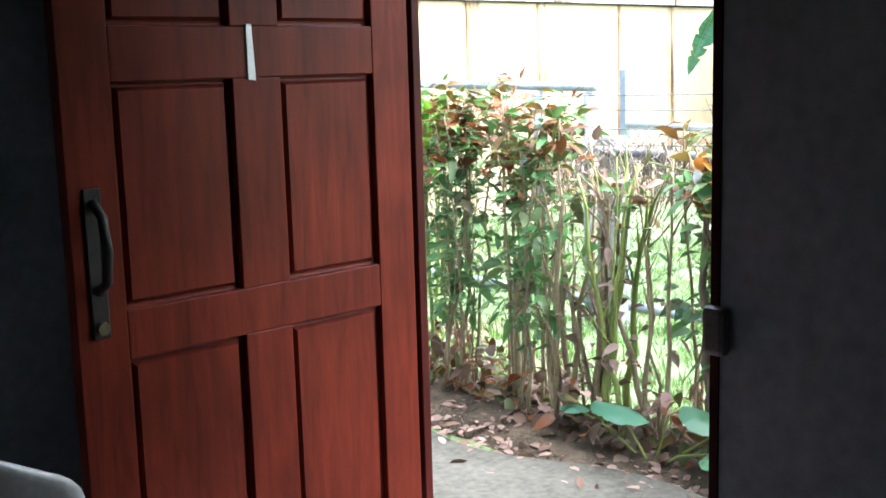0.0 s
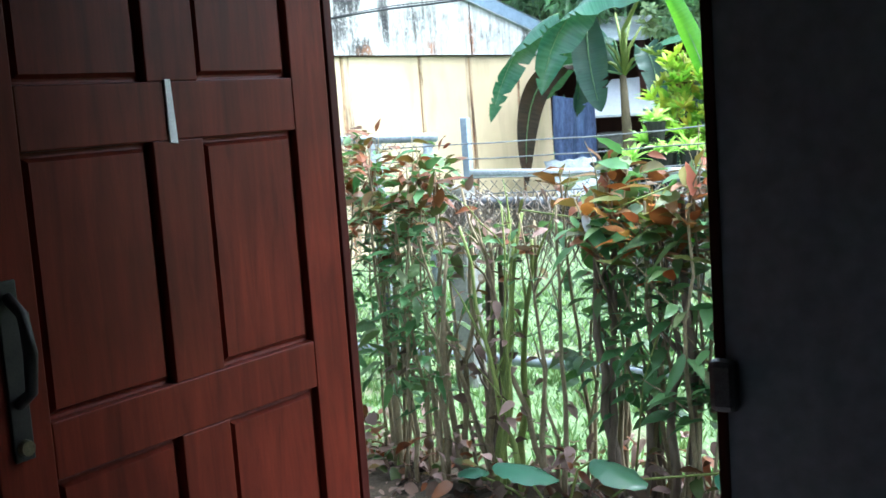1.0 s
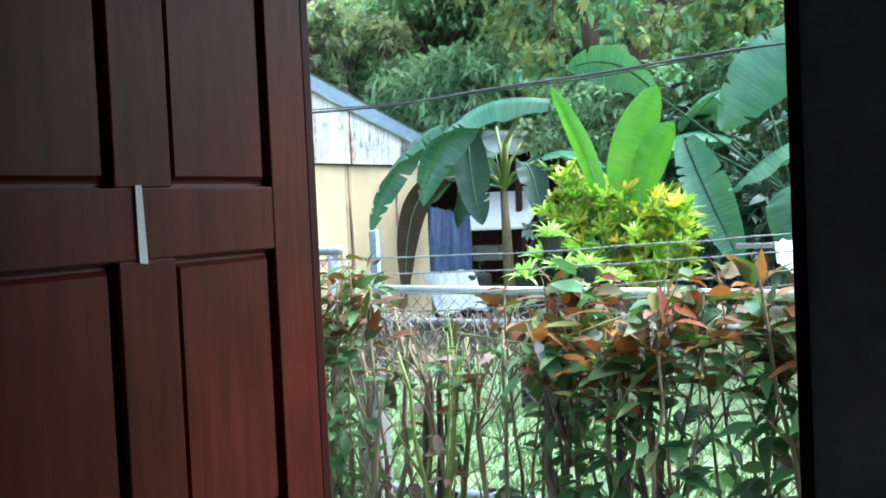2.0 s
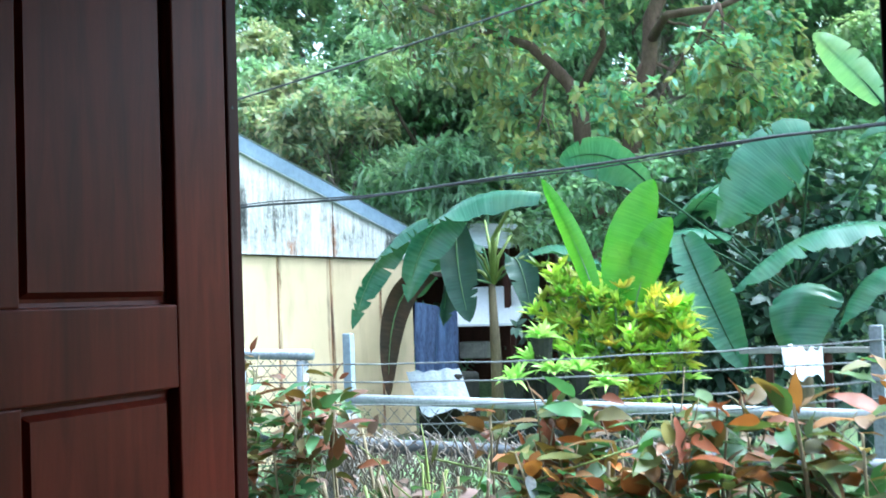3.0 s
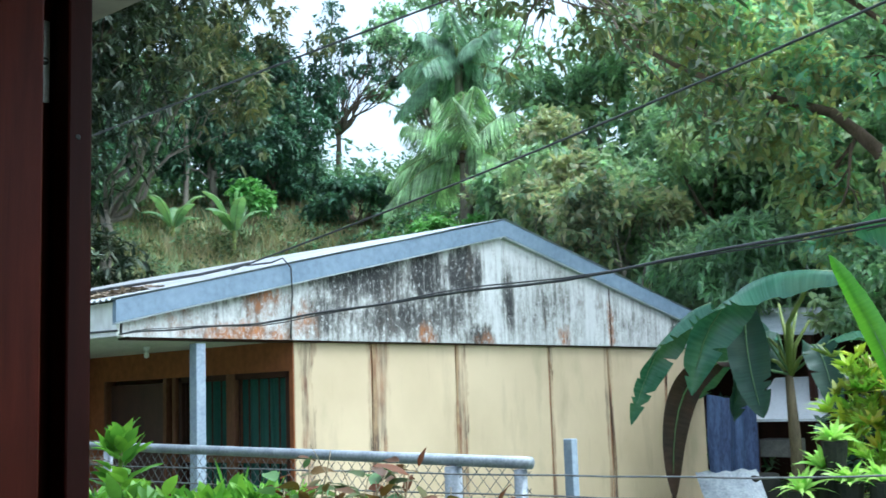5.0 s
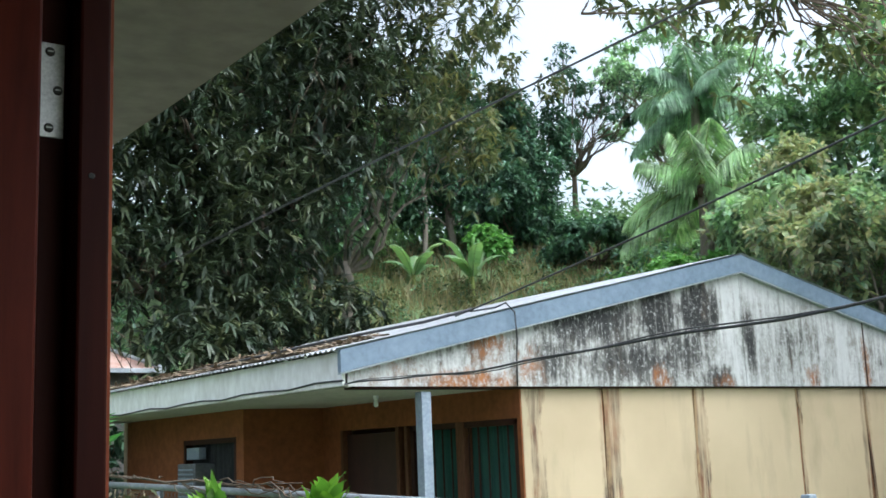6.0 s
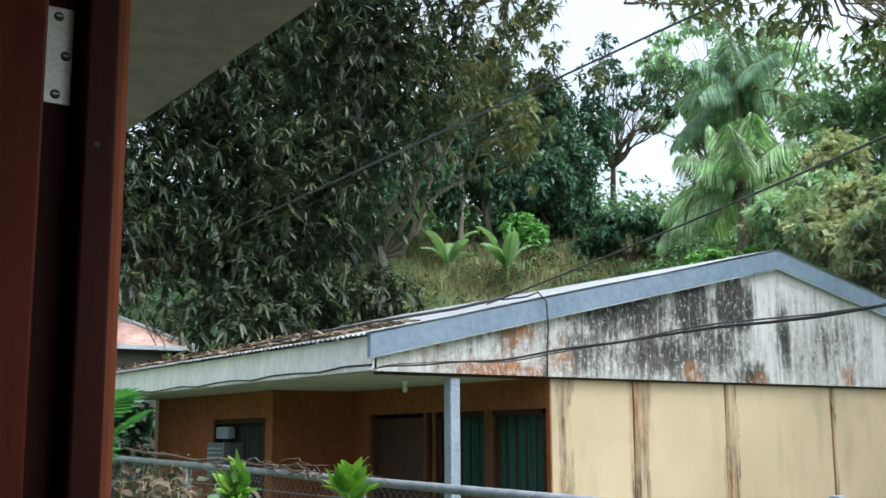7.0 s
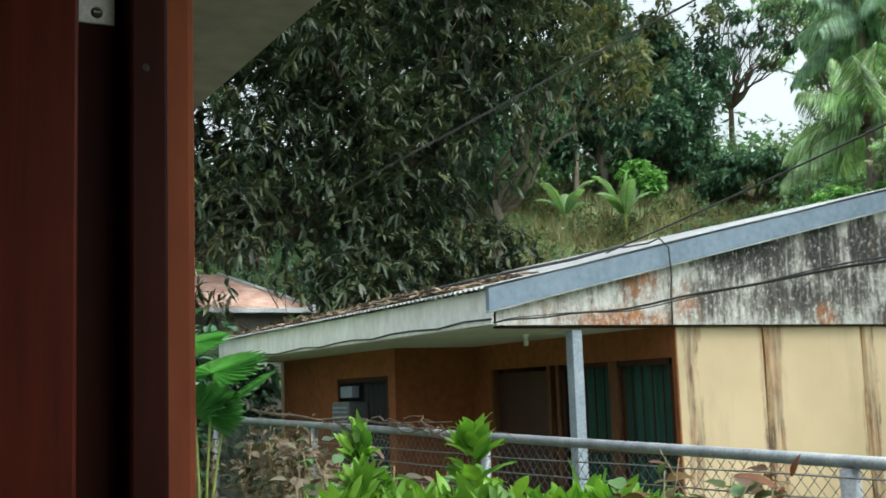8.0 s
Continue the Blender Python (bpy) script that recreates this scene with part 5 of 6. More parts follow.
    g2.tube([tuple(Vector(q) + Vector([rnd.uniform(-0.06, 0.06) for _ in range(3)])) for q in e], [0.05, 0.04, 0.03, 0.018, 0.008], 8)
    near += [(10.5, 9.7, 6.95, 0.4, 0.5, 0.1), (10.5, 8.7, 6.5, 0.4, 0.6, 0.14), (10.5, 8.1, 6.05, 0.4, 0.5, 0.12), (10.5, 7.4, 5.85, 0.4, 0.5, 0.15), (10.6, 7.6, 5.3, 0.3, 0.5, 0.12), (10.5, 6.5, 5.5, 0.5, 0.4, 0.25)]
    d = d + e
    for cl in near:
        for _ in range(4):
            q = min(d[3:], key=lambda k: (Vector(k) - Vector(cl[:3])).length + rnd.uniform(0, 0.8))
            limb(g2, q, [cl[k] + rnd.uniform(-0.9, 0.9) * cl[3 + k] for k in range(3)], 0.014, 0.003, rnd, 0.05, 6, 5)
    part("branch", g2, M_BARK, t, smooth=True)
    p, w = whorls(rng, near, 560, 7, 0.1, 1.0, -0.2)
    part("outer_spray", leaf_mesh("outer_spray", p, w, 0.13 * (0.7 + 0.6 * rng.random(len(p))), 0.05, 0.3, 62), L_OVERHANG, t)
    p, w = whorls(rng, clumps, 5600, 8, 0.1, 1.0, -0.1)
    L = 0.15 * (0.7 + 0.7 * rng.random(len(p)))
    part("crown", leaf_mesh("crown", p, w, L, 0.5 * L, 0.25, 61), L_SPREAD, t)


spreading_tree()
tree("forest_tree", "fresh narrow-leaved thicket behind the shed", 18.0, 9.6, clumpy(RND, 16.2, 8.4, 3.2, 1.0, 1.5, 0.9, 14, 0.4), L_LIGHT, 1300, 8, 0.2, 0.04, 0.05, M_PALEBARK, 66)
tree("forest_tree", "young fresh-green tree growing before the old trunk", 14.6, 4.5, clumpy(RND, 14.6, 4.6, 2.7, 0.8, 1.3, 0.7, 12, 0.4), L_LIGHT, 900, 7, 0.13, 0.06, 0.04, M_BARK, 63, simple=True)
tree("forest_tree", "young leafy tree with pale leaves by the bananas", 14.8, 2.4, clumpy(RND, 14.8, 2.4, 3.0, 0.8, 1.3, 0.8, 12, 0.4), L_MID, 900, 7, 0.13, 0.06, 0.04, M_BARK, 64, simple=True)


def coconut(x, y, z, n, L, seed, low=-5, high=78, mat=None, gap=None):
    """A palm: ringed trunk and arching fronds with rows of hanging leaflets."""
    rnd, rng = random.Random(seed), np.random.default_rng(seed)
    zb = float(ground_z(x, y)) - 0.2
    t = thing("coconut_palm", (x, y, zb), "coconut palm with arching pale-green feathery fronds", "palm")
    part("trunk", Geo().tube([(x + 0.3 * math.sin(2 * u) - 0.3 * math.sin(2), y, zb + (z - zb) * u) for u in np.linspace(0, 1, 14)], [0.2 - 0.07 * u for u in np.linspace(0, 1, 14)], 9), M_PALEBARK, t, smooth=True)
    for k in range(n):
        az, el = 2.4 * k + rnd.uniform(-0.2, 0.2), radians(low + (high - low) * ((k + 0.5) / n) ** 0.8)
        if gap is not None and math.cos(az - gap) > 0.7 and el < 0.8:
            az += 1.5 if k % 2 else -1.5
        d = np.array([math.cos(az) * math.cos(el), math.sin(az) * math.cos(el), math.sin(el)])
        us = np.linspace(0.0, 1, 120)
        sp = np.array([x, y, z]) + d * L * us[:, None] + np.array([0, 0, -1]) * ((0.16 + 0.3 * math.cos(el)) * L * us[:, None] ** 2.2)
        tang = unit(np.gradient(sp, axis=0))
        lat = unit(np.cross(tang, [0, 0, 1.0]) + 0.05 * rng.normal(size=3))
        pos, way, ln = [], [], []
        for s in (-1, 1):
            w = lat * s * 0.7 + tang * 0.5 + np.array([0, 0, -0.85]) + 0.1 * rng.normal(size=lat.shape)
            pos.append(sp[10:]), way.append(w[10:]), ln.append(0.36 * L * np.sin(np.pi * (0.18 + 0.76 * us[10:])) ** 0.6)
        ln = np.concatenate(ln) * (0.85 + 0.3 * rng.random(220))
        fr = part("frond", leaf_mesh("frond", np.concatenate(pos), np.concatenate(way), ln, 0.018 * L, 0.4, seed + k), mat or L_PALM, t)
        part("rachis", Geo().tube([tuple(p) for p in sp[::8]], [0.012 * L * (1 - 0.85 * u) for u in us[::8]], 5), M_GREENSTEM, fr)
    for k in range(7):
        a = 0.9 * k
        part("coconut", Geo().tube([(x + 0.16 * math.cos(a), y + 0.16 * math.sin(a), z - 0.3 + q) for q in (0, 0.05, 0.13, 0.2, 0.24)], [0.03, 0.085, 0.1, 0.07, 0.02], 8), M_DRY, t, smooth=True)


coconut(19.9, 16.55, 7.1, 17, 1.9, 71, -30, 84, None, 3.8)
coconut(28.0, 23.68, 12.5, 16, 2.2, 72, -42, 88, L_FARPALM)


# ---------------- undergrowth on the hill ----------------
def undergrowth(name, label, mat, seeds, n, size, leaf, where):
    rng = np.random.default_rng(seeds)
    P, W = [], []
    for _ in range(n):
        x, y = where(rng)
        z = float(ground_z(x, y))
        s = size * (0.6 + 0.9 * rng.random())
        p, w = whorls(rng, [(x, y, z + 0.45 * s, s, s, 0.8 * s)], 44, 6, 0.3, 0.9, 0.4)
        P.append(p), W.append(w)
    P, W = np.concatenate(P), np.concatenate(W)
    leaf *= 0.78
    solid(name, leaf_mesh(name, P, W, leaf * (0.7 + 0.6 * rng.random(len(P))), leaf * 0.4, 0.25, seeds, simple=True), mat, label, "undergrowth", "stuff")


def sector(r0, r1, a0, a1, bank=False):
    def pick(rng):
        while True:
            r, a = rng.uniform(r0, r1), rng.uniform(a0, a1)
            if bank or not (46 < a < 62 and 22 < r < 34):
                break
        a = radians(a)
        return 1 + r * math.cos(a), r * math.sin(a)
    return pick


undergrowth("undergrowth", "fresh green thicket on the slope", L_LIGHT, 86, 110, 1.5, 0.26, sector(19, 32, -5, 40))
undergrowth("undergrowth", "green thicket under the trees", L_MID, 87, 110, 1.6, 0.26, sector(18, 34, -10, 42))
undergrowth("undergrowth", "light-green bushes over the hillside", L_BUSH, 81, 130, 0.75, 0.2, sector(23, 40, 20, 62))
undergrowth("undergrowth", "mixed green scrub on the slope", L_MID, 82, 190, 0.9, 0.24, sector(17, 40, -12, 85))
undergrowth("undergrowth", "dark scrub under the trees", L_DARK, 83, 120, 0.9, 0.22, sector(19, 36, 40, 95))
undergrowth("undergrowth", "dark thicket at the wood edge", L_MID, 88, 70, 1.1, 0.24, sector(30, 36, 44, 66))
undergrowth("undergrowth", "yellow-green weeds behind the house", L_YEL, 84, 60, 0.7, 0.18, sector(17, 23, 15, 62))
undergrowth("undergrowth", "bright fresh bushes along the top of the bank", L_BUSH, 89, 46, 0.8, 0.2, sector(31, 35, 36, 43, True))
undergrowth("undergrowth", "bright bushes round the palm trunk", L_BUSH, 94, 26, 0.9, 0.18, sector(19, 24, 34, 44, True))
undergrowth("undergrowth", "dark bushes at the foot of the mango", L_VINE, 95, 34, 0.8, 0.18, sector(18, 22, 48, 60, True))
undergrowth("undergrowth", "dark weeds on the bank", L_VINE, 90, 70, 0.4, 0.16, sector(24, 34, 44, 63, True))
undergrowth("undergrowth", "green weeds on the bank", L_MID, 91, 50, 0.35, 0.14, sector(25, 34, 44, 63, True))


def grass(name, label, mat, seed, n, spots, height, width, lift=0.0):
    """Upright blades of grass, bent over at the tips."""
    rng = np.random.default_rng(seed)
    xy = np.array([spots(rng) for _ in range(n // 12)])
    xy = np.repeat(xy, 12, 0) + 0.1 * rng.normal(size=(len(xy) * 12, 2)) * (height / 0.3)
    w = unit(np.c_[0.45 * rng.normal(size=(len(xy), 2)), np.ones(len(xy))])
    h = height * (0.5 + 0.8 * rng.random(len(xy)))
    solid(name, leaf_mesh(name, np.c_[xy, ground_z(xy[:, 0], xy[:, 1]) - 0.02], w, h, width, -0.0, seed, simple=True), mat, label, "grass", "stuff")


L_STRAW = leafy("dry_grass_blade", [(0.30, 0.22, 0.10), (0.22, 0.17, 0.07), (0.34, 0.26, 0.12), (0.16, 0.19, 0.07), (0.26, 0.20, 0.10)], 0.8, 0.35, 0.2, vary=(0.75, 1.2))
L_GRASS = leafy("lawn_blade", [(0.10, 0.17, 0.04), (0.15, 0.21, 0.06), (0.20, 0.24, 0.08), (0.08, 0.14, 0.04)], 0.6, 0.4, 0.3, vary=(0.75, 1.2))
grass("dry_grass", "tall dry yellow grass on the hill bank", L_STRAW, 92, 15000, sector(22, 35, 40, 66, True), 0.55, 0.03)


def yard(rng):
    return rng.uniform(3.2, 7.5), rng.uniform(-2.5, 7.0)


grass("lawn_grass", "short green lawn grass of the yard", L_GRASS, 93, 36000, yard, 0.09, 0.012)
undergrowth("undergrowth", "far wooded ridge", L_MID, 85, 110, 2.2, 0.5, sector(42, 62, -30, 42))
undergrowth("undergrowth", "far wooded ridge behind the dark wood", L_MID, 99, 90, 2.2, 0.5, sector(42, 62, 48, 110))


# ---------------- large leaves ----------------
# pale copy of the banana leaf, with sunlight put into its colour
L_HILLBANANA = veined("sunlit_banana_leaf", (0.17, 0.32, 0.16), (0.26, 0.43, 0.23), 0.4, 0.4)

def blade(p0, p1, p2, width, seed, side=None, rows=30, tears=0.0, fold=0.18):
    """A long leaf along a bent midrib; its halves droop, ripple and may be torn."""
    rnd = random.Random(seed)
    P = [Vector(p) for p in (p0, p1, p2)]
    v, f, mid, tri = [], [], [], []
    for i in range(rows + 1):
        u = i / rows
        c = P[0] * (1 - u) ** 2 + P[1] * (2 * u * (1 - u)) + P[2] * u * u
        d = (P[1] - P[0]) * (2 - 2 * u) + (P[2] - P[1]) * (2 * u)
        s = Vector(side[0]).lerp(Vector(side[1]), u) if side and len(side) == 2 else Vector(side) if side else d.cross(Vector((0, 0, 1)))
        s = (s - d * (s.dot(d) / d.length_squared)).normalized()
        nrm = s.cross(d).normalized()
        if nrm.z < 0 and not side:
            nrm = -nrm
        w = width * max(0.02, math.sin(math.pi * min(1, 0.06 + 0.94 * u)) ** 0.55) * (1 if u < 0.9 else 1 - 2.0 * (u - 0.9))
        mid.append(tuple(c))
        for k in (-2, -1, 0, 1, 2):
            h = abs(k) / 2
            rip = 0.022 * width * (math.sin(u * 31 + k) + math.sin(u * 13 + 2 * k + seed)) * h + rnd.uniform(-1, 1) * 0.02 * width * h
            v.append(tuple(c + s * (k / 2 * w * 0.5) - nrm * (fold * w * h * h - rip) + nrm * 0.03 * w * (1 - h)))
    torn = {(i, h) for i in range(3, rows - 2) for h in (0, 1) if rnd.random() < tears}
    for i in range(rows):
        for k in range(4):
            a = 5 * i + k
            if k in (0, 3) and (i, k // 3) in torn:
                tri.append((a, a + 1, a + 6) if k == 0 else (a, a + 1, a + 5))
                continue
            f.append((a, a + 1, a + 6, a + 5))
    g = Geo().add(v, f + tri)
    return g, mid


def rows_cols(me, rows=30):
    """Lengthwise and crosswise coordinates for the veins."""
    lay = me.uv_layers.new(name="UVMap")
    idx = np.empty(len(me.loops), np.int32)
    me.loops.foreach_get("vertex_index", idx)
    lay.data.foreach_set("uv", np.c_[(idx // 5) / rows, (idx % 5) / 4].astype(np.float32).ravel())


def big_leaf(parent, name, mat, p0, p1, p2, width, seed, side=None, tears=0.0, rib=0.018, stalk=None, fold=0.18, rib_mat=None):
    g, mid = blade(p0, p1, p2, width, seed, side, 30, tears, fold)
    ob = part(name, g, mat, parent, smooth=True)
    rows_cols(ob.data)
    pts = ([stalk] if stalk else []) + mid[:-2:3]
    part("midrib", Geo().tube(pts, [rib * 0.7 * (1 - 0.8 * i / len(pts)) for i in range(len(pts))], 6), rib_mat or M_RIB, ob, smooth=True)
    return ob


def pseudostem(parent, x, y, z1, r):
    zb = float(ground_z(x, y)) - 0.1
    part("stem", Geo().tube([(x, y, zb), (x + 0.02, y, (zb + z1) / 2), (x, y + 0.02, z1)], [r, r * 0.85, r * 0.5], 12), M_FIBRE, parent, "fibrous banana stem", True)


b1 = thing("banana_plant", (11.94, 5.33, -0.18), "banana plant with a long arching leaf beside the house", "banana plant")
pseudostem(b1, 11.94, 5.33, 1.72, 0.08)
TOPB = (11.94, 5.33, 1.68)
big_leaf(b1, "leaf", L_BANANA, (11.35, 4.46, 2.63), (11.1, 5.75, 2.91), (10.95, 5.93, 1.50), 0.52, 1, ((0.9, 0.2, 0.5), (0.45, -0.88, 0.15)), 0.12, 0.02, None, 0.35)
big_leaf(b1, "leaf", L_BANANA, (11.0, 5.68, 2.42), (10.9, 6.25, 2.30), (10.72, 6.52, 1.22), 0.30, 9, ((0.9, 0.2, 0.4), (0.5, -0.85, 0.1)), 0.22, 0.014, None, 0.5)
part("stalk", Geo().tube([TOPB, (11.8, 5.25, 2.2), (11.55, 4.85, 2.62), (11.35, 4.46, 2.63)], [0.035, 0.028, 0.022, 0.016], 8), M_GREENSTEM, b1, "pale green leaf stalk", True)
# leaves on the shadow side take the darkened leaf colour
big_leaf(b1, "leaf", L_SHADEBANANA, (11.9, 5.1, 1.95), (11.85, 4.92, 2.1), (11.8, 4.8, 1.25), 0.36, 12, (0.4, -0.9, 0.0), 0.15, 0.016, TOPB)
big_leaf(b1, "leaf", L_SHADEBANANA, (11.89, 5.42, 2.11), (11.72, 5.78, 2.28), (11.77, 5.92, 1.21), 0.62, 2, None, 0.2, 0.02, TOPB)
big_leaf(b1, "leaf", L_BANANA, (12.11, 4.96, 2.00), (12.51, 4.40, 2.40), (12.96, 3.84, 1.16), 0.56, 3, None, 0.1, 0.02, TOPB)
big_leaf(b1, "leaf", L_BANANA, (12.11, 5.58, 2.06), (12.62, 6.32, 2.62), (13.07, 7.11, 1.38), 0.56, 4, None, 0.1, 0.02, TOPB)
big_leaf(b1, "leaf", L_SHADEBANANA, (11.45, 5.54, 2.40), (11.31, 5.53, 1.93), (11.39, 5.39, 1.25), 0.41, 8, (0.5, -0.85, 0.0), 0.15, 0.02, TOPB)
big_leaf(b1, "dead_leaf", L_DEADLEAF, (11.32, 5.66, 1.83), (11.10, 6.32, 1.89), (11.15, 6.32, 0.42), 0.3, 6, (0.5, -0.85, 0.1), 0.0, 0.02, TOPB)
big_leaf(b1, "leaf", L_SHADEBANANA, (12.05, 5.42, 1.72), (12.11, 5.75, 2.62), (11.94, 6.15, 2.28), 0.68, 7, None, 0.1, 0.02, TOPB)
for k, (dx, dy, dz) in enumerate(((-0.1, 0.28, 0.5), (0.0, -0.25, 0.55), (0.05, 0.1, 0.75), (-0.05, -0.42, 0.3), (0.0, 0.45, 0.25), (0.1, -0.08, 0.7))):
    part("stalk", Geo().tube([TOPB, (TOPB[0] + 0.3 * dx, TOPB[1] + 0.3 * dy, TOPB[2] + 0.55 * dz), (TOPB[0] + dx, TOPB[1] + dy, TOPB[2] + dz)], [0.03, 0.022, 0.012], 7), M_GREENSTEM, b1, "pale green leaf stalk", True)

h1 = thing("heliconia", (8.55, 2.7, -0.18), "bright green upright young broad leaves", "heliconia")
for i, (a, m_, b, w, sd) in enumerate((((8.47, 2.75, 1.45), (8.50, 2.66, 2.0), (8.57, 2.42, 2.41), 0.36, (0.25, -0.95, -0.3)), ((8.52, 2.59, 1.45), (8.55, 2.5, 1.85), (8.6, 2.30, 2.1), 0.30, (0.5, -0.7, -0.3)), ((8.43, 2.87, 1.4), (8.40, 2.98, 1.9), (8.29, 3.26, 2.46), 0.17, (0.2, -0.9, -0.3)), ((8.75, 2.75, 1.5), (8.8, 2.72, 1.8), (8.85, 2.72, 2.05), 0.25, (0.2, -0.95, 0)))):
    big_leaf(h1, "leaf", L_HELI if i < 3 else L_BANANA, a, m_, b, w, 10 + i, sd, 0.0, 0.014, (8.55, 2.7, -0.2))

b2 = thing("banana_plant", (10.0, 1.6, -0.18), "banana clump with broad blue-green leaves", "banana plant")
pseudostem(b2, 10.0, 1.6, 1.5, 0.12)
T2 = (10.0, 1.6, 1.45)
for i, (a, m_, b, w, sd) in enumerate((((9.35, 2.42, 2.0), (9.3, 2.28, 1.6), (9.39, 1.95, 0.83), 0.34, (0.3, -0.8, -0.4)),
                                       ((9.5, 1.35, 2.78), (9.45, 1.72, 2.72), (9.38, 2.10, 2.04), 0.5, (0.15, 0.7, 0.7)),
                                       ((9.3, 0.6, 1.95), (9.05, 1.3, 2.15), (8.9, 1.92, 1.5), 0.62, None),
                                       ((9.75, 2.78, 2.45), (9.6, 3.12, 2.92), (9.5, 3.55, 2.72), 0.36, (0.5, -0.1, -0.8)),
                                       ((10.3, 2.2, 2.0), (10.2, 2.9, 2.3), (10.1, 3.4, 1.4), 0.6, None),
                                       ((10.2, 0.9, 2.6), (10.3, 0.4, 3.1), (10.2, -0.3, 2.6), 0.62, None),
                                       ((10.4, 1.9, 2.4), (10.8, 2.4, 2.8), (11.2, 3.0, 2.0), 0.6, None),
                                       ((9.7, 1.4, 1.5), (9.4, 1.5, 1.7), (9.2, 1.5, 0.9), 0.5, None))):
    big_leaf(b2, "leaf", L_BANANA, a, m_, b, w * 1.2, 20 + i, sd, 0.08, 0.016, T2, 0.18, M_DARKRIB)
b3 = thing("banana_plant", (9.2, 0.3, -0.18), "banana plant with tall green leaves", "banana plant")
pseudostem(b3, 9.2, 0.3, 1.7, 0.11)
for i, (a, m_, b, w, sd) in enumerate((((9.0, 0.75, 2.9), (8.9, 0.95, 3.2), (8.8, 1.2, 3.45), 0.26, (0, -0.7, 0.7)), ((9.0, 0.3, 2.6), (8.8, 0.5, 3.0), (8.7, 0.9, 2.6), 0.6, None), ((9.1, 0.0, 2.1), (8.9, -0.3, 2.6), (8.8, -0.8, 2.2), 0.6, None), ((9.0, 0.5, 1.6), (8.8, 0.9, 1.8), (8.7, 1.1, 1.2), 0.5, None))):
    big_leaf(b3, "leaf", L_BANANA if i else L_HILLBANANA, a, m_, b, w, 40 + i, sd, 0.05, 0.016, (9.2, 0.3, 1.65), 0.18, M_DARKRIB)
for i, (x, y) in enumerate(((17.9, 25.0), (18.2, 22.8))):
    z = float(ground_z(x, y))
    bb = thing("banana_plant", (x, y, z), "young banana plant on the hill bank", "banana plant")
    part("stem", Geo().tube([(x, y, z - 0.1), (x, y, z + 0.3 + 0.35 * i)], [0.06, 0.045], 8), M_GREENSTEM, bb)
    for k in range(7):
        a = 2.4 * k + i
        c, s, up = math.cos(a), math.sin(a), 0.45 + 0.13 * k
        h = z + 0.3 + 0.35 * i
        big_leaf(bb, "leaf", L_HILLBANANA, (x + 0.05 * c, y + 0.05 * s, h - 0.05), (x + 0.32 * c, y + 0.32 * s, h + 0.05 + 0.75 * up), (x + 0.85 * c, y + 0.85 * s, h - 0.15 + 0.85 * up), 0.36, 60 + k, None, 0.04, 0.02)


# ---------------- shrubs ----------------
def shrub(name, label, x, y, stems, clumps, leaf_mat, tips, per, length, width, seed, stem_mat=None, droop=0.3, spread=0.9, lean=0.3, stem_r=0.012, category="shrub", base=0.12, shell=0.25, joined=1):
    rnd, rng = random.Random(seed), np.random.default_rng(seed)
    zb = float(ground_z(x, y))
    t = thing(name, (x, y, zb), label, category)
    for k in range(stems):
        c = clumps[k % len(clumps)]
        e = [c[i] + rnd.uniform(-0.7, 0.7) * c[3 + i] for i in range(3)]
        g = Geo()
        pts = limb(g, (x + rnd.uniform(-1, 1) * base, y + rnd.uniform(-1, 1) * base * 1.6, zb - 0.05), e, stem_r * rnd.uniform(0.7, 1.4), stem_r * 0.35, rnd, 0.045, 7, 6)
        for _ in range(3):
            q = pts[rnd.randint(3, 6)]
            limb(g, tuple(q), tuple(q + Vector((rnd.uniform(-0.2, 0.2), rnd.uniform(-0.25, 0.25), rnd.uniform(0.1, 0.35)))), stem_r * 0.4, 0.002, rnd, 0.06, 4, 4)
        part("stem", g, stem_mat or M_STEM, t, smooth=True)
    p, w = whorls(rng, clumps, tips, per, shell, spread, lean)
    L = length * (0.6 + 0.8 * rng.random(len(p)))
    part("foliage", leaf_mesh("foliage", p, w, L, width * L / length, droop, seed, joined=joined), leaf_mat, t)
    return t


shrub("croton", "yellow and green croton bush", 8.7, 2.95, 9, [(8.55, 3.22, 1.4, 0.3, 0.26, 0.3), (8.6, 2.92, 1.38, 0.35, 0.34, 0.3), (8.7, 2.56, 1.36, 0.3, 0.3, 0.27), (8.45, 2.85, 1.05, 0.3, 0.42, 0.3), (8.5, 2.5, 0.95, 0.3, 0.28, 0.25), (8.5, 3.28, 1.66, 0.12, 0.12, 0.16), (8.7, 2.36, 1.3, 0.22, 0.24, 0.22), (8.4, 2.7, 0.75, 0.25, 0.3, 0.2), (8.55, 2.28, 1.1, 0.2, 0.2, 0.3)], L_CROTON, 330, 16, 0.135, 0.03, 101, M_STEM, 0.15, 0.66, 1.6, joined=16)
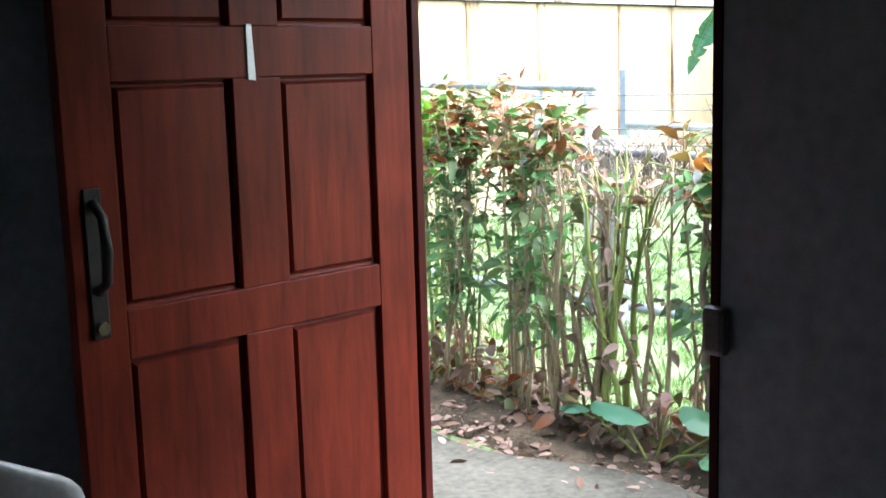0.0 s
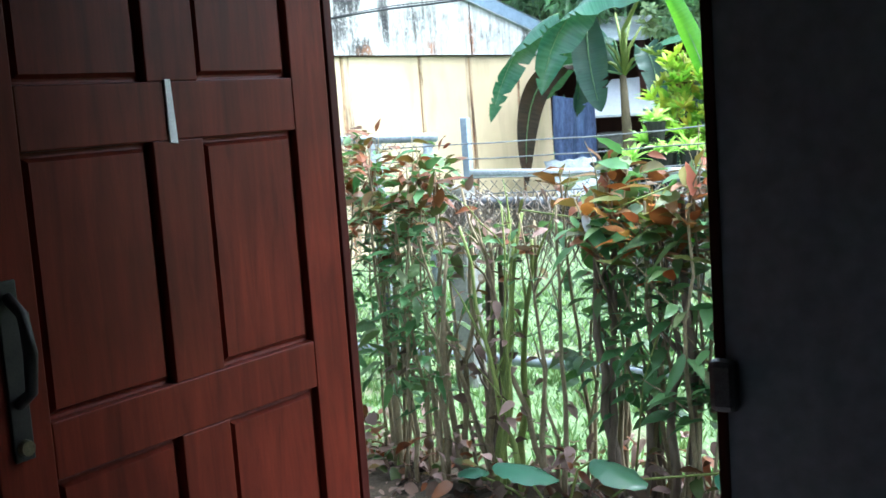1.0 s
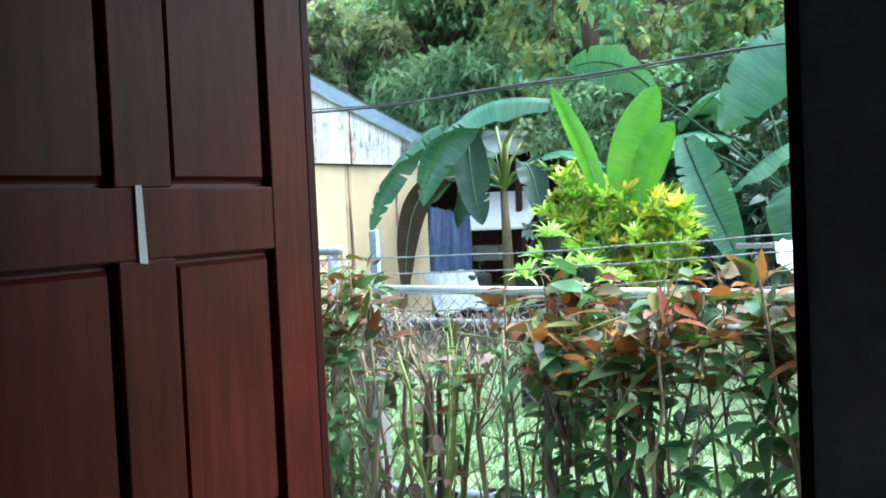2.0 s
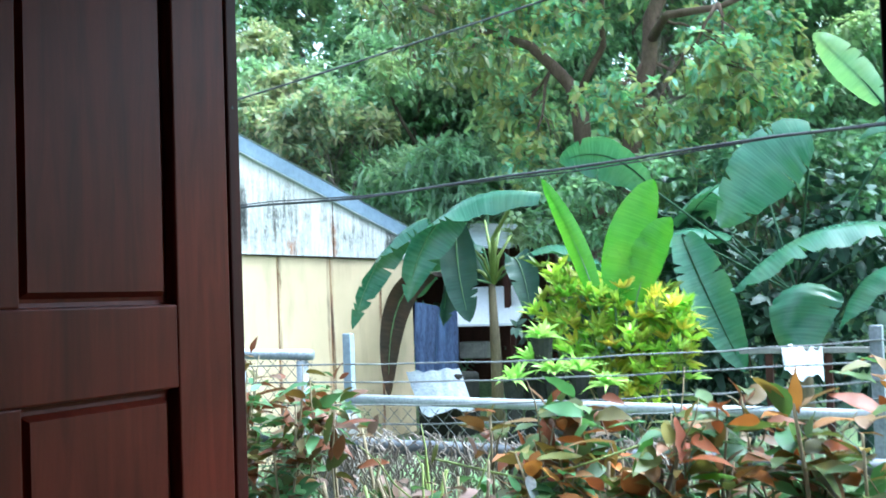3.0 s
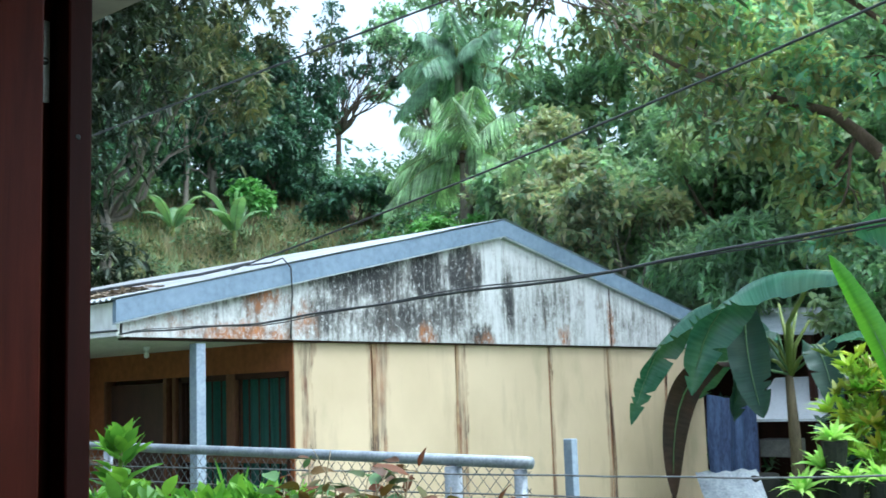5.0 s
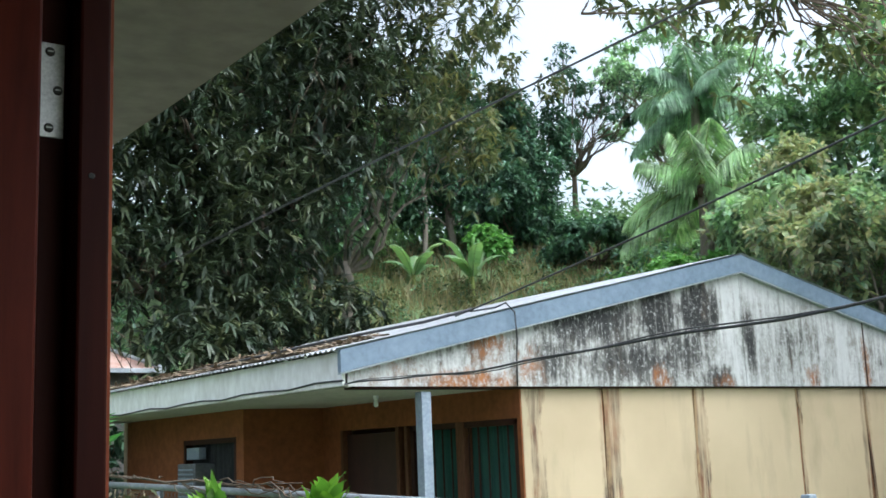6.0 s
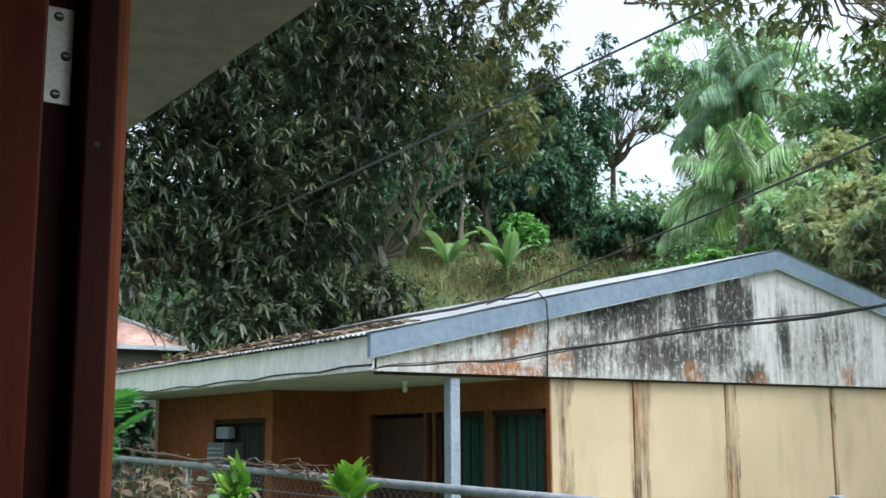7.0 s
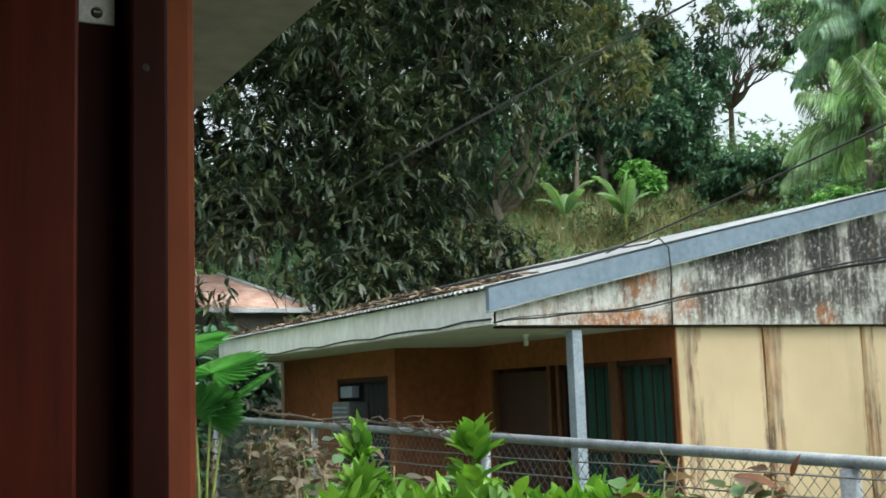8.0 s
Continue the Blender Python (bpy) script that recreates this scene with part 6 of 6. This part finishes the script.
for i, (x, y, z) in enumerate(((7.77, 3.34, 0.93), (7.84, 3.04, 0.99), (7.86, 2.85, 1.0), (7.9, 3.15, 1.25), (7.88, 2.64, 0.89), (7.91, 3.25, 1.07))):
    rng = np.random.default_rng(110 + i)
    t = thing("bromeliad", (x, y, -0.18), "pale green bromeliad rosette in a tall dark pot", "bromeliad", "bromeliads")
    n = 38
    w = unit(np.c_[rng.normal(size=(n, 2)), 0.6 + 1.4 * rng.random(n)])
    part("leaves", leaf_mesh("leaves", np.tile([x, y, z - 0.05], (n, 1)), w, 0.24 * (0.7 + 0.5 * rng.random(n)), 0.036, 0.35, i, fine=True), L_PALELIME, t)
    part("pot", Geo().tube([(x, y, -0.22), (x, y, z - 0.24), (x, y, z - 0.05)], [0.075, 0.06, 0.085], 12), M_POT, t)

shrub("fresh_shrub", "fresh green leafy shrub on the hill bank", 19.0, 23.22, 5, [(19.0, 23.22, 7.02, 0.45, 0.5, 0.35), (19.0, 22.77, 6.72, 0.4, 0.35, 0.3)], L_BUSH, 260, 7, 0.17, 0.08, 265)

# hedge: separate plants along the walk
def hedge_plant(label, x, y, top, n, seed, low=None, low_from=0.3, low_n=16, high=None, high_n=12, leaf=0.11, wide=0.5, r=0.009, stem_mat=None, sx=0.16, sy=0.22, name="hedge_plant"):
    """Upright stems from one stool; leaves along the stems and a tuft of younger ones at each tip."""
    rnd, rng = random.Random(seed), np.random.default_rng(seed)
    zb = float(ground_z(x, y))
    t = thing(name, (x, y, zb), label, "shrub", "hedge")
    lp, lw, hp, hw = [], [], [], []
    for _ in range(n):
        h = top * rnd.uniform(0.82, 1.06)
        foot = (x + rnd.uniform(-0.06, 0.06), y + rnd.uniform(-0.12, 0.12), zb - 0.04)
        tip = (x + rnd.uniform(-sx, sx), y + rnd.uniform(-sy, sy), h)
        g, rr = Geo(), r * rnd.uniform(0.6, 1.5)
        pts = limb(g, foot, tip, rr, rr * 0.35, rnd, 0.013, 8, 6)
        for _ in range(3):
            q = pts[rnd.randint(3, 7)]
            limb(g, tuple(q), tuple(q + Vector((rnd.uniform(-0.12, 0.12), rnd.uniform(-0.16, 0.16), rnd.uniform(0.12, 0.32)))), rr * 0.45, 0.0015, rnd, 0.03, 4, 4)
        part("stem", g, stem_mat or M_STEM, t, smooth=True)
        arr = np.array([p[:] for p in pts])
        for count, lo, P, W, up in ((low_n, low_from, lp, lw, 0.1), (high_n, 0.84, hp, hw, 0.5)):
            u = lo + (1.0 - lo) * rng.random(count)
            q = np.stack([np.interp(u * 8, np.arange(9), arr[:, k]) for k in range(3)], 1)
            w = unit(np.c_[rng.normal(size=(count, 2)), up + 0.35 * rng.normal(size=count)])
            P.append(q + w * 0.05 * rng.random((count, 1)) + 0.02 * rng.normal(size=q.shape)), W.append(w)
    for P, W, mat, nm in ((lp, lw, low, "foliage"), (hp, hw, high, "young_leaves")):
        if mat:
            P, W = np.concatenate(P), np.concatenate(W)
            L = leaf * (0.55 + 0.75 * rng.random(len(P)))
            part(nm, leaf_mesh(nm, P, W, L, wide * L, 0.2, seed, fine=True), mat, t)
    return t


for i in range(9):
    hedge_plant("leafy hedge plant with coppery young leaves", 2.86 + 0.16 * (i % 3), -0.75 + 0.26 * i, 1.24 - 0.05 * (i % 2) - (0.09 if i > 6 else 0), 6, 120 + i, L_HEDGE, 0.36, 23, L_RED if i % 3 == 2 else L_COPPER, 14, 0.13, 0.40, 0.010)
for i, (x, y, top, mat) in enumerate(((2.92, 1.5, 1.0, M_STEM), (2.86, 1.62, 1.02, M_GREENSTEM), (2.95, 1.78, 1.05, M_STEM), (2.88, 1.95, 1.0, M_STEM))):
    hedge_plant("half-bare hedge plant with woody stems and dry leaves", x, y, top, 4, 150 + i, M_DRY, 0.25, 8, L_HEDGE if i % 2 else M_DRY, 4, 0.07, 0.5, 0.013, mat, 0.14, 0.2)
for i, (x, y, top, mat) in enumerate(((2.95, 1.68, 0.96, M_BARK), (2.96, 1.57, 0.9, M_GREENSTEM), (2.95, 1.2, 1.0, M_BARK), (2.97, 0.98, 1.05, M_BARK), (2.93, 0.9, 1.05, M_BARK), (2.95, 1.92, 0.98, M_STEM), (2.98, 2.25, 1.02, M_STEM))):
    hedge_plant("old hedge plant with thick woody stems", x, y, top, 1 + (mat is M_BARK), 190 + i, L_HEDGE, 0.6, 5, L_RED, 4, 0.13, 0.45, 0.021, mat, 0.07, 0.09)
for i in range(6):
    hedge_plant("slender hedge plant with reddish tips on pale stems", 2.9 + 0.13 * (i % 3), 2.05 + 0.16 * i, 1.29, 5, 170 + i, L_HEDGE, 0.3, 34, L_RED, 18, 0.10, 0.38, 0.008, M_STEM)
for i, (x, y, top) in enumerate(((3.6, 6.2, 1.25), (3.75, 7.0, 1.3), (3.6, 5.6, 1.2), (3.8, 7.8, 1.3), (3.45, 5.0, 1.15), (3.7, 8.6, 1.35))):
    hedge_plant("dull brownish hedge plant by the fence", x, y, top, 9, 220 + i, L_DULL if i % 2 else L_HEDGE, 0.4, 26, L_DULL, 9, 0.1, 0.52, 0.009, None, 0.35, 0.5)
for i, (x, y, z) in enumerate(((3.02, 4.66, 1.48), (3.00, 5.10, 1.13), (3.15, 5.30, 1.15), (2.93, 4.47, 1.32), (2.93, 4.15, 1.24), (3.11, 4.28, 1.24), (2.92, 3.82, 1.23), (3.22, 4.05, 1.5), (3.18, 3.91, 1.28), (3.21, 3.77, 1.24), (3.39, 3.90, 1.22), (3.30, 3.60, 1.26), (3.49, 3.71, 1.26),
                                (3.45, 3.49, 1.25), (3.57, 3.53, 1.23), (3.51, 3.33, 1.21), (2.99, 3.55, 1.23), (3.08, 3.38, 1.21), (3.23, 3.28, 1.20), (2.81, 3.87, 1.19), (2.79, 4.32, 1.23), (3.30, 4.40, 1.23), (3.10, 4.60, 1.25), (3.05, 3.08, 1.17), (3.20, 3.14, 1.20), (3.35, 3.08, 1.19), (2.98, 3.22, 1.15), (3.15, 3.00, 1.15))):
    rng = np.random.default_rng(200 + i)
    t = thing("green_shrub", (x, y, -0.18), "bright green shrub with fresh oblong leaves", "shrub", "green shrubs")
    g = Geo()
    limb(g, (x, y, -0.2), (x, y, z - 0.12), 0.013, 0.009, random.Random(i), 0.01, 6, 7)
    part("stem", g, M_GREENSTEM, t, smooth=True)
    P, W = [], []
    for k, (zz, cnt, up) in enumerate(((z - 0.09, 14, 1.6), (z - 0.14, 14, 0.8), (z - 0.24, 13, 0.4), (z - 0.36, 10, 0.2))):
        a = rng.uniform(0, 6.28, cnt)
        W.append(unit(np.c_[np.cos(a), np.sin(a), up + 0.3 * rng.random(cnt)]))
        P.append(np.tile([x, y, zz], (cnt, 1)) + 0.02 * rng.normal(size=(cnt, 3)))
    P, W = np.concatenate(P), np.concatenate(W)
    part("foliage", leaf_mesh("foliage", P, W, 0.135 * (0.7 + 0.5 * rng.random(len(P))), 0.052, 0.05, 200 + i, fine=True), L_LIME, t)


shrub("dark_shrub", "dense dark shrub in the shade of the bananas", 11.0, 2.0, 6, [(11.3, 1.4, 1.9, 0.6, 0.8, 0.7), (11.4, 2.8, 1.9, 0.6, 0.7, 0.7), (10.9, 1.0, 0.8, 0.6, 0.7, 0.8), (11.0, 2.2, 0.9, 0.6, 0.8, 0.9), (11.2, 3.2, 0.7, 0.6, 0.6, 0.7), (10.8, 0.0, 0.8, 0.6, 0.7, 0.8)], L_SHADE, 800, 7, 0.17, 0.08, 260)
shrub("dark_shrub", "dense leafy shrub beside the house end", 4.5, 13.0, 6, [(4.2, 12.9, 1.0, 0.6, 0.4, 0.8), (4.75, 13.1, 1.2, 0.4, 0.4, 0.8), (3.7, 12.8, 0.9, 0.5, 0.4, 0.8), (4.3, 13.0, 1.9, 0.5, 0.4, 0.5)], L_DARK, 420, 7, 0.15, 0.06, 263)
shrub("dark_shrub", "dense dark shrub behind the fence corner", 4.6, 13.9, 7, [(4.3, 13.8, 1.3, 0.6, 0.5, 0.9), (5.0, 13.9, 1.5, 0.6, 0.5, 0.9), (4.7, 13.9, 2.4, 0.5, 0.4, 0.4), (3.6, 13.6, 1.2, 0.6, 0.5, 0.9)], L_DARK, 420, 7, 0.16, 0.07, 262)
shrub("dark_shrub", "dense leafy shrub between the two houses", 5.7, 14.1, 6, [(5.7, 14.1, 1.2, 0.6, 0.3, 0.8), (5.9, 14.1, 2.0, 0.5, 0.3, 0.4), (5.2, 14.1, 1.6, 0.5, 0.3, 0.8)], L_DARK, 420, 7, 0.14, 0.055, 264)
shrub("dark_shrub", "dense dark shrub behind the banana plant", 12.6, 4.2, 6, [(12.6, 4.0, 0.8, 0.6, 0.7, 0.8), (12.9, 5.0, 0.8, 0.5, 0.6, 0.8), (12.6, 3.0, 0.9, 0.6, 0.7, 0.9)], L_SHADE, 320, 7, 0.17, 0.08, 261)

# soil bed and leaf litter under the hedge
def litter():
    rng = np.random.default_rng(300)
    n = 4200
    x = 2.55 + 0.28 * rng.normal(size=n) + 0.2
    y = rng.uniform(-2, 6, n)
    w = np.c_[rng.normal(size=(n, 2)), 0.25 * rng.random(n)]
    L = 0.025 + 0.06 * rng.random(n)
    solid("leaf_litter", leaf_mesh("leaf_litter", np.c_[x, y, ground_z(x, y) + 0.035 + 0.02 * rng.random(n)], w, L, L * 0.5, 0.1, 301), M_DRY, "dry fallen leaves along the hedge", "leaf litter", "stuff")
    ys = np.arange(-4, 9.01, 0.12)
    lo = 2.40 + 0.06 * np.sin(3 * ys) + 0.03 * rng.normal(size=len(ys))
    hi = 3.35 + 0.12 * np.sin(1.7 * ys + 1) + 0.04 * rng.normal(size=len(ys))
    v, n = [], len(ys)
    for k in range(5):
        u = k / 4
        xx = lo + (hi - lo) * u
        v += list(zip(xx, ys, -0.155 + 0.04 * math.sin(math.pi * u) + 0.012 * rng.normal(size=n) - (0.06 if k in (0, 4) else 0)))
    f = [(k * n + i, (k + 1) * n + i, (k + 1) * n + i + 1, k * n + i + 1) for k in range(4) for i in range(n - 1)]
    soil = grainy("dark_soil", (0.035, 0.026, 0.018), (0.10, 0.075, 0.05), 9, 0.95, 0, 0.7, dist=0.02)
    solid("soil_bed", Geo().add(v, f), soil, "dark soil bed under the hedge", "soil", "structure", smooth=True)


litter()


def bed_weeds():
    """Low weeds and dead leaves tangled at the foot of the hedge."""
    rng = np.random.default_rng(310)
    for name, label, mat, n, L in (("bed_weeds", "low dark weeds at the foot of the hedge", L_RED, 900, 0.08), ("dead_leaves", "dead brown leaves caught in the hedge foot", M_DRY, 900, 0.09)):
        y = rng.uniform(-0.8, 4.6, n)
        x = 2.72 + 0.5 * rng.random(n) + 0.08 * np.sin(3 * y)
        z = ground_z(x, y) + 0.04 + 0.26 * rng.random(n) ** 2.2
        w = np.c_[rng.normal(size=(n, 2)), rng.normal(size=n) * 0.6]
        ln = L * (0.6 + 0.8 * rng.random(n))
        solid(name, leaf_mesh(name, np.c_[x, y, z], w, ln, ln * 0.5, 0.3, 311, fine=True), mat, label, "weeds", "stuff")


bed_weeds()


# ---------------- small plants and clutter ----------------
vine = thing("creeping_vine", (2.95, 1.2, -0.15), "creeping vine with scattered bright leaves in the hedge", "vine")
part("stem", Geo().tube([(2.9, 1.1, -0.15), (2.85, 1.0, 0.4), (2.95, 0.85, 0.9), (2.92, 0.9, 1.1), (2.95, 1.24, 0.98), (3.3, 1.74, 0.98)], 0.004, 5), M_GREENSTEM, vine, smooth=True)
for i, (p, w, L, mat) in enumerate((((2.92, 0.874, 1.13), (-0.3, 0.2, -0.6), 0.13, L_HELI), ((3.02, 0.86, 0.95), (-0.2, -0.1, -0.7), 0.08, L_HELI), ((2.92, 1.24, 1.0), (-0.2, -0.35, -0.5), 0.13, M_GALVWHITE), ((3.31, 1.74, 1.03), (-0.2, 0.1, -0.6), 0.07, L_COPPER),
                                   ((2.88, 1.02, 0.82), (-0.3, 0.5, 0.1), 0.15, L_COPPER), ((2.86, 0.72, 0.84), (-0.3, 0.5, 0.12), 0.16, L_COPPER), ((2.9, 1.85, 0.62), (-0.4, 0.3, -0.3), 0.11, L_HELI), ((2.95, 1.95, 0.78), (-0.4, 0.3, 0.1), 0.07, L_HELI), ((2.9, 0.75, 1.02), (-0.3, -0.6, 0.05), 0.15, L_HELI))):
    P0 = Vector(p)
    W0 = Vector(w).normalized()
    g, mid = blade(P0, P0 + W0 * L * 0.5 + Vector((0, 0, 0.02)), P0 + W0 * L, L * 0.42, 500 + i, None, 10)
    part("leaf", g, mat, vine, smooth=True)

taro = thing("taro_plant", (2.72, 1.3, -0.15), "low taro plant with wide blue-green leaves", "taro")
for i, (b, tip, w) in enumerate((((2.68, 1.55, 0.07), (2.62, 1.25, 0.05), 0.16), ((2.72, 1.15, 0.12), (2.66, 0.92, 0.06), 0.17), ((2.66, 1.0, -0.02), (2.55, 0.85, -0.03), 0.14), ((2.75, 1.75, 0.0), (2.65, 1.6, 0.02), 0.12), ((2.8, 0.7, 0.1), (2.7, 0.5, 0.08), 0.16))):
    a, c = Vector(b), Vector(tip)
    g, mid = blade(a, (a + c) / 2 + Vector((0, 0, 0.03)), c, w, 520 + i, None, 12)
    lf = part("leaf", g, L_BANANA, taro, smooth=True)
    part("stalk", Geo().tube([(2.72, 1.3, -0.17), ((2.72 + a.x) / 2, (1.3 + a.y) / 2, a.z - 0.05), tuple(a)], 0.005, 5), M_GREENSTEM, lf)

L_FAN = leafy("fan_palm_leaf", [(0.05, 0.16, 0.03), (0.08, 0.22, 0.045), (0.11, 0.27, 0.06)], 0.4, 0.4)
fan = thing("fan_palm", (3.3, 8.0, -0.18), "fan palm with pleated green leaves beside the fence", "palm")
for i, (cx, cy, cz, az, tilt, R) in enumerate(((3.36, 7.95, 1.80, -1.0, 1.1, 0.42), (3.5, 8.1, 1.6, -0.4, 0.9, 0.42), (3.25, 8.0, 1.52, -1.8, 0.8, 0.4), (3.3, 8.3, 2.02, -0.9, 1.2, 0.32))):
    v, f, n = [(cx, cy, cz)], [], 44
    ax = Vector((math.cos(az), math.sin(az), 0))
    up = Vector((0, 0, 1)) * math.cos(tilt) + ax * math.sin(tilt)
    sd = up.cross(ax).normalized()
    for k in range(n + 1):
        a = -2.3 + 4.6 * k / n
        rr = R * (1 if k % 2 else 0.86) * (0.86 + 0.14 * math.cos(a))
        d = up * math.cos(a) + sd * math.sin(a)
        q = Vector((cx, cy, cz)) + d * rr + ax * (0.03 if k % 2 else -0.03) - Vector((0, 0, 0.12 * rr))
        v.append(tuple(q))
    f = [(0, k, k + 1) for k in range(1, n + 1)]
    lf = part("leaf", Geo().add(v, f), L_FAN, fan)
    part("stalk", Geo().tube([(3.3, 8.0, -0.2), (3.3 + (cx - 3.3) * 0.4, 8.0 + (cy - 8.0) * 0.4, cz * 0.6), (cx, cy, cz)], [0.014, 0.011, 0.008], 6), M_GREENSTEM, lf, smooth=True)


def roof_litter():
    rng = np.random.default_rng(330)
    n = 7000
    y = 7.4 + 5.8 * rng.random(n) ** 0.75
    x = EAVE_X + 2.4 * rng.random(n) ** 1.8 * (0.25 + 0.75 * (y - 7.2) / 6)
    z = RIDGE_Z - SLOPE * (RIDGE_X - x) + 0.035
    w = np.c_[rng.normal(size=(n, 2)), 0.15 * rng.random(n)]
    solid("roof_litter", leaf_mesh("roof_litter", np.c_[x, y, z], w, 0.06 + 0.06 * rng.random(n), 0.035, 0.1, 331), L_ROOFLITTER, "brown fallen leaves lying on the sheet roof", "leaf litter", "stuff")


roof_litter()

# yard things beyond the end of the yellow house


def draped(name, label, cat, corners, mat, rows=12, cols=18, wave=0.05, seed=1):
    """A hanging cloth with folds, a few millimetres thick."""
    A, B, C, D = (Vector(c) for c in corners)
    nrm = (B - A).cross(D - A).normalized()
    v, f = [], []
    for s in (0, 0.006):
        for i in range(rows + 1):
            for j in range(cols + 1):
                u, w = j / cols, i / rows
                p = A.lerp(B, u).lerp(D.lerp(C, u), w)
                v.append(tuple(p + nrm * (s + wave * math.sin(9 * u + seed + 2 * w) * (0.3 + 0.7 * w) + wave * 0.4 * math.sin(23 * u + 4 * w))))
    m = (rows + 1) * (cols + 1)
    for i in range(rows):
        for j in range(cols):
            a = i * (cols + 1) + j
            f += [(a, a + 1, a + cols + 2, a + cols + 1), (m + a, m + a + cols + 1, m + a + cols + 2, m + a + 1)]
    solid(name, Geo().add(v, f), mat, label, cat, smooth=True)


draped("tarpaulin", "blue tarpaulin hung at the end of the house", "tarpaulin", ((13.35, 7.1, 1.5), (14.05, 6.85, 1.36), (14.05, 6.85, 0.1), (13.35, 7.1, 0.1)), M_BLUE)
draped("white_sheet", "grey-white sheet laid in the yard", "sheet", ((11.9, 6.5, 0.66), (12.5, 6.08, 0.66), (12.2, 5.72, 0.2), (11.5, 6.1, 0.2)), M_GREYSHEET, wave=0.04, seed=4)
# made-up near-black box that fills the dark region by the sheet
solid("dark_box", Geo().box(12.35, 12.95, 6.0, 6.6, -0.2, 0.6, 0.05), M_POT, "plain dark box added beside the sheet to fill a dark region", "crate")
shed = thing("shed", (15.6, 7.4, -0.18), "low dark open shed with a pale sheet roof", "shed")
def sloping_sheet(corners, thick=0.03):
    """A flat roofing sheet by its four upper corners."""
    v = [tuple(c) for c in corners] + [(c[0], c[1], c[2] - thick) for c in corners]
    return Geo().add(v, [(0, 1, 2, 3), (7, 6, 5, 4), (0, 4, 5, 1), (1, 5, 6, 2), (2, 6, 7, 3), (3, 7, 4, 0)])


part("roof", sloping_sheet(((14.4, 6.15, 2.22), (16.6, 6.15, 2.62), (16.6, 8.9, 2.82), (14.4, 8.9, 2.42))), M_SHEET, shed)
part("lean_to_roof", sloping_sheet(((14.1, 5.98, 1.16), (15.0, 5.98, 1.68), (15.0, 7.0, 1.68), (14.1, 7.0, 1.16))), M_WHITE, shed, "clean white sheet sloping over the front of the shed")
part("wall", Geo().box(14.5, 16.5, 8.7, 8.8, -0.3, 2.38), M_DARKWOOD, shed)
part("wall", Geo().box(16.4, 16.5, 6.4, 8.7, -0.3, 2.55), M_DARKWOOD, shed)
for x, y, z in ((14.5, 6.25, 2.2), (14.5, 8.6, 2.38), (16.3, 6.25, 2.54)):
    part("post", Geo().box(x - 0.04, x + 0.04, y - 0.04, y + 0.04, -0.3, z, 0.005), M_DARKWOOD, shed)
for y in (6.05, 6.92):
    part("post", Geo().box(14.16, 14.22, y - 0.03, y + 0.03, -0.3, 1.15, 0.005), M_DARKWOOD, shed)
part("bench", Geo().box(14.25, 14.7, 6.5, 7.0, 0.68, 0.9, 0.01), M_CONCRETE, shed, "weathered grey bench board")
draped("white_cloth", "crumpled white cloth over a low frame", "cloth", ((8.0, 1.40, 1.12), (8.05, 1.14, 1.10), (7.82, 1.10, 0.90), (7.72, 1.34, 0.94)), M_SHEET, wave=0.03, seed=2)
cf = thing("cloth_frame", (8.0, 1.3, -0.18), "low wooden frame holding a cloth", "frame")
for y in (1.1, 1.5):
    part("post", Geo().box(8.03, 8.08, y - 0.025, y + 0.025, -0.3, 1.1, 0.004), M_DARKWOOD, cf)
part("bar", Geo().box(8.02, 8.09, 0.4, 1.7, 1.06, 1.1, 0.004), M_CONCRETE, cf)

far_house = thing("far_house", (5.35, 16.4, -0.2), "small white house with a red tile roof behind", "house")
part("wall", Geo().box(4.3, 6.4, 14.9, 18.0, -0.3, 2.85), M_CONCRETE, far_house)
v = [(3.95, 14.6, 2.8), (6.75, 14.6, 2.8), (6.75, 18.0, 2.8), (3.95, 18.0, 2.8), (4.3, 16.3, 3.44), (5.9, 16.3, 3.44)]
part("roof", Geo().add(v, [(0, 1, 5, 4), (1, 2, 5), (2, 3, 4, 5), (3, 0, 4), (0, 3, 2, 1)]), M_TERRA, far_house)
part("hip_trim", Geo().tube([(6.77, 14.58, 2.81), (5.9, 16.3, 3.45)], 0.03, 8), M_SHEET, far_house, "weathered white hip trim")
part("eave_trim", Geo().box(3.93, 6.77, 14.56, 14.598, 2.75, 2.81, 0.004), M_SHEET, far_house, "weathered white eave board")
